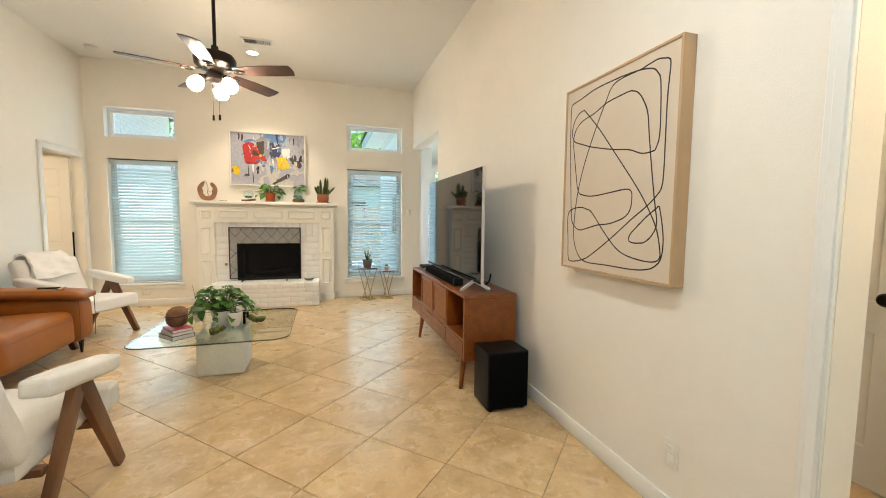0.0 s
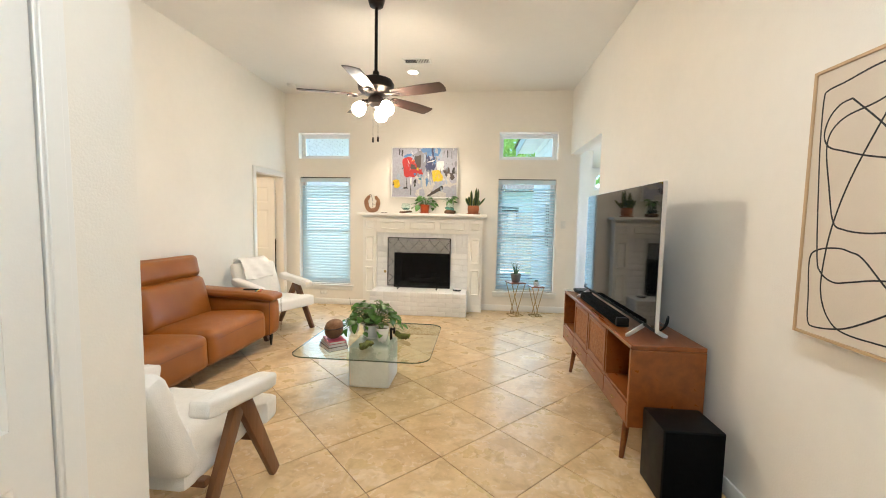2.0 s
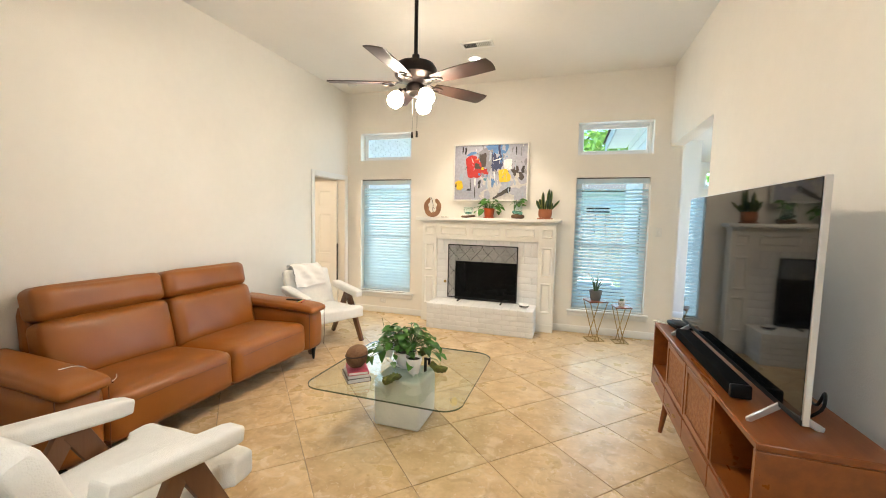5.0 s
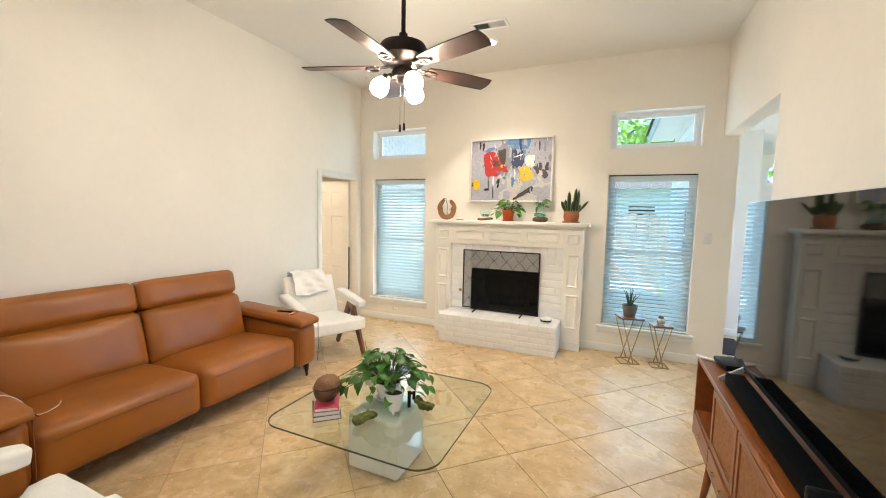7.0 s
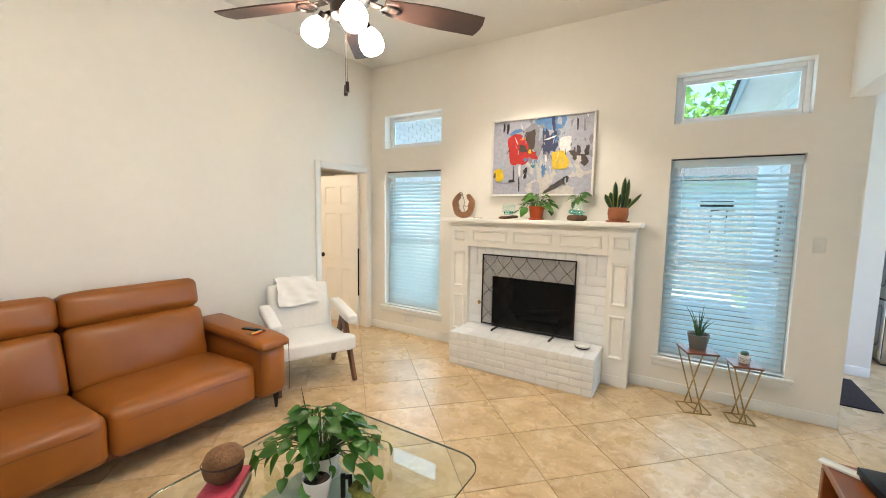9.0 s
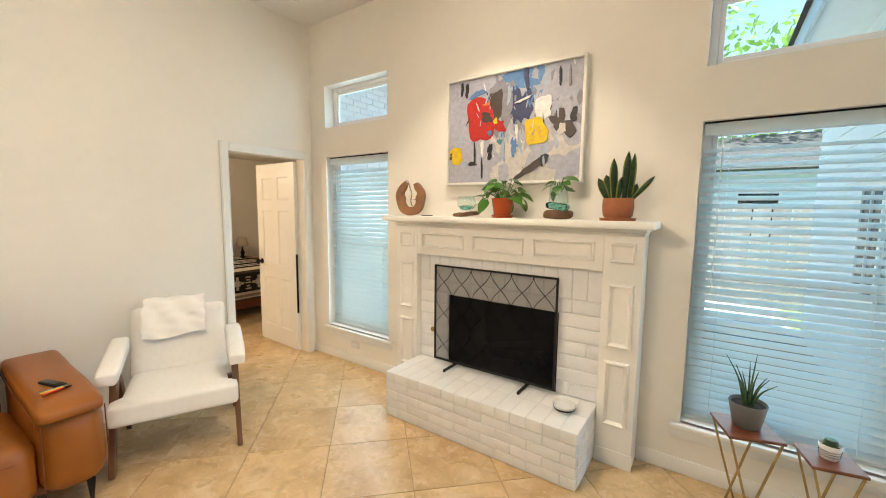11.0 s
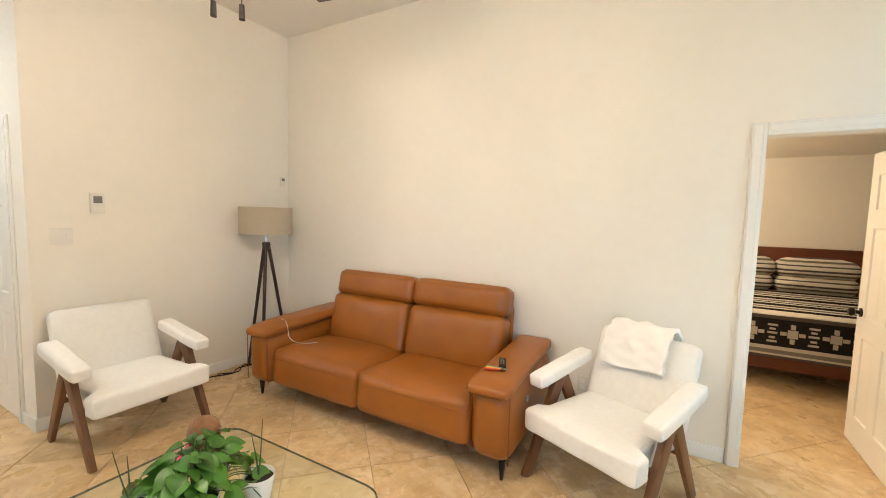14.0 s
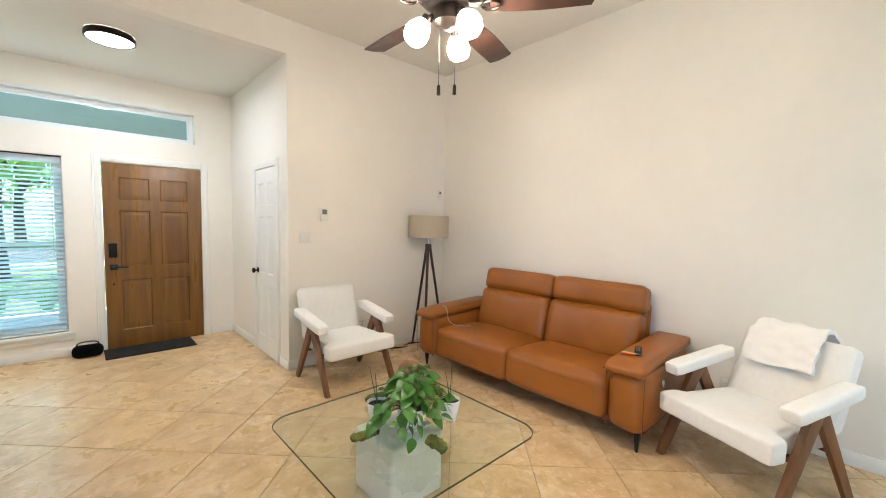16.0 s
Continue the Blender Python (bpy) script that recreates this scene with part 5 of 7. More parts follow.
dab(0.43, 0.25, 0.16, 0.34, "grey", 51, 0.1, 0.3), dab(0.40, 0.30, 0.10, 0.26, "brown", 52, 0.15, 0.3), dab(0.28, 0.40, 0.20, 0.40, "red", 9, 0.1, 0.13), dab(0.33, 0.39, 0.08, 0.09, "brown", 10), dab(0.25, 0.17, 0.12, 0.05, "blue", 11, 0.4), dab(0.43, 0.48, 0.08, 0.10, "red", 12), dab(0.35, 0.52, 0.06, 0.08, "red", 45, 0.3)
dab(0.40, 0.43, 0.025, 0.06, "yellow", 13), dab(0.33, 0.27, 0.05, 0.025, "orange", 14), dab(0.735, 0.37, 0.11, 0.19, "white", 15, 0.1, 0.12), dab(0.69, 0.56, 0.14, 0.24, "yellow", 16, 0.2, 0.16)
dab(0.085, 0.72, 0.10, 0.17, "yellow", 17, 0.2, 0.14), dab(0.04, 0.72, 0.02, 0.07, "brown", 18), dab(0.86, 0.52, 0.11, 0.20, "brown", 19, 0.6, 0.6), dab(0.93, 0.46, 0.04, 0.11, "black", 20), dab(0.86, 0.56, 0.05, 0.08, "cream", 46)
dab(0.67, 0.86, 0.21, 0.07, "brown", 21, 0.5, 0.4), dab(0.75, 0.80, 0.06, 0.08, "black", 22, 0.4), dab(0.36, 0.70, 0.035, 0.13, "black", 23), dab(0.30, 0.66, 0.025, 0.12, "white", 24)
dab(0.44, 0.62, 0.04, 0.05, "teal", 25), dab(0.36, 0.53, 0.035, 0.04, "blue", 26, 0.5), dab(0.46, 0.70, 0.03, 0.16, "pale", 27), dab(0.54, 0.68, 0.03, 0.15, "blue", 28), dab(0.24, 0.72, 0.012, 0.18, "black", 29)
dab(0.30, 0.85, 0.012, 0.17, "black", 30), dab(0.17, 0.12, 0.022, 0.12, "black", 31), dab(0.13, 0.10, 0.015, 0.12, "black", 32), dab(0.22, 0.80, 0.06, 0.035, "black", 33, 0.2), dab(0.15, 0.80, 0.06, 0.05, "pale", 34)
dab(0.62, 0.08, 0.03, 0.22, "navy", 35), dab(0.60, 0.28, 0.10, 0.02, "white", 36, 0.3), dab(0.84, 0.14, 0.015, 0.12, "black", 37), dab(0.90, 0.16, 0.015, 0.14, "grey", 38), dab(0.50, 0.22, 0.02, 0.17, "pale", 39), dab(0.56, 0.55, 0.015, 0.14, "white", 40)
scrub("white", 9, 8, 0.25, 0.95, 0.05, 0.95, 0.012, 0.07), scrub("black", 8, 9, 0.15, 0.95, 0.1, 0.95, 0.010, 0.07), scrub("blue", 6, 10, 0.3, 0.7, 0.45, 0.85, 0.012, 0.06), scrub("pale", 12, 11, 0.2, 0.95, 0.1, 0.9, 0.012, 0.09)

# ---- ceiling fan ----
fan = thing("ceiling_fan", pose(-0.788, 4.02, H1), "dark bronze five-blade ceiling fan with lit frosted globes", "ceiling fan")
part("canopy", lathe(B(), [(0, 0), (0.075, 0), (0.075, -0.03), (0.06, -0.075), (0.02, -0.09), (0, -0.09)], 28), BRONZE, fan)
part("downrod", rod(B(), (0, 0, -0.08), (0, 0, -0.66), 0.0145, n=16), BRONZE, fan)
part("motor_housing", lathe(B(), [(0, -0.64), (0.028, -0.64), (0.03, -0.68), (0.09, -0.695), (0.145, -0.715), (0.165, -0.75), (0.16, -0.80), (0.13, -0.83), (0.08, -0.85), (0.05, -0.86), (0, -0.86)], 36), BRONZE, fan)
part("light_hub", lathe(B(), [(0, -0.86), (0.06, -0.86), (0.075, -0.885), (0.07, -0.925), (0.035, -0.95), (0, -0.955)], 28), BRONZE, fan)
for k in range(5):
    a = 53.0 + 72 * k
    m = pose(0, 0, -0.845, 0, 0, a)
    ib = B()
    bar(ib, m @ Vector((0.10, 0, 0.0)), m @ Vector((0.20, 0, -0.012)), 0.04, 0.008, 0.003)
    t = tube(B(), [m @ Vector((0.205 + 0.045 * math.cos(q), 0.036 * math.sin(q), -0.014)) for q in [2 * math.pi * i / 16 for i in range(16)]], 0.007, 6, True)
    join(ib, t)
    iron = part("blade_iron", ib, BRONZE, fan)
    out = []
    for i in range(13):
        u = i / 12
        out.append((0.17 + 0.495 * u, 0.048 + 0.026 * math.sin(min(u * 1.25, 1) * math.pi * 0.62)))
    tip = [(0.672, 0.052), (0.676, 0.0)]
    pts = out + tip[:1] + [(0.680, 0.02), (0.680, -0.02)] + [(x, -y) for x, y in (out + tip[:1])[::-1]]
    part("blade", extrude_outline(B(), pts, 0.007, m @ pose(0, 0, -0.006, -12), 0.0015), BLADE, iron)
for k in range(3):
    a = radians(-34 + 120 * k)
    d = Vector((math.cos(a), math.sin(a), 0))
    arm = part("lamp_arm", tube(B(), smooth_path([Vector((0, 0, -0.90)) + d * 0.05, Vector((0, 0, -0.905)) + d * 0.09, Vector((0, 0, -0.93)) + d * 0.115], 5), 0.012, 10), BRONZE, fan)
    tilt = Matrix.Translation(Vector((0, 0, -0.915)) + d * 0.105) @ Matrix.Rotation(a, 4, "Z") @ pose(0, 0, 0, 0, -34)
    part("socket", lathe(B(), [(0, 0.01), (0.026, 0.008), (0.028, -0.03), (0, -0.03)], 18, tilt), BRONZE, arm)
    part("globe", lathe(B(), [(0.028, -0.02), (0.042, -0.035), (0.055, -0.062), (0.059, -0.09), (0.052, -0.118), (0.038, -0.134), (0.018, -0.140), (0, -0.141)], 20, tilt), GLOBE, arm, "lit frosted glass globe")
for x, y, z in ((0.03, -0.03, -1.25), (-0.03, 0.02, -1.245)):
    b = B()
    rod(b, (x, y, -0.94), (x, y, z + 0.03), 0.0015, n=6)
    rod(b, (x, y, z + 0.03), (x, y, z - 0.015), 0.008, 0.0095, 10)
    part("pull_chain", b, BRONZE, fan)

# ---- floor lamp ----
fl_lamp = thing("floor_lamp", pose(-2.50, 1.905, 0), "tripod floor lamp with dark wooden legs and beige shade", "lamp")
part("shade", lathe(B(), [(0.236, 1.315), (0.239, 1.315), (0.239, 1.57), (0.236, 1.57), (0.236, 1.315)], 40), LINEN, fl_lamp, "beige linen drum shade, unlit")
b = B()
for k in range(3):
    a = 2 * math.pi * k / 3
    rod(b, (0, 0, 1.55), (0.236 * math.cos(a), 0.236 * math.sin(a), 1.562), 0.003, n=6)
rod(b, (0, 0, 1.25), (0, 0, 1.55), 0.008)
lathe(b, [(0, 1.30), (0.02, 1.30), (0.02, 1.24), (0.012, 1.235), (0, 1.235)], 16)
part("stem", b, STEEL, fl_lamp)
part("hub", lathe(B(), [(0, 1.235), (0.035, 1.235), (0.04, 1.21), (0.03, 1.17), (0, 1.17)], 20), DARKWOOD, fl_lamp)
for a in (-78, 42, 162):
    d = Vector((math.cos(radians(a)), math.sin(radians(a)), 0))
    part("leg", rod(B(), Vector((0, 0, 1.20)) + d * 0.022, d * 0.225, 0.017, 0.013, 12), DARKWOOD, fl_lamp)
pc2 = part("lamp_cord", tube(B(), smooth_path([(-2.45, 1.76, 0.008), (-2.3, 1.73, 0.008), (-2.2, 1.80, 0.008), (-2.05, 1.72, 0.008), (-1.98, 1.78, 0.008), (-1.9, 1.70, 0.008), (-1.82, 1.66, 0.03), (-1.78, 1.655, 0.25)], 6), 0.005, 6), BLACKP)
tagged(pc2, "black lamp cord coiled on the floor", "cable")

# ---- small fixtures ----


def plate(m, label, toggles=1, outlet=False, w=0.072, h=0.116):
    """A wall plate in its xz plane, facing -y."""
    t = thing("wall_outlet" if outlet else "light_switch", m, label, "outlet" if outlet else "switch")
    part("plate", box(B(), -w / 2, w / 2, -0.006, -0.0005, -h / 2, h / 2, 0.003), PLATE, t)
    for k in range(toggles):
        x = (k - (toggles - 1) / 2) * 0.046
        if outlet:
            for z in (-0.02, 0.02):
                part("socket", box(B(), x - 0.016, x + 0.016, -0.0085, -0.0062, z - 0.014, z + 0.014, 0.002, 1), TRIM, t)
        else:
            part("toggle", box(B(), x - 0.005, x + 0.005, -0.016, -0.0062, -0.012, 0.012, 0.002, 1), TRIM, t)
    return t


plate(pose(1.445, YN, 1.373), "ivory light switch beside the patio window")
plate(pose(-1.099, YP, 1.320, 0, 0, 180), "ivory double light switch on the cream wall", 2, w=0.118)
plate(pose(XE, 1.373, 0.29, 0, 0, -90), "ivory wall outlet below the line artwork", 1, True)
plate(pose(-2.35, YN, 0.19, 0, 90, 0), "ivory wall outlet below the window", 1, True)
plate(pose(XW, 4.80, 0.32, 0, 0, 90), "ivory wall outlet beside the sofa", 1, True)
plate(pose(-1.78, YP, 0.32, 0, 0, 180), "ivory wall outlet behind the armchair", 1, True)
tm = thing("thermostat", pose(-1.297, YP, 1.555, 0, 0, 180), "small beige thermostat with a grey display", "thermostat")
part("body", box(B(), -0.042, 0.042, -0.026, -0.0005, -0.07, 0.07, 0.005), PLATE, tm)
part("display", box(B(), -0.026, 0.026, -0.0275, -0.0265, 0.0, 0.05), GREYPOT, tm, "grey display")
b = B()
for k in range(3):
    box(b, -0.024 + 0.018 * k, -0.012 + 0.018 * k, -0.0285, -0.0265, -0.04, -0.03, 0.001, 1)
part("buttons", b, TRIM, tm)
sn = thing("wall_sensor", pose(-2.90, YP, 1.855, 0, 0, 180), "small ivory wall control in the corner", "sensor")
part("body", box(B(), -0.03, 0.03, -0.02, -0.0005, -0.05, 0.05, 0.004), PLATE, sn)
part("window", box(B(), -0.018, 0.018, -0.0215, -0.0205, 0.008, 0.036), GREYPOT, sn)

vt = thing("ceiling_vent", pose(-0.65, 5.42, H1), "white metal air vent in the ceiling", "vent")
b = B()
for a, c, e, f in ((-0.175, -0.15, -0.085, 0.085), (0.15, 0.175, -0.085, 0.085), (-0.15, 0.15, -0.085, -0.06), (-0.15, 0.15, 0.06, 0.085)):
    box(b, a, c, e, f, -0.012, -0.0005, 0.002, 1)
part("frame", b, TRIM, vt)
part("backing", box(B(), -0.15, 0.15, -0.06, 0.06, -0.002, -0.0005), BLACKP, vt)
sl = xbox(B(), Matrix(), 0.016, 0.118, 0.0015)
first = part("slat", sl, TRIM, vt)
first.matrix_local = pose(-0.14, 0, -0.008, 0, 62)
for i in range(1, 15):
    piece("slat", first.data, vt, pose(-0.14 + 0.02 * i, 0, -0.008, 0, 62 if i < 7 else -62))
dl = thing("recessed_light", pose(-0.765, 5.79, H1), "lit round recessed ceiling light", "light")
part("trim_ring", lathe(B(), [(0.062, -0.002), (0.062, -0.006), (0.088, -0.005), (0.092, -0.0005)], 32), TRIM, dl)
part("lens", lathe(B(), [(0, -0.003), (0.0615, -0.003)], 32), LED, dl, "glowing lens")
sd = thing("smoke_detector", pose(-2.66, 6.2, H1), "round white smoke detector on the ceiling", "smoke detector")
part("base", lathe(B(), [(0.07, -0.0005), (0.07, -0.012), (0.0, -0.012)], 30), PLATE, sd)
part("cover", lathe(B(), [(0.062, -0.0125), (0.06, -0.03), (0.045, -0.04), (0, -0.042)], 30), PLATE, sd)
el = thing("entry_ceiling_light", pose(0.31, 0.94, H2), "lit round flush ceiling light with dark rim", "light")
part("rim", lathe(B(), [(0.17, -0.0005), (0.178, -0.02), (0.178, -0.05), (0.165, -0.056), (0.16, -0.05)], 40), BRONZE, el)
part("diffuser", lathe(B(), [(0.16, -0.05), (0.12, -0.061), (0.06, -0.066), (0, -0.067)], 40), LED, el, "glowing white diffuser")

# ---- entry ----
dm = part("door_mat", box(B(), -0.42, 0.40, -0.225, 0.175, 0.0005, 0.014, 0.005), MATR)
tagged(dm, "black rubber-backed mat inside the front door", "mat")
sp = thing("portable_speaker", pose(0.53, -0.09, 0), "black portable speaker with a carrying handle on the floor", "speaker")
part("body", cushion(B(), pose(0, 0, 0.068), 0.255, 0.125, 0.13, 0.055, (0, 0, 0), 8), CLOTHB, sp)
part("handle", tube(B(), smooth_path([(-0.09, 0, 0.12), (-0.075, 0, 0.155), (0, 0, 0.168), (0.075, 0, 0.155), (0.09, 0, 0.12)], 5), 0.007, 8), BLACKP, sp)

# ---- plants ----


def leaf_mesh(name, length, width, mat, heart=0.25, droop=0.25, fold=0.18, n=8):
    """A leaf along +x from its stalk, folded at the midrib and bent down towards the tip."""
    bm = B()
    rows = []
    for i in range(n + 1):
        u = i / n
        w = width * (math.sin(math.pi * min(1, u ** 0.62)) ** 0.8 if heart else math.sin(math.pi * u ** 0.8) ** 0.7) * 0.5
        x = length * u
        z = -droop * length * u * u
        back = -heart * width * 0.35 * max(0, 1 - u * 3)
        rows.append([bm.verts.new((x + back, -w, z + fold * w)), bm.verts.new((x, 0, z)), bm.verts.new((x + back, w, z + fold * w))])
    for a, b in zip(rows, rows[1:]):
        bm.faces.new((a[0], a[1], b[1], b[0])), bm.faces.new((a[1], a[2], b[2], b[1]))
    bmesh.ops.remove_doubles(bm, verts=bm.verts, dist=1e-5)
    me = bpy.data.meshes.new(name)
    bm.to_mesh(me)
    bm.free()
    me.polygons.foreach_set("use_smooth", [True] * len(me.polygons))
    me.materials.append(mat)
    return me


POTHOS = [leaf_mesh("leaf", 0.10, 0.080, LEAF, 0.35, 0.3), leaf_mesh("leaf", 0.085, 0.067, LEAF, 0.35, 0.42), leaf_mesh("leaf", 0.07, 0.053, LEAF, 0.3, 0.25)]


def pothos(t, count, spread, top, seed, rim, zrim, low=0.0, squash=1.0, up=0.5, power=0.7, size=1.0):
    """Stalks that rise from the pot and arch outwards, each with a leaf at its end; t is the plant's thing."""
    r = random.Random(seed)
    stalks = B()
    for k in range(count):
        a = 2 * math.pi * (k * 0.618) + r.uniform(-0.3, 0.3)
        q = (k + 0.5) / count
        reach = spread * (0.22 + 0.78 * q ** power) * r.uniform(0.8, 1.1)
        h = top * (1 - q ** 1.4) * r.uniform(0.75, 1.1) + low * q
        d = Vector((math.cos(a), math.sin(a) * squash, 0))
        p0 = Vector((0, 0, zrim)) + d * rim * 0.5
        p2 = d * reach + Vector((0, 0, zrim + h))
        p1 = d * (rim * 0.6 + reach * 0.45) + Vector((0, 0, zrim + max(h, 0) * 0.75 + 0.03))
        tube(stalks, smooth_path([p0, p1, p2], 4), 0.0022, 5)
        rot = Matrix.Rotation(a + r.uniform(-0.7, 0.7), 4, "Z") @ Matrix.Rotation(radians(r.uniform(0, 56) * (0.35 + q) - 20 * up), 4, "Y") @ Matrix.Rotation(radians(r.uniform(-35, 35)), 4, "X")
        s = r.uniform(0.75, 1.15) * size
        piece("leaf", POTHOS[k % 3], t, Matrix.Translation(p2) @ rot @ Matrix.Diagonal((s, s, s, 1)))
    tagged(part("stalk_tangle", stalks, STEM, t), kind="stuff")


def round_pot(t, r1, r2, h, mat, wall_t=0.006, saucer=0.0, feet=False, z=0.0):
    if saucer:
        part("saucer", lathe(B(), [(0, z), (saucer * 0.85, z), (saucer, z + 0.016), (saucer - 0.006, z + 0.018), (saucer * 0.8, z + 0.008), (0, z + 0.008)], 30), mat, t)
        z += 0.009
    zf = z + (0.018 if feet else 0)
    part("pot", lathe(B(), [(0, zf), (r1 * 0.9, zf), (r1, zf + 0.006), (r2, zf + h - 0.004), (r2 - wall_t * 0.4, zf + h), (r2 - wall_t, zf + h - 0.004), (r2 - wall_t - 0.003, zf + h - 0.02), (0, zf + h - 0.02)], 30), mat, t)
    part("soil", lathe(B(), [(r2 - wall_t - 0.002, zf + h - 0.018), (0, zf + h - 0.012)], 24), SOIL, t)
    if feet:
        for k in range(3):
            a = 2 * math.pi * k / 3 + 0.5
            part("pot_foot", rod(B(), (0.7 * r1 * math.cos(a), 0.7 * r1 * math.sin(a), z), (0.75 * r1 * math.cos(a), 0.75 * r1 * math.sin(a), zf + 0.02), 0.006, 0.012, 10), mat, t)
    return zf + h


TZ = 0.3672
pp = thing("potted_pothos", pose(-0.755, 3.820, TZ, 0, 0, 30), "bushy green pothos in a white pot on the glass table", "plant")
top = round_pot(pp, 0.062, 0.085, 0.11, CERAM, saucer=0.085)
pothos(pp, 140, 0.31, 0.185, 5, 0.08, top, -0.03, squash=0.62, up=0.6, power=1.1, size=0.80)
for x, y, turn, label in ((-0.625, 3.675, 20, "white footed pot with thin upright leaves on the glass"), (-0.950, 3.915, 200, "white footed pot with one slender leaf")):
    g = thing("small_succulent", pose(x, y, TZ, 0, 0, turn), label, "plant", "small white footed pots")
    t0 = round_pot(g, 0.042, 0.059, 0.112, CERAM, 0.004, feet=True)
    rr = random.Random(turn)
    for k in range(2):
        a = rr.uniform(0, 6)
        part("spike_leaf", tube(B(), smooth_path([(0.006 * k, 0.004, t0 - 0.02), (0.02 * math.cos(a), 0.02 * math.sin(a), t0 + 0.07), (0.045 * math.cos(a), 0.045 * math.sin(a), t0 + 0.20 - 0.05 * k)], 5), 0.0042, 6, ends=0.25), SNAKE, g)
clipb = thing("plant_clip", pose(-0.570, 3.765, TZ, 0, 0, 40), "small black bracket beside the white pot", "bracket")
b = B()
bar(b, (0, 0, 0.0), (0, 0, 0.105), 0.02, 0.012, 0.002), bar(b, (0, 0, 0.09), (0.03, 0, 0.09), 0.02, 0.012, 0.002), bar(b, (0.03, 0, 0.045), (0.03, 0, 0.10), 0.018, 0.01, 0.002)
part("bracket", b, BLACKP, clipb)
# Knobbly green-brown pieces low on the glass around the pots.
for x, y, turn, ln in ((-0.475, 3.785, -12, 0.16), (-0.700, 4.085, 92, 0.13), (-0.715, 3.495, 75, 0.17)):
    ml = B()
    cushion(ml, pose(0, 0, 0.024), ln, 0.055, 0.046, 0.022, (0, 0, 0), 16, 0.03, turn)
    for v in ml.verts:                     # knobbly, tapering to one end
        k = 1 - 0.45 * max(0, v.co.x / ln + 0.1)
        q = 1 + 0.5 * noise.noise(v.co * 55) + 0.3 * noise.noise(v.co * 140)
        v.co.y, v.co.z = v.co.y * k * q, 0.02 + (v.co.z - 0.02) * k * q
    lo = min(v.co.z for v in ml.verts)
    for v in ml.verts:
        v.co.z -= lo
    mg = tagged(part("green_lump", ml, GREENBROWN, angle=70), "knobbly green-brown piece lying on the glass table", "driftwood", "moss pieces on the table")
    mg.matrix_basis = pose(x, y, TZ, 0, 0, turn)
z = TZ
for k, (w, l, h, cover, name) in enumerate(((0.155, 0.215, 0.030, "brown", "thick brown"), (0.145, 0.205, 0.022, "cream", "pale"), (0.135, 0.20, 0.022, "pink", "pinkish red"))):
    bk = thing("book", pose(-0.99 + 0.004 * k, 3.495, z, 0, 0, 133 - 3 * k), name + "-covered hardback lying in a stack on the table", "book", "books stacked on the table")
    b = B()
    box(b, -l / 2, l / 2, -w / 2, w / 2, 0, 0.003, 0.001, 1), box(b, -l / 2, l / 2, -w / 2, w / 2, h - 0.003, h, 0.001, 1), box(b, -l / 2, l / 2, -w / 2 - 0.003, -w / 2 + 0.001, 0, h, 0.001, 1)
    part("cover", b, ENAMEL[cover], bk)
    part("pages", box(B(), -l / 2 + 0.004, l / 2 - 0.004, -w / 2 + 0.002, w / 2 - 0.004, 0.0032, h - 0.0032), CERAM, bk, "cream page block")
    z += h + 0.0005
co = thing("coconut_shell", pose(-0.982, 3.492, z + 0.0, 0, 0, 60), "brown coconut shell cut in two halves on the books", "bowl")
b = B()
prof = [(0.01, 0.002), (0.045, 0.008), (0.07, 0.035), (0.078, 0.065), (0.072, 0.088), (0.066, 0.088), (0.066, 0.06), (0.05, 0.025), (0, 0.015)]
lathe(b, [(0, 0.0)] + prof, 26, Matrix(), 0.82)
part("shell", b, DRIFT, co)
lid = B()
lathe(lid, [(0.079, 0.0), (0.077, 0.022), (0.062, 0.045), (0.035, 0.060), (0, 0.066)], 26, pose(0.004, 0, 0.09, 6, -9) , 0.82)
part("lid", lid, COCO, co, "paler rounded upper half of the shell")
rimc = B()
lathe(rimc, [(0.080, 0.083), (0.083, 0.088), (0.080, 0.093)], 26, Matrix(), 0.82)
part("cut_rim", rimc, DARKWOOD, co)

# on the mantel
MZ = 1.506
hs = thing("wooden_ring_sculpture", pose(-1.495, 6.45, MZ, 0, 0, 14), "carved wooden open ring sculpture on the mantel", "sculpture")
outer, inner = [], []
for i in range(41):
    a = radians(112 + (360 - 52) * i / 40)
    wob = 1 + 0.03 * math.sin(5 * a)
    outer.append((0.122 * math.cos(a) * wob, 0.142 + 0.142 * math.sin(a) * (1 if math.sin(a) > -0.92 else 0.985)))
    inner.append((0.060 * math.cos(a) * (1 + 0.12 * math.sin(7 * a)), 0.160 + 0.096 * math.sin(a) * (1 + 0.08 * math.sin(6 * a + 1))))
bm = B()
fr, bk_ = [[(bm.verts.new((x, y, z)), bm.verts.new((u, y, v))) for (x, z), (u, v) in zip(outer, inner)] for y in (-0.024, 0.024)]
for i in range(40):
    for q, s in ((fr, 1), (bk_, -1)):
        bm.faces.new((q[i][0], q[i + 1][0], q[i + 1][1], q[i][1]))
    bm.faces.new((fr[i][0], fr[i + 1][0], bk_[i + 1][0], bk_[i][0])), bm.faces.new((fr[i][1], fr[i + 1][1], bk_[i + 1][1], bk_[i][1]))
for i in (0, 40):
    bm.faces.new((fr[i][0], fr[i][1], bk_[i][1], bk_[i][0]))
lo = min(v.co.z for v in bm.verts)
for v in bm.verts:
    v.co.z -= lo
part("ring", bm, WOODL, hs)
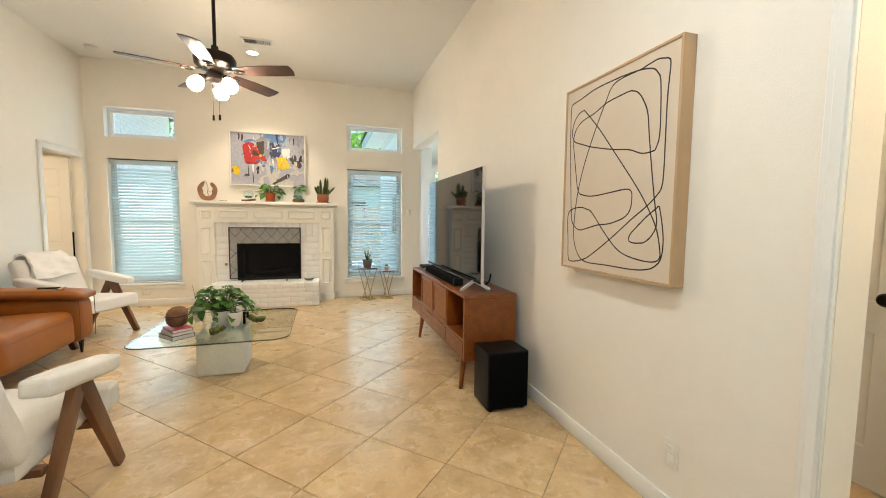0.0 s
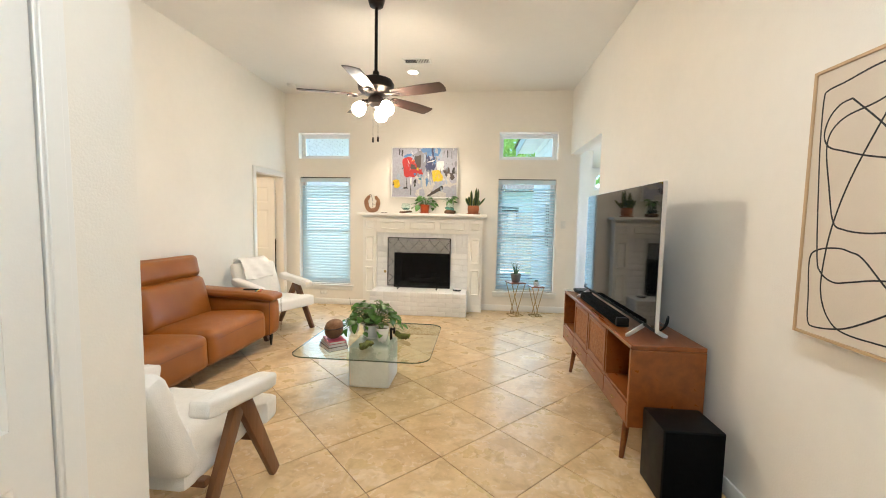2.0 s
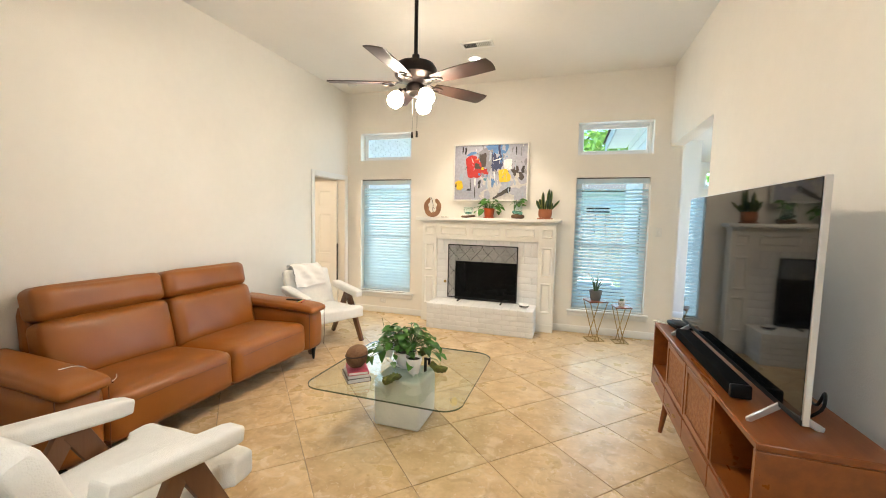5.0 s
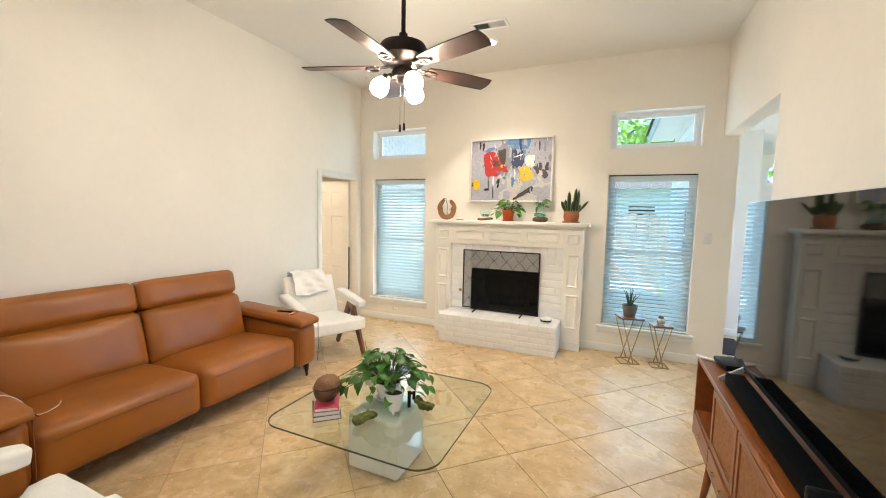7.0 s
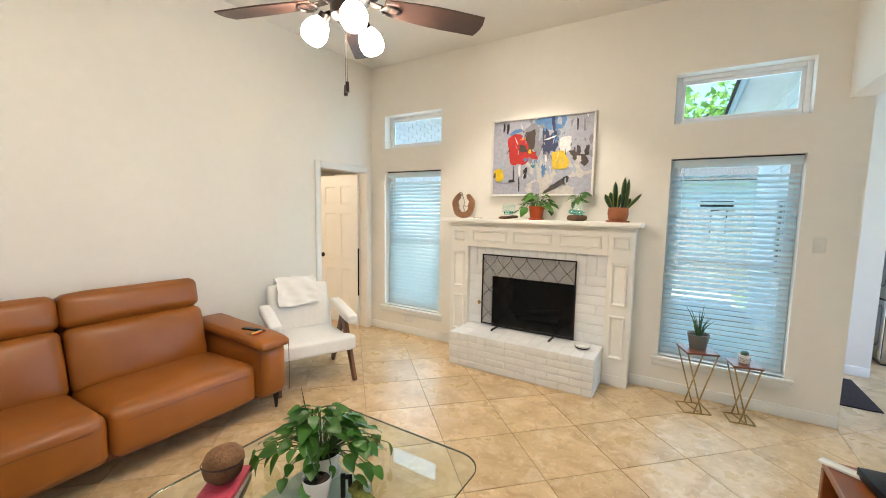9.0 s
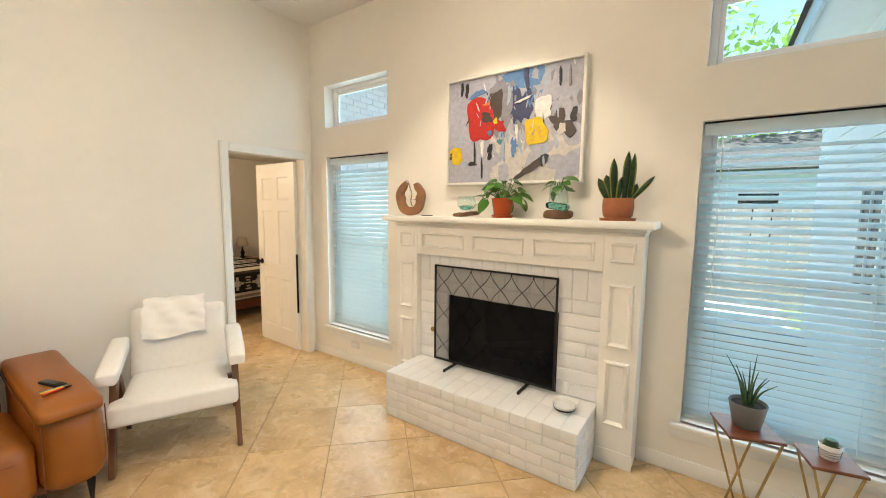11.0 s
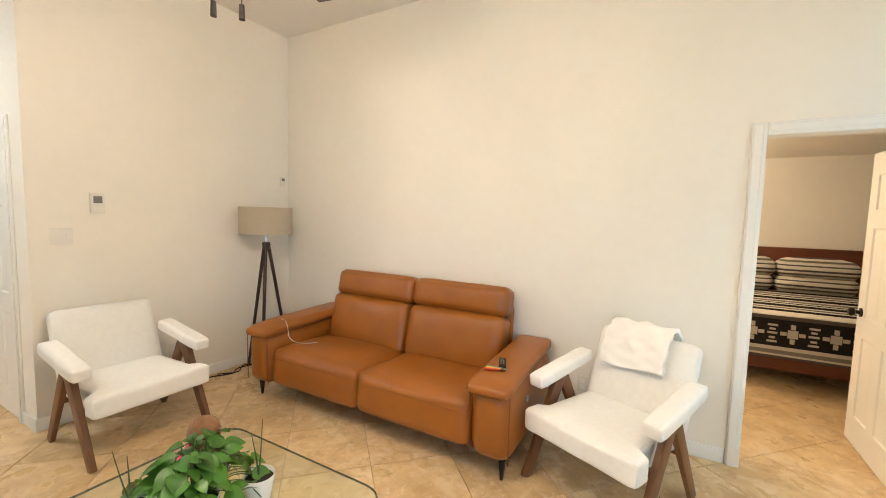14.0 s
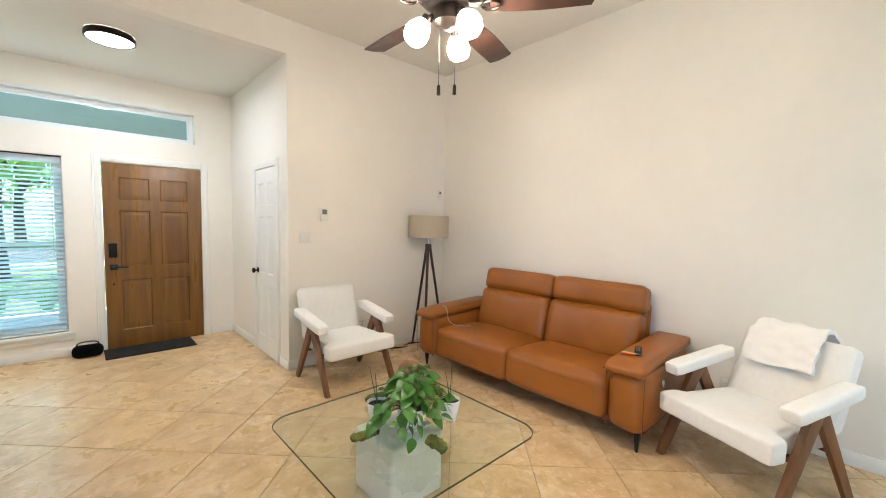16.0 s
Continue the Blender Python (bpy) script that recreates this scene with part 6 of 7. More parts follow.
part("twig", tube(B(), smooth_path([(-0.05, -0.01, 0.272), (-0.02, -0.01, 0.275), (-0.005, -0.01, 0.23), (0.008, 0, 0.17), (0.0, 0, 0.12), (0.012, 0, 0.075)], 6), 0.0045, 7), STEEL, hs, "twisted grey twig")
part("twig_branch", tube(B(), smooth_path([(0.004, 0, 0.14), (0.025, 0, 0.125), (0.04, 0, 0.13)], 4), 0.003, 6), STEEL, hs)
pe = tagged(part("incense_stick", rod(B(), (-1.345, 6.40, MZ + 0.004), (-1.245, 6.41, MZ + 0.004), 0.004), DARKWOOD), "short dark stick lying on the mantel", "stick")


def drift_base(t, w, d, h, seed):
    bm = B()
    cushion(bm, pose(0, 0, h / 2), w, d, h, h * 0.42, (0, 0, 0.004), 9, 0.022, seed)
    lo = min(v.co.z for v in bm.verts)
    for v in bm.verts:
        v.co.z = max(0, (v.co.z - lo) * h / (h + 0.012))
    part("driftwood_base", bm, DRIFT, t, "knotty driftwood base")


gb = thing("glass_bowl", pose(-0.966, 6.45, MZ), "small clear glass bowl on a driftwood base", "bowl")
drift_base(gb, 0.19, 0.10, 0.04, 3)
part("bowl", lathe(B(), [(0, 0.042), (0.04, 0.046), (0.066, 0.075), (0.07, 0.11), (0.056, 0.15), (0.052, 0.15), (0.066, 0.11), (0.062, 0.078), (0.03, 0.05), (0, 0.048)], 28), CLEARG, gb)
part("pebbles", lathe(B(), [(0, 0.050), (0.045, 0.056), (0.058, 0.075), (0.04, 0.082), (0, 0.085)], 18), SEAG, gb)
op = thing("orange_pothos", pose(-0.674, 6.45, MZ), "green pothos in a bright orange pot on the mantel", "plant")
top = round_pot(op, 0.058, 0.077, 0.125, ORANGE, saucer=0.078)
pothos(op, 32, 0.175, 0.115, 11, 0.07, top, -0.045, squash=0.62)
gv = thing("glass_vase", pose(-0.284, 6.45, MZ), "molten sea-glass vase on driftwood holding a green cutting", "vase")
drift_base(gv, 0.165, 0.11, 0.055, 8)
part("vase", lathe(B(), [(0, 0.07), (0.05, 0.075), (0.062, 0.10), (0.058, 0.16), (0.056, 0.235), (0.053, 0.235), (0.055, 0.16), (0.058, 0.105), (0.04, 0.085), (0, 0.082)], 28), CLEARG, gv)
bm = B()
cushion(bm, pose(0, 0, 0.080), 0.135, 0.105, 0.05, 0.025, (0, 0, 0), 9, 0.02, 4)
part("melted_glass", bm, SEAG, gv, "sea-green melted glass foot")
pothos(gv, 9, 0.075, 0.085, 21, 0.03, 0.17, 0.0, squash=0.6)
stp = thing("snake_plant", pose(0.072, 6.43, MZ), "variegated snake plant in an oval terracotta planter", "plant")
part("saucer", lathe(B(), [(0, 0), (0.096, 0), (0.100, 0.016), (0.092, 0.016), (0, 0.010)], 34, Matrix(), 0.62), TERRA, stp)
part("pot", lathe(B(), [(0, 0.017), (0.070, 0.017), (0.080, 0.028), (0.087, 0.075), (0.084, 0.125), (0.080, 0.13), (0.076, 0.125), (0.075, 0.115), (0, 0.115)], 34, Matrix(), 0.62), TERRA, stp)
part("soil", lathe(B(), [(0.075, 0.116), (0, 0.121)], 24, Matrix(), 0.62), SOIL, stp)


def sword(t, x, y, h, w, lean, turn, z0, bend=0.0):
    rows = 9
    for mat, k0, k1, name, off in ((SNAKE, -0.72, 0.72, "leaf", 0), (SNAKEY, 0, 0, "leaf_margin", 0)):
        bm = B()
        strips = [(-1, -0.72), (0.72, 1)] if name == "leaf_margin" else [(k0, k1)]
        for a, c in strips:
            vs = []
            for i in range(rows + 1):
                u = i / rows
                ww = w * 0.5 * (0.55 + 0.9 * u - 0.2 * u * u) * (1 - u ** 5) + 0.0004
                row = []
                for q in range(4):
                    s = a + (c - a) * q / 3
                    row.append(bm.verts.new((s * ww, 0.35 * w * (s * s) * (1 - u * 0.6) + bend * u * u, h * u)))
                vs.append(row)
            for p, q in zip(vs, vs[1:]):
                for i in range(3):
                    bm.faces.new((p[i], p[i + 1], q[i + 1], q[i]))
        bmesh.ops.solidify(bm, geom=list(bm.faces), thickness=0.002)
        bm.transform(pose(x, y, z0, 0, 0, turn) @ pose(0, 0, 0, 0, lean))
        leafp = part(name, bm, mat, t if name == "leaf" else leafp, angle=60)


for x, y, h, w, lean, turn in ((0.03, 0, 0.27, 0.042, 3, 10), (0.05, 0.01, 0.255, 0.04, 6, -20), (-0.02, 0, 0.235, 0.046, -4, 30), (-0.04, 0.01, 0.15, 0.05, -16, 10), (-0.06, -0.01, 0.14, 0.045, -30, -10),
                             (0.065, 0, 0.17, 0.028, 50, 5), (0.01, -0.02, 0.13, 0.045, 8, 60), (0.06, 0.01, 0.10, 0.04, 24, 20)):
    sword(stp, x, y, h * 1.04, w * 1.12, lean * 0.8, turn, 0.115)
tr = thing("trinket_bowl", pose(-0.14, 6.285, 0.3435) @ Matrix.Scale(1.28, 4), "small white bowl with black stripes on the hearth", "bowl")
part("bowl", lathe(B(), [(0, 0), (0.035, 0), (0.05, 0.018), (0.056, 0.036), (0.053, 0.036), (0.046, 0.018), (0, 0.008)], 28), CERAM, tr)
part("stripe", lathe(B(), [(0.0482, 0.014), (0.0515, 0.0195), (0.0535, 0.0255)], 28), BLACKP, tr, "black painted band")

pc = part("extension_lead", tube(B(), smooth_path([(-2.12, 1.70, 0.006), (-2.26, 1.80, 0.006), (-2.38, 1.70, 0.006), (-2.5, 1.76, 0.006), (-2.62, 1.69, 0.006), (-2.72, 1.685, 0.006)], 6), 0.005, 6), BLACKP)
tagged(pc, "black power cord lying on the tiles by the wall", "cord")

# ---- side tables ----
def side_table(m, w, h, label):
    t = thing("side_table", m, label, "table", "gold wire side tables")
    part("top", box(B(), -w / 2, w / 2, -w / 2, w / 2, h - 0.016, h, 0.003, 1), MATTOP, t, "dark reddish wood top")
    tc = [Vector((sx * (w / 2 - 0.012), sy * (w / 2 - 0.012), h - 0.0165)) for sx, sy in ((-1, -1), (1, -1), (1, 1), (-1, 1))]
    k = w * 0.58
    bc = [Vector((k * math.cos(radians(45 + 90 * i)), k * math.sin(radians(45 + 90 * i)), 0.006)) for i in range(4)]
    for i in range(4):
        j = (i + 1) % 4
        part("rail", bar(B(), bc[i], bc[j], 0.010, 0.010, 0.002), BRASS, t)
        mid = (tc[i] + tc[j]) / 2
    pairs = ((0, 3), (1, 2), (2, 1), (3, 0))
    for a, c in pairs:
        tgt = bc[{0: 2, 1: 3, 2: 0, 3: 1}[a]]
        tgt = tgt if a % 2 else tgt
        mate = bc[{0: 3, 1: 2, 2: 1, 3: 0}[a]]
        part("leg", bar(B(), tc[a], mate.lerp(tgt, 0.35), 0.010, 0.010, 0.002), BRASS, t)
        part("brace", bar(B(), mate.lerp(tgt, 0.35), bc[(a + 1) % 4].lerp(mate, 0.5), 0.008, 0.008, 0.002), BRASS, t)
    return t


side_table(pose(0.735, 6.37, 0, 0, 0, 20), 0.235, 0.505, "taller gold wire side table with wooden top by the window")
side_table(pose(1.04, 6.37, 0, 0, 0, 12), 0.195, 0.455, "shorter gold wire side table with wooden top by the window")
gp = thing("aloe_plant", pose(0.735, 6.38, 0.505), "spiky aloe in a grey ceramic pot on the side table", "plant")
t0 = round_pot(gp, 0.058, 0.08, 0.125, GREYPOT, 0.006)
rr = random.Random(4)
for k in range(11):
    a = 2 * math.pi * k / 11 + rr.uniform(-0.2, 0.2)
    ln, sp_ = rr.uniform(0.12, 0.24), rr.uniform(0.04, 0.12)
    part("spike_leaf", tube(B(), smooth_path([(0.015 * math.cos(a), 0.015 * math.sin(a), t0 - 0.02), (sp_ * 0.45 * math.cos(a), sp_ * 0.45 * math.sin(a), t0 + ln * 0.5), (sp_ * math.cos(a), sp_ * math.sin(a), t0 + ln)], 5), 0.0075, 6, ends=0.12), SNAKE, gp)
cp = thing("cactus_pot", pose(1.04, 6.38, 0.455), "tiny cactus in a patterned white pot on the side table", "plant")
t0 = round_pot(cp, 0.034, 0.042, 0.068, CERAM, 0.004)
part("cactus", lathe(B(), [(0, t0 - 0.015), (0.022, t0 - 0.012), (0.028, t0 + 0.004), (0.022, t0 + 0.02), (0, t0 + 0.026)], 14), SNAKE, cp)
for zz in (0.018, 0.03, 0.042):
    rad = 0.034 + 0.008 * zz / 0.068 + 0.0008
    part("glaze_band", tube(B(), [(rad * math.cos(2 * math.pi * i / 32), rad * math.sin(2 * math.pi * i / 32), zz + 0.003 * (-1) ** i) for i in range(32)], 0.0012, 4, True), BLACKP, cp)

# ---- kitchen beyond the opening ----
fg = thing("refrigerator", pose(2.80, 9.0, 0), "tall stainless steel refrigerator in the kitchen", "refrigerator")
part("body", box(B(), -0.33, 0.40, -0.37, 0.40, 0.02, 1.80, 0.01), STEEL, fg)
part("upper_door", box(B(), -0.36, -0.332, -0.37, 0.40, 0.72, 1.80, 0.01), STEEL, fg)
part("lower_door", box(B(), -0.36, -0.332, -0.37, 0.40, 0.06, 0.705, 0.01), STEEL, fg)
for z0, z1 in ((0.85, 1.6), (0.2, 0.65)):
    part("handle", tube(B(), [(-0.36, -0.30, z0), (-0.395, -0.30, z0 + 0.03), (-0.395, -0.30, z1 - 0.03), (-0.36, -0.30, z1)], 0.010, 8), STEEL, fg)
part("kick_plate", box(B(), -0.32, 0.39, -0.36, 0.39, 0.0, 0.0195), BLACKP, fg)
kr = part("kitchen_mat", box(B(), 1.70, 2.06, 7.14, 7.9, 0.0005, 0.012, 0.004), MATB)
tagged(kr, "dark brown mat on the kitchen floor", "mat")

# ---- bedroom beyond the door ----
bed = thing("bed", pose(-5.80, 6.68, 0), "wooden bed with a striped woven blanket and pillows", "bed")
part("headboard", box(B(), -1.06, -1.01, -0.80, 0.80, 0.05, 1.24, 0.012), BEDWOOD, bed, "reddish brown headboard")
part("footboard", box(B(), 0.97, 1.01, -0.78, 0.78, 0.14, 0.33, 0.008), BEDWOOD, bed)
for s in (-1, 1):
    part("side_rail", box(B(), -1.0, 0.965, min(s * 0.75, s * 0.78), max(s * 0.75, s * 0.78), 0.14, 0.32, 0.006), BEDWOOD, bed)
    part("leg", box(B(), 0.95, 1.0, min(s * 0.72, s * 0.77), max(s * 0.72, s * 0.77), 0.0, 0.1395, 0.004), BEDWOOD, bed)
    part("leg", box(B(), -1.05, -1.0, min(s * 0.72, s * 0.77), max(s * 0.72, s * 0.77), 0.0, 0.0495, 0.004), BEDWOOD, bed)
part("mattress", cushion(B(), pose(-0.02, 0, 0.50), 1.94, 1.48, 0.26, 0.06, (0, 0, 0.01), 10), CARPETW, bed)
bl = part("blanket", cushion(B(), pose(0.14, 0, 0.475), 1.84, 1.60, 0.45, 0.05, (0, 0, 0.0), 12, 0.0, 5), RUGX, bed, "black, cream and brown striped blanket")
# woven stripes across the blanket's top
for x, w, m in ((0.88, 0.10, CLOTHB), (0.72, 0.05, DARKWOOD), (0.56, 0.12, CLOTHB), (0.40, 0.03, CLOTHB), (0.26, 0.08, DARKWOOD), (0.06, 0.14, CLOTHB), (-0.14, 0.04, CLOTHB), (-0.32, 0.10, DARKWOOD), (-0.52, 0.12, CLOTHB)):
    part("stripe", box(B(), x - w / 2, x + w / 2, -0.755, 0.755, 0.696, 0.704, 0.002, 1), m, bl)
# woven star motifs on the blanket's foot
for k in range(-4, 5):
    y = k * 0.15
    bm = B()
    for dy, dz, w, h in ((0, 0, 0.05, 0.05), (0.0, 0.045, 0.022, 0.03), (0, -0.045, 0.022, 0.03), (0.045, 0, 0.03, 0.022), (-0.045, 0, 0.03, 0.022)) if k % 2 == 0 else ((0, 0.05, 0.05, 0.012), (0, 0.025, 0.03, 0.012), (0, 0, 0.05, 0.012), (0, -0.03, 0.03, 0.012), (0, -0.055, 0.05, 0.012)):
        box(bm, 1.050, 1.070, y + 1.5 * (dy - w / 2), y + 1.5 * (dy + w / 2), 0.51 + 1.5 * (dz - h / 2), 0.51 + 1.5 * (dz + h / 2))
    part("motif", bm, CARPETW, bl)
for k, (y, zz) in enumerate(((-0.52, 0.80), (0.28, 0.80), (-0.50, 0.99), (0.29, 0.99))):
    plw = cushion(B(), pose(0, 0, 0), 0.34, 0.79, 0.20, 0.09, (0.02, 0, 0.05), 9, 0.012, k)
    pl_ = tagged(part("pillow", plw, PILLX), "plump striped pillow piled against the headboard", "pillow", "pillows on the bed")
    pl_.matrix_basis = pose(-6.55, 6.68 + y, zz + 0.0)
ns = thing("nightstand", pose(-6.62, 7.75, 0), "small dark wooden nightstand beside the bed", "nightstand")
part("top", box(B(), -0.22, 0.22, -0.22, 0.22, 0.58, 0.61, 0.004, 1), BEDWOOD, ns)
part("drawer", box(B(), -0.20, 0.20, -0.20, 0.20, 0.40, 0.579, 0.004, 1), BEDWOOD, ns)
for sx in (-1, 1):
    for sy in (-1, 1):
        part("leg", rod(B(), (sx * 0.18, sy * 0.18, 0.40), (sx * 0.19, sy * 0.19, 0), 0.02, 0.014), BEDWOOD, ns)
tl = thing("table_lamp", pose(-6.60, 7.75, 0.61), "small bedside lamp with a dark base", "lamp")
part("base", lathe(B(), [(0, 0), (0.06, 0), (0.065, 0.015), (0.025, 0.05), (0.04, 0.10), (0.015, 0.16), (0.012, 0.24), (0, 0.24)], 20), BRONZE, tl)
part("shade", lathe(B(), [(0.11, 0.22), (0.07, 0.38), (0.067, 0.38), (0.107, 0.22), (0.11, 0.22)], 24), LINEN, tl)

# ---- outdoors ----
# Overhang added to keep the sun off the brick behind the left transom.
slab("bedroom_shade_eaves", XW + 0.002, XW + 0.62, 6.79, 9.75, 3.305, 3.42, SIDETRIM, "pale eaves slab added to shade the bedroom wing", "eaves")
tagged(part("ground", box(B(), -90, 90, -90, 90, -0.34, -0.16), GROUND), "grassy ground around the house", "ground", kind="structure")
slab("pavement", -2.9, 1.5, 6.79, 12.6, -0.158, -0.10, CONCRETE, "pale concrete patio behind the house", "patio")
slab("porch_floor", -3.2, 5.0, -3.2, -0.43, -0.158, -0.02, CONCRETE, "pale concrete front porch", "porch")
slab("road", -90, 90, -22, -15, -0.1595, -0.145, ASPHALT, "grey asphalt street beyond the lawn", "road")
slab("sidewalk", -90, 90, -13.5, -12.3, -0.1595, -0.13, CONCRETE, "pale concrete sidewalk", "pavement")
slab("porch_ceiling", -3.2, 5.0, -3.0, -0.43, 2.86, 2.96, PORCH, "teal painted porch ceiling", "ceiling")
slab("porch_beam", -3.2, 5.0, -3.2, -3.0, 2.45, 2.96, PORCH, "teal painted porch beam", "beam")
pcl = thing("porch_column", pose(-1.05, -2.9, -0.02), "tan brick porch column", "column")
cc = part("core", box(B(), -0.19, 0.19, -0.09, 0.09, 0, 2.465), GROUT, pcl)
TANB = material("tan_brick", (0.34, 0.29, 0.24), 0.85, dark=0.8, scale=14, bump=0.5, bump_scale=80, by_object=0.15)
bmk = box(B(), -0.098, 0.098, -0.012, 0.012, -0.029, 0.029)
mk = bpy.data.meshes.new("brick")
bmk.to_mesh(mk), bmk.free(), mk.materials.append(TANB)
for i in range(36):
    for k in range(2):
        piece("brick", mk, cc, pose(-0.1 + 0.2 * k + (0.03 if i % 2 else -0.03) * 0.3, 0.098, 0.035 + i * 0.068))
slab("roof_south", -3.6, 5.2, -3.6, 6.9, 3.6, 3.72, ROOFM, "dark shingle roof above the porch", "roof")

# kitchen wing: lap siding, fascia and roof
sd_w = thing("kitchen_wing", pose(XE, 6.78, 0), "pale blue lap-sided kitchen wing of the house", "house")
lap = B()
vs = [(0, 0, 0), (0, 0, 0.17), (-0.018, 0, 0), (-0.004, 0, 0.17)]
f0 = [lap.verts.new((x - 0.001, 0, z)) for x, y, z in vs]
f1 = [lap.verts.new((x - 0.001, 3.8, z)) for x, y, z in vs]
for a, c in ((0, 1), (1, 3), (3, 2), (2, 0)):
    lap.faces.new((f0[a], f0[c], f1[c], f1[a]))
lap.faces.new((f0[0], f0[2], f0[3], f0[1])), lap.faces.new((f1[0], f1[1], f1[3], f1[2]))
first = part("siding_board", lap, SIDETRIM, sd_w)
first.matrix_local = pose(0, 0, -0.05)
for i in range(1, 19):
    piece("siding_board", first.data, sd_w, pose(0, 0, -0.05 + 0.17 * i))
part("corner_board", box(B(), -0.03, 0.0, 0.0, 0.1, -0.05, 3.15, 0.003, 1), TRIM, sd_w)
part("soffit", box(B(), -0.42, 0.0, 0.02, 4.2, 3.16, 3.18), SIDETRIM, sd_w)
part("fascia", box(B(), -0.45, -0.42, 0.02, 4.2, 3.10, 3.30, 0.003, 1), SIDING, sd_w, "blue-grey fascia board")
rf = B()
q = [rf.verts.new(p) for p in ((-0.5, 0.0, 3.28), (1.7, 0.0, 4.3), (1.7, 4.3, 4.3), (-0.5, 4.3, 3.28))]
rf.faces.new(q)
bmesh.ops.solidify(rf, geom=list(rf.faces), thickness=0.06)
part("roof", rf, ROOFM, sd_w)
wd = thing("patio_door_window", pose(XE - 0.02, 8.2, 0.9), "small dark lattice window in the patio wall", "window", kind="structure")
b = B()
for a, c, e, f in ((-0.3, -0.25, 0, 0.9), (0.25, 0.3, 0, 0.9), (-0.25, 0.25, 0, 0.05), (-0.25, 0.25, 0.85, 0.9), (-0.012, 0.012, 0.05, 0.85), (-0.25, -0.012, 0.43, 0.46), (0.012, 0.25, 0.43, 0.46)):
    box(b, -0.03, -0.002, a, c, e, f, 0.002, 1)
part("window_frame", b, TRIM, wd)
part("pane", box(B(), -0.016, -0.012, -0.25, 0.25, 0.05, 0.85), SCREEN, wd)
slab("roof_bedroom", -7.4, -2.96, 6.78, 10.0, 3.3, 3.4, ROOFM, "dark roof of the bedroom wing", "roof")

# back fence
fn = thing("back_fence", pose(0, 13.2, -0.16), "weathered brown wooden fence behind the patio", "fence")
b = box(B(), -0.068, 0.068, -0.01, 0.01, 0, 1.85)
fm = bpy.data.meshes.new("board")
b.to_mesh(fm), b.free(), fm.materials.append(FENCE)
for i in range(-50, 51):
    piece("board", fm, fn, pose(i * 0.14, 0, 0.02 * math.sin(i * 2.1), 0, 0.3 * math.sin(i * 3.3)))
for z in (0.4, 1.4):
    part("rail", box(B(), -7, 7, 0.011, 0.05, z, z + 0.09), FENCE, fn)


def tree(x, y, height, crown, seed, label, leaf=0.16, count=2600, low=0.45):
    """A tapered trunk with forking limbs and a crown of many small leaves in uneven clumps."""
    r = random.Random(seed)
    t = thing("tree", pose(x, y, -0.16), label, "tree", "garden trees")
    bm = B()
    tube(bm, smooth_path([(0, 0, 0), (0.05, 0.02, height * 0.2), (-0.04, 0.06, height * 0.45), (0.05, 0, height * 0.75)], 5), height * 0.03, 10, ends=0.35)
    hubs = []
    for k in range(9):
        a = 2 * math.pi * k * 0.618
        z0 = height * r.uniform(0.3, 0.62)
        e = Vector((math.cos(a) * crown * r.uniform(0.5, 0.9), math.sin(a) * crown * r.uniform(0.5, 0.9), height * r.uniform(low + 0.08, 0.95)))
        tube(bm, smooth_path([(0, 0, z0), (e.x * 0.45, e.y * 0.45, z0 + (e.z - z0) * 0.6), e], 5), height * 0.013, 7, ends=0.25)
        hubs += [e, e * 0.7 + Vector((0, 0, e.z * 0.3))]
    part("trunk", bm, BARK, t)
    clumps = [h + Vector([r.gauss(0, crown * 0.3) for _ in range(3)]) for h in hubs for _ in range(4)]
    vs, fs = [], []
    for i in range(count):
        c = r.choice(clumps)
        p = c + Vector([r.gauss(0, crown * 0.13) for _ in range(3)])
        if p.z < height * low * 0.7:
            continue
        u = Vector([r.gauss(0, 1) for _ in range(3)]).normalized()
        v = u.cross(Vector([r.gauss(0, 1) for _ in range(3)])).normalized()
        s = leaf * r.uniform(0.6, 1.3)
        k = len(vs)
        vs += [p - u * s, p + v * s * 0.45, p + u * s, p - v * s * 0.45]
        fs.append((k, k + 1, k + 2, k + 3))
    me = bpy.data.meshes.new("crown")
    me.from_pydata([tuple(v) for v in vs], [], fs)
    me.materials.append(FOLI)
    ob = new("crown", me)
    ob.parent = t
    tagged(ob, "uneven crown of small green leaves", "", kind="stuff")
    return t


tree(-1.5, 21.5, 9.5, 3.4, 1, "leafy green tree behind the neighbouring house", 0.17, 4200, 0.42)
tree(4.8, 21.0, 10.0, 3.4, 2, "tall leafy green tree behind the kitchen", 0.17, 3800, 0.3)
tree(-8.0, 21.0, 9.0, 3.2, 3, "leafy green tree beyond the bedroom wing", 0.18, 2400)
nb = thing("neighbour_house", pose(-1.6, 16.4, -0.16), "pale-sided neighbouring house behind the back fence", "house")
nw = part("wall", box(B(), -6, 6, 0, 6, 0, 2.75), SIDETRIM, nb)
for i in range(14):
    part("siding_board", xbox(B(), pose(0, -0.012, 0.14 + i * 0.19, 5), 12, 0.018, 0.19, 0.003, 1), SIDETRIM, nw)
b = B()
rv = [b.verts.new(v) for v in ((-6.3, -0.5, 2.72), (6.3, -0.5, 2.72), (6.3, 3, 4.0), (-6.3, 3, 4.0), (-6.3, 6.5, 2.72), (6.3, 6.5, 2.72))]
for q in ((0, 1, 2, 3), (3, 2, 5, 4), (0, 3, 4), (1, 5, 2), (0, 4, 5, 1)):
    b.faces.new([rv[k] for k in q])
part("roof", b, ROOFM, nb, "grey shingled gable roof")
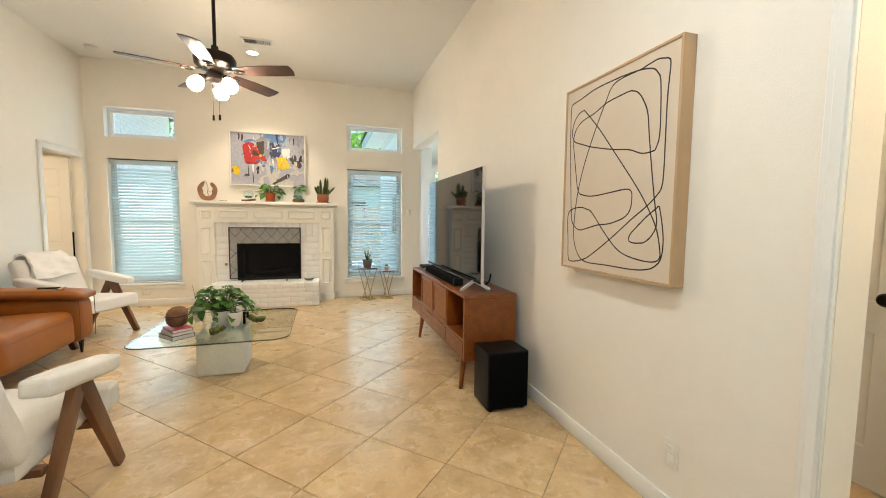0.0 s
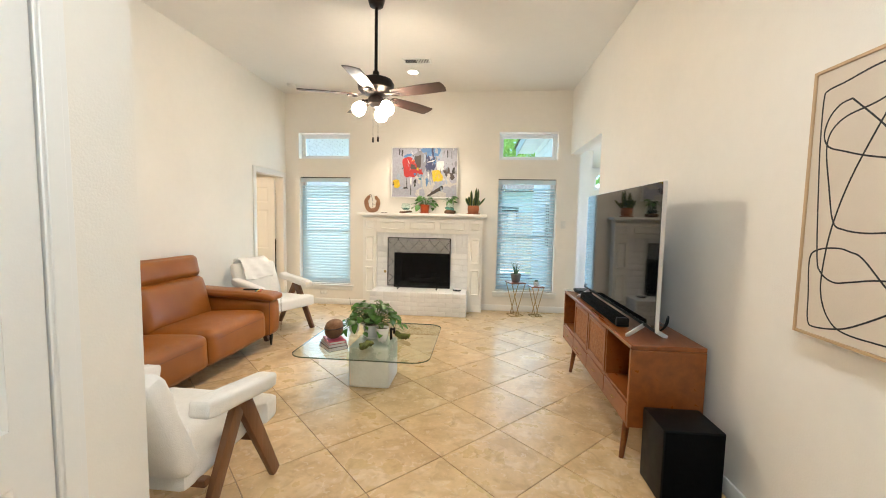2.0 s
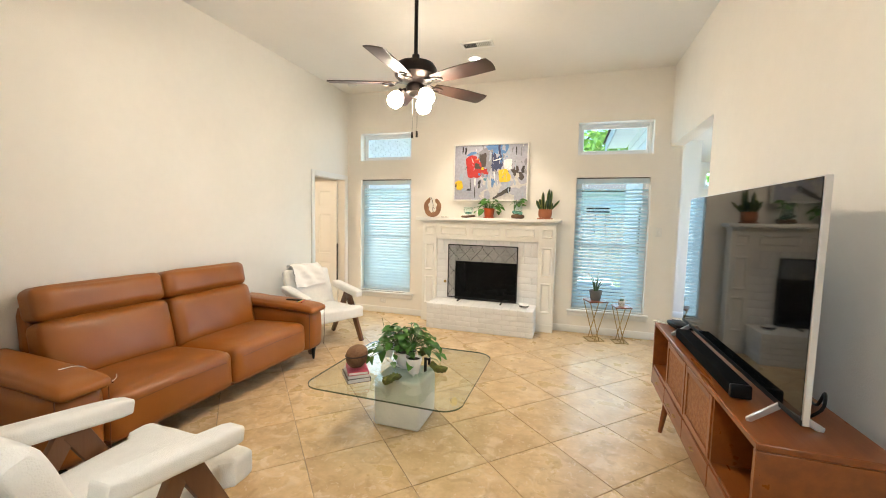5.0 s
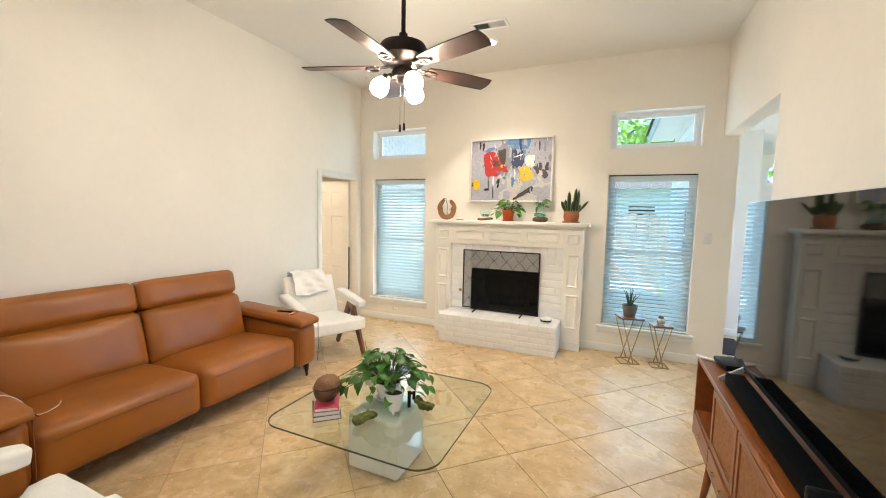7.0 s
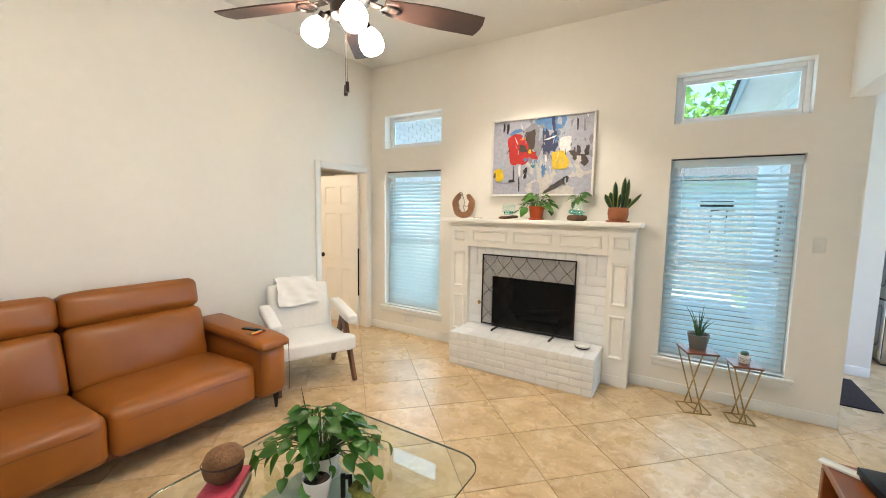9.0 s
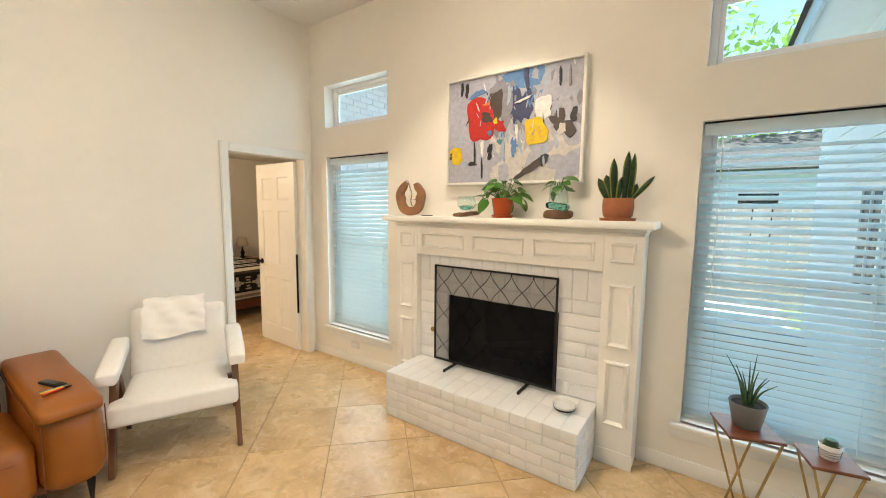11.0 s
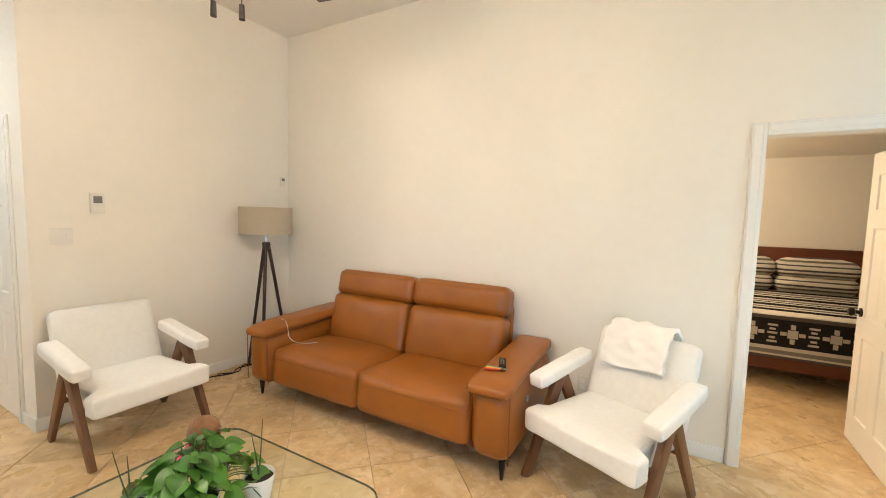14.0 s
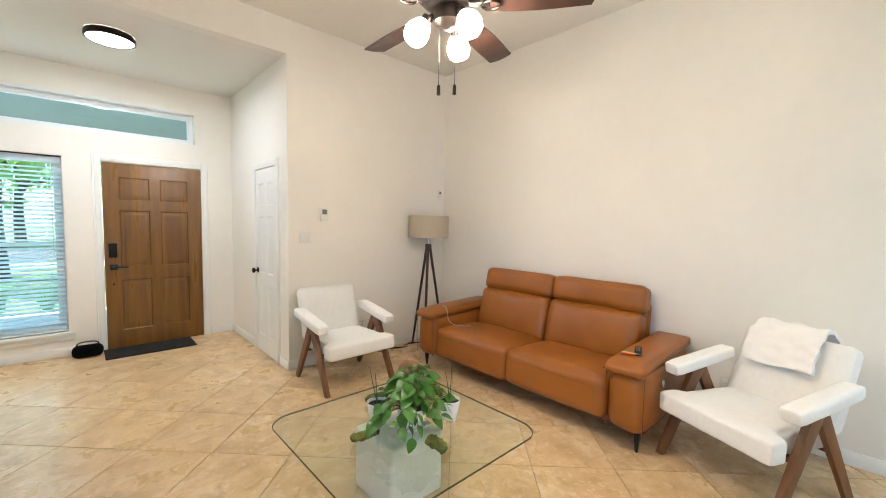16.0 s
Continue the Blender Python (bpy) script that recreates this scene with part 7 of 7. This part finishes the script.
for x in (-2.6, 0.4, 2.9):
    wn_ = part("window", box(B(), x - 0.45, x + 0.45, -0.06, -0.022, 1.0, 2.2, 0.01, 1), VINYL, nb)
    for zz in (1.05, 1.62):
        part("pane", box(B(), x - 0.39, x + 0.39, -0.066, -0.061, zz, zz + 0.53), SCREEN, wn_)
slab("mulch_strip", -2.9, 1.5, 12.6, 13.9, -0.1585, -0.12, FENCE, "grey gravel strip before the back fence", "gravel")
pool = thing("plastic_basin", pose(0.97, 10.28, -0.10), "shallow pale blue plastic basin on the patio", "basin")
part("basin", lathe(B(), [(0, 0), (0.42, 0), (0.48, 0.14), (0.52, 0.15), (0.52, 0.162), (0.47, 0.16), (0.41, 0.02), (0, 0.02)], 36, Matrix(), 0.75), ENAMEL["pale"], pool)
tree(2.1, -9.5, 7.5, 3.0, 4, "shade tree with a thick trunk on the front lawn", 0.17, 3600, 0.4)
tree(-4.0, -26, 9.0, 4.5, 5, "leafy street tree across the road", 0.3, 2600, 0.2)
tree(3.0, -27, 9.0, 4.5, 6, "leafy street tree across the road", 0.3, 2600, 0.2)
tree(10.0, -26, 9.0, 4.5, 7, "leafy street tree across the road", 0.3, 2600, 0.2)
tree(16.0, -24, 9.0, 4.5, 8, "leafy street tree across the road", 0.3, 2600, 0.2)
for k, (x, y) in enumerate(((1.0, -3.9), (1.6, -4.1), (2.3, -3.9), (0.4, -4.0), (3.0, -4.2))):
    sh = thing("agave_shrub", pose(x, y, -0.16), "low spiky grey-green shrub by the porch", "shrub", "shrubs by the porch")
    bm = B()
    r = random.Random(k)
    for i in range(34):
        a = r.uniform(0, 6.28)
        ln, o = r.uniform(0.3, 0.6), r.uniform(0.1, 0.38)
        tube(bm, [(0, 0, 0.0), (o * 0.5 * math.cos(a), o * 0.5 * math.sin(a), ln * 0.6), (o * math.cos(a), o * math.sin(a), ln)], 0.016, 4, ends=0.1)
    part("leaves", bm, FOLI, sh)

# ---- floor tiles ----
fl = slab("floor", -7.0, 4.7, -0.42, 10.6, -0.05, -0.006, GROUT, "diagonal travertine tile floor with grey-brown joints", "floor")


def clip_poly(poly, x0, x1, y0, y1):
    for ax, lim, s in ((0, x0, 1), (0, x1, -1), (1, y0, 1), (1, y1, -1)):
        out = []
        for i, p in enumerate(poly):
            q = poly[(i + 1) % len(poly)]
            dp, dq = s * (p[ax] - lim), s * (q[ax] - lim)
            if dp >= 0:
                out.append(p)
            if (dp >= 0) != (dq >= 0):
                k = dp / (dp - dq)
                out.append((p[0] + k * (q[0] - p[0]), p[1] + k * (q[1] - p[1])))
        poly = out
        if len(poly) < 3:
            return []
    return poly


TD = 0.3575                       # half of a tile's diagonal
TX, TY = 0.340, 2.348             # one joint crossing


def tile_mesh(poly, gap=0.0022):
    cx, cy = sum(p[0] for p in poly) / len(poly), sum(p[1] for p in poly) / len(poly)
    bm = B()

    def ring(inset, z):
        out = []
        for x, y in poly:
            d = math.hypot(x - cx, y - cy)
            out.append(bm.verts.new((cx + (x - cx) * (1 - inset / d), cy + (y - cy) * (1 - inset / d), z)))
        return out
    rings = [ring(gap * 1.4, -0.006), ring(gap * 1.4, -0.0015), ring(gap * 1.4 + 0.002, 0.0)]
    for a, b in zip(rings, rings[1:]):
        for i in range(len(poly)):
            j = (i + 1) % len(poly)
            bm.faces.new((a[i], a[j], b[j], b[i]))
    bm.faces.new(rings[-1])
    me = bpy.data.meshes.new("tile")
    bm.to_mesh(me)
    bm.free()
    me.materials.append(TILE)
    return me


full = tile_mesh([(TD, 0), (0, TD), (-TD, 0), (0, -TD)])
REGIONS = [(-3.1, 1.655, -0.42, 6.7), (1.655, 4.6, 4.3, 10.5), (-6.95, -3.1, 3.45, 9.65), (1.655, 2.7, -0.42, 2.3)]
made_tiles, rest = 0, []
for rx0, rx1, ry0, ry1 in REGIONS:
    for i in range(-24, 24):
        for j in range(-24, 34):
            if (i + j) % 2 == 0:
                continue
            cx, cy = TX + i * TD, TY + j * TD
            if not (rx0 - TD < cx < rx1 + TD and ry0 - TD < cy < ry1 + TD):
                continue
            poly = [(cx + TD, cy), (cx, cy + TD), (cx - TD, cy), (cx, cy - TD)]
            cut = clip_poly(poly, rx0, rx1, ry0, ry1)
            if len(cut) < 3:
                continue
            near = -3.2 < cx < 2.4 and cy < 8.4
            whole = len(cut) == 4 and all(abs(a[0] - b[0]) + abs(a[1] - b[1]) < 1e-6 for a, b in zip(sorted(cut), sorted(poly)))
            if near and made_tiles < 300:
                me = full if whole else tile_mesh([(x - cx, y - cy) for x, y in cut])
                piece("tile", me, fl, pose(cx, cy, 0))
                made_tiles += 1
            else:
                rest.append(cut)
bm = B()
for poly in rest:
    me = tile_mesh(poly)
    bm.from_mesh(me)
    bpy.data.meshes.remove(me)
tagged(part("far_tiles", bm, TILE, fl), "travertine tiles of the rooms beyond", "", kind="stuff")


# ---- painted brick on the bedroom wing ----
bw = bpy.data.objects["wall_bedroom_east"]
bm = B()
box(bm, -0.006, 0.006, -0.097, 0.097, -0.029, 0.029)
bmesh.ops.bevel(bm, geom=list(bm.edges), offset=0.003, segments=1, affect="EDGES")
wing_brick = bpy.data.meshes.new("brick")
bm.to_mesh(wing_brick)
wing_brick.materials.append(BRICKW)
low_rows = B()
for i in range(48):
    z = 0.035 + i * 0.068
    for k in range(14):
        y = 6.89 + k * 0.205 + (0.1 if i % 2 else 0.0)
        if y > 9.55:
            continue
        if z > 1.9:
            piece("brick", wing_brick, bw, pose(XW + 0.004, y, z))
        else:
            t = bm.copy()
            join(low_rows, t, pose(XW + 0.004, y, z))
bm.free()
tagged(part("lower_bricks", low_rows, BRICKW, bw), "white painted lower brick courses", "", kind="stuff")
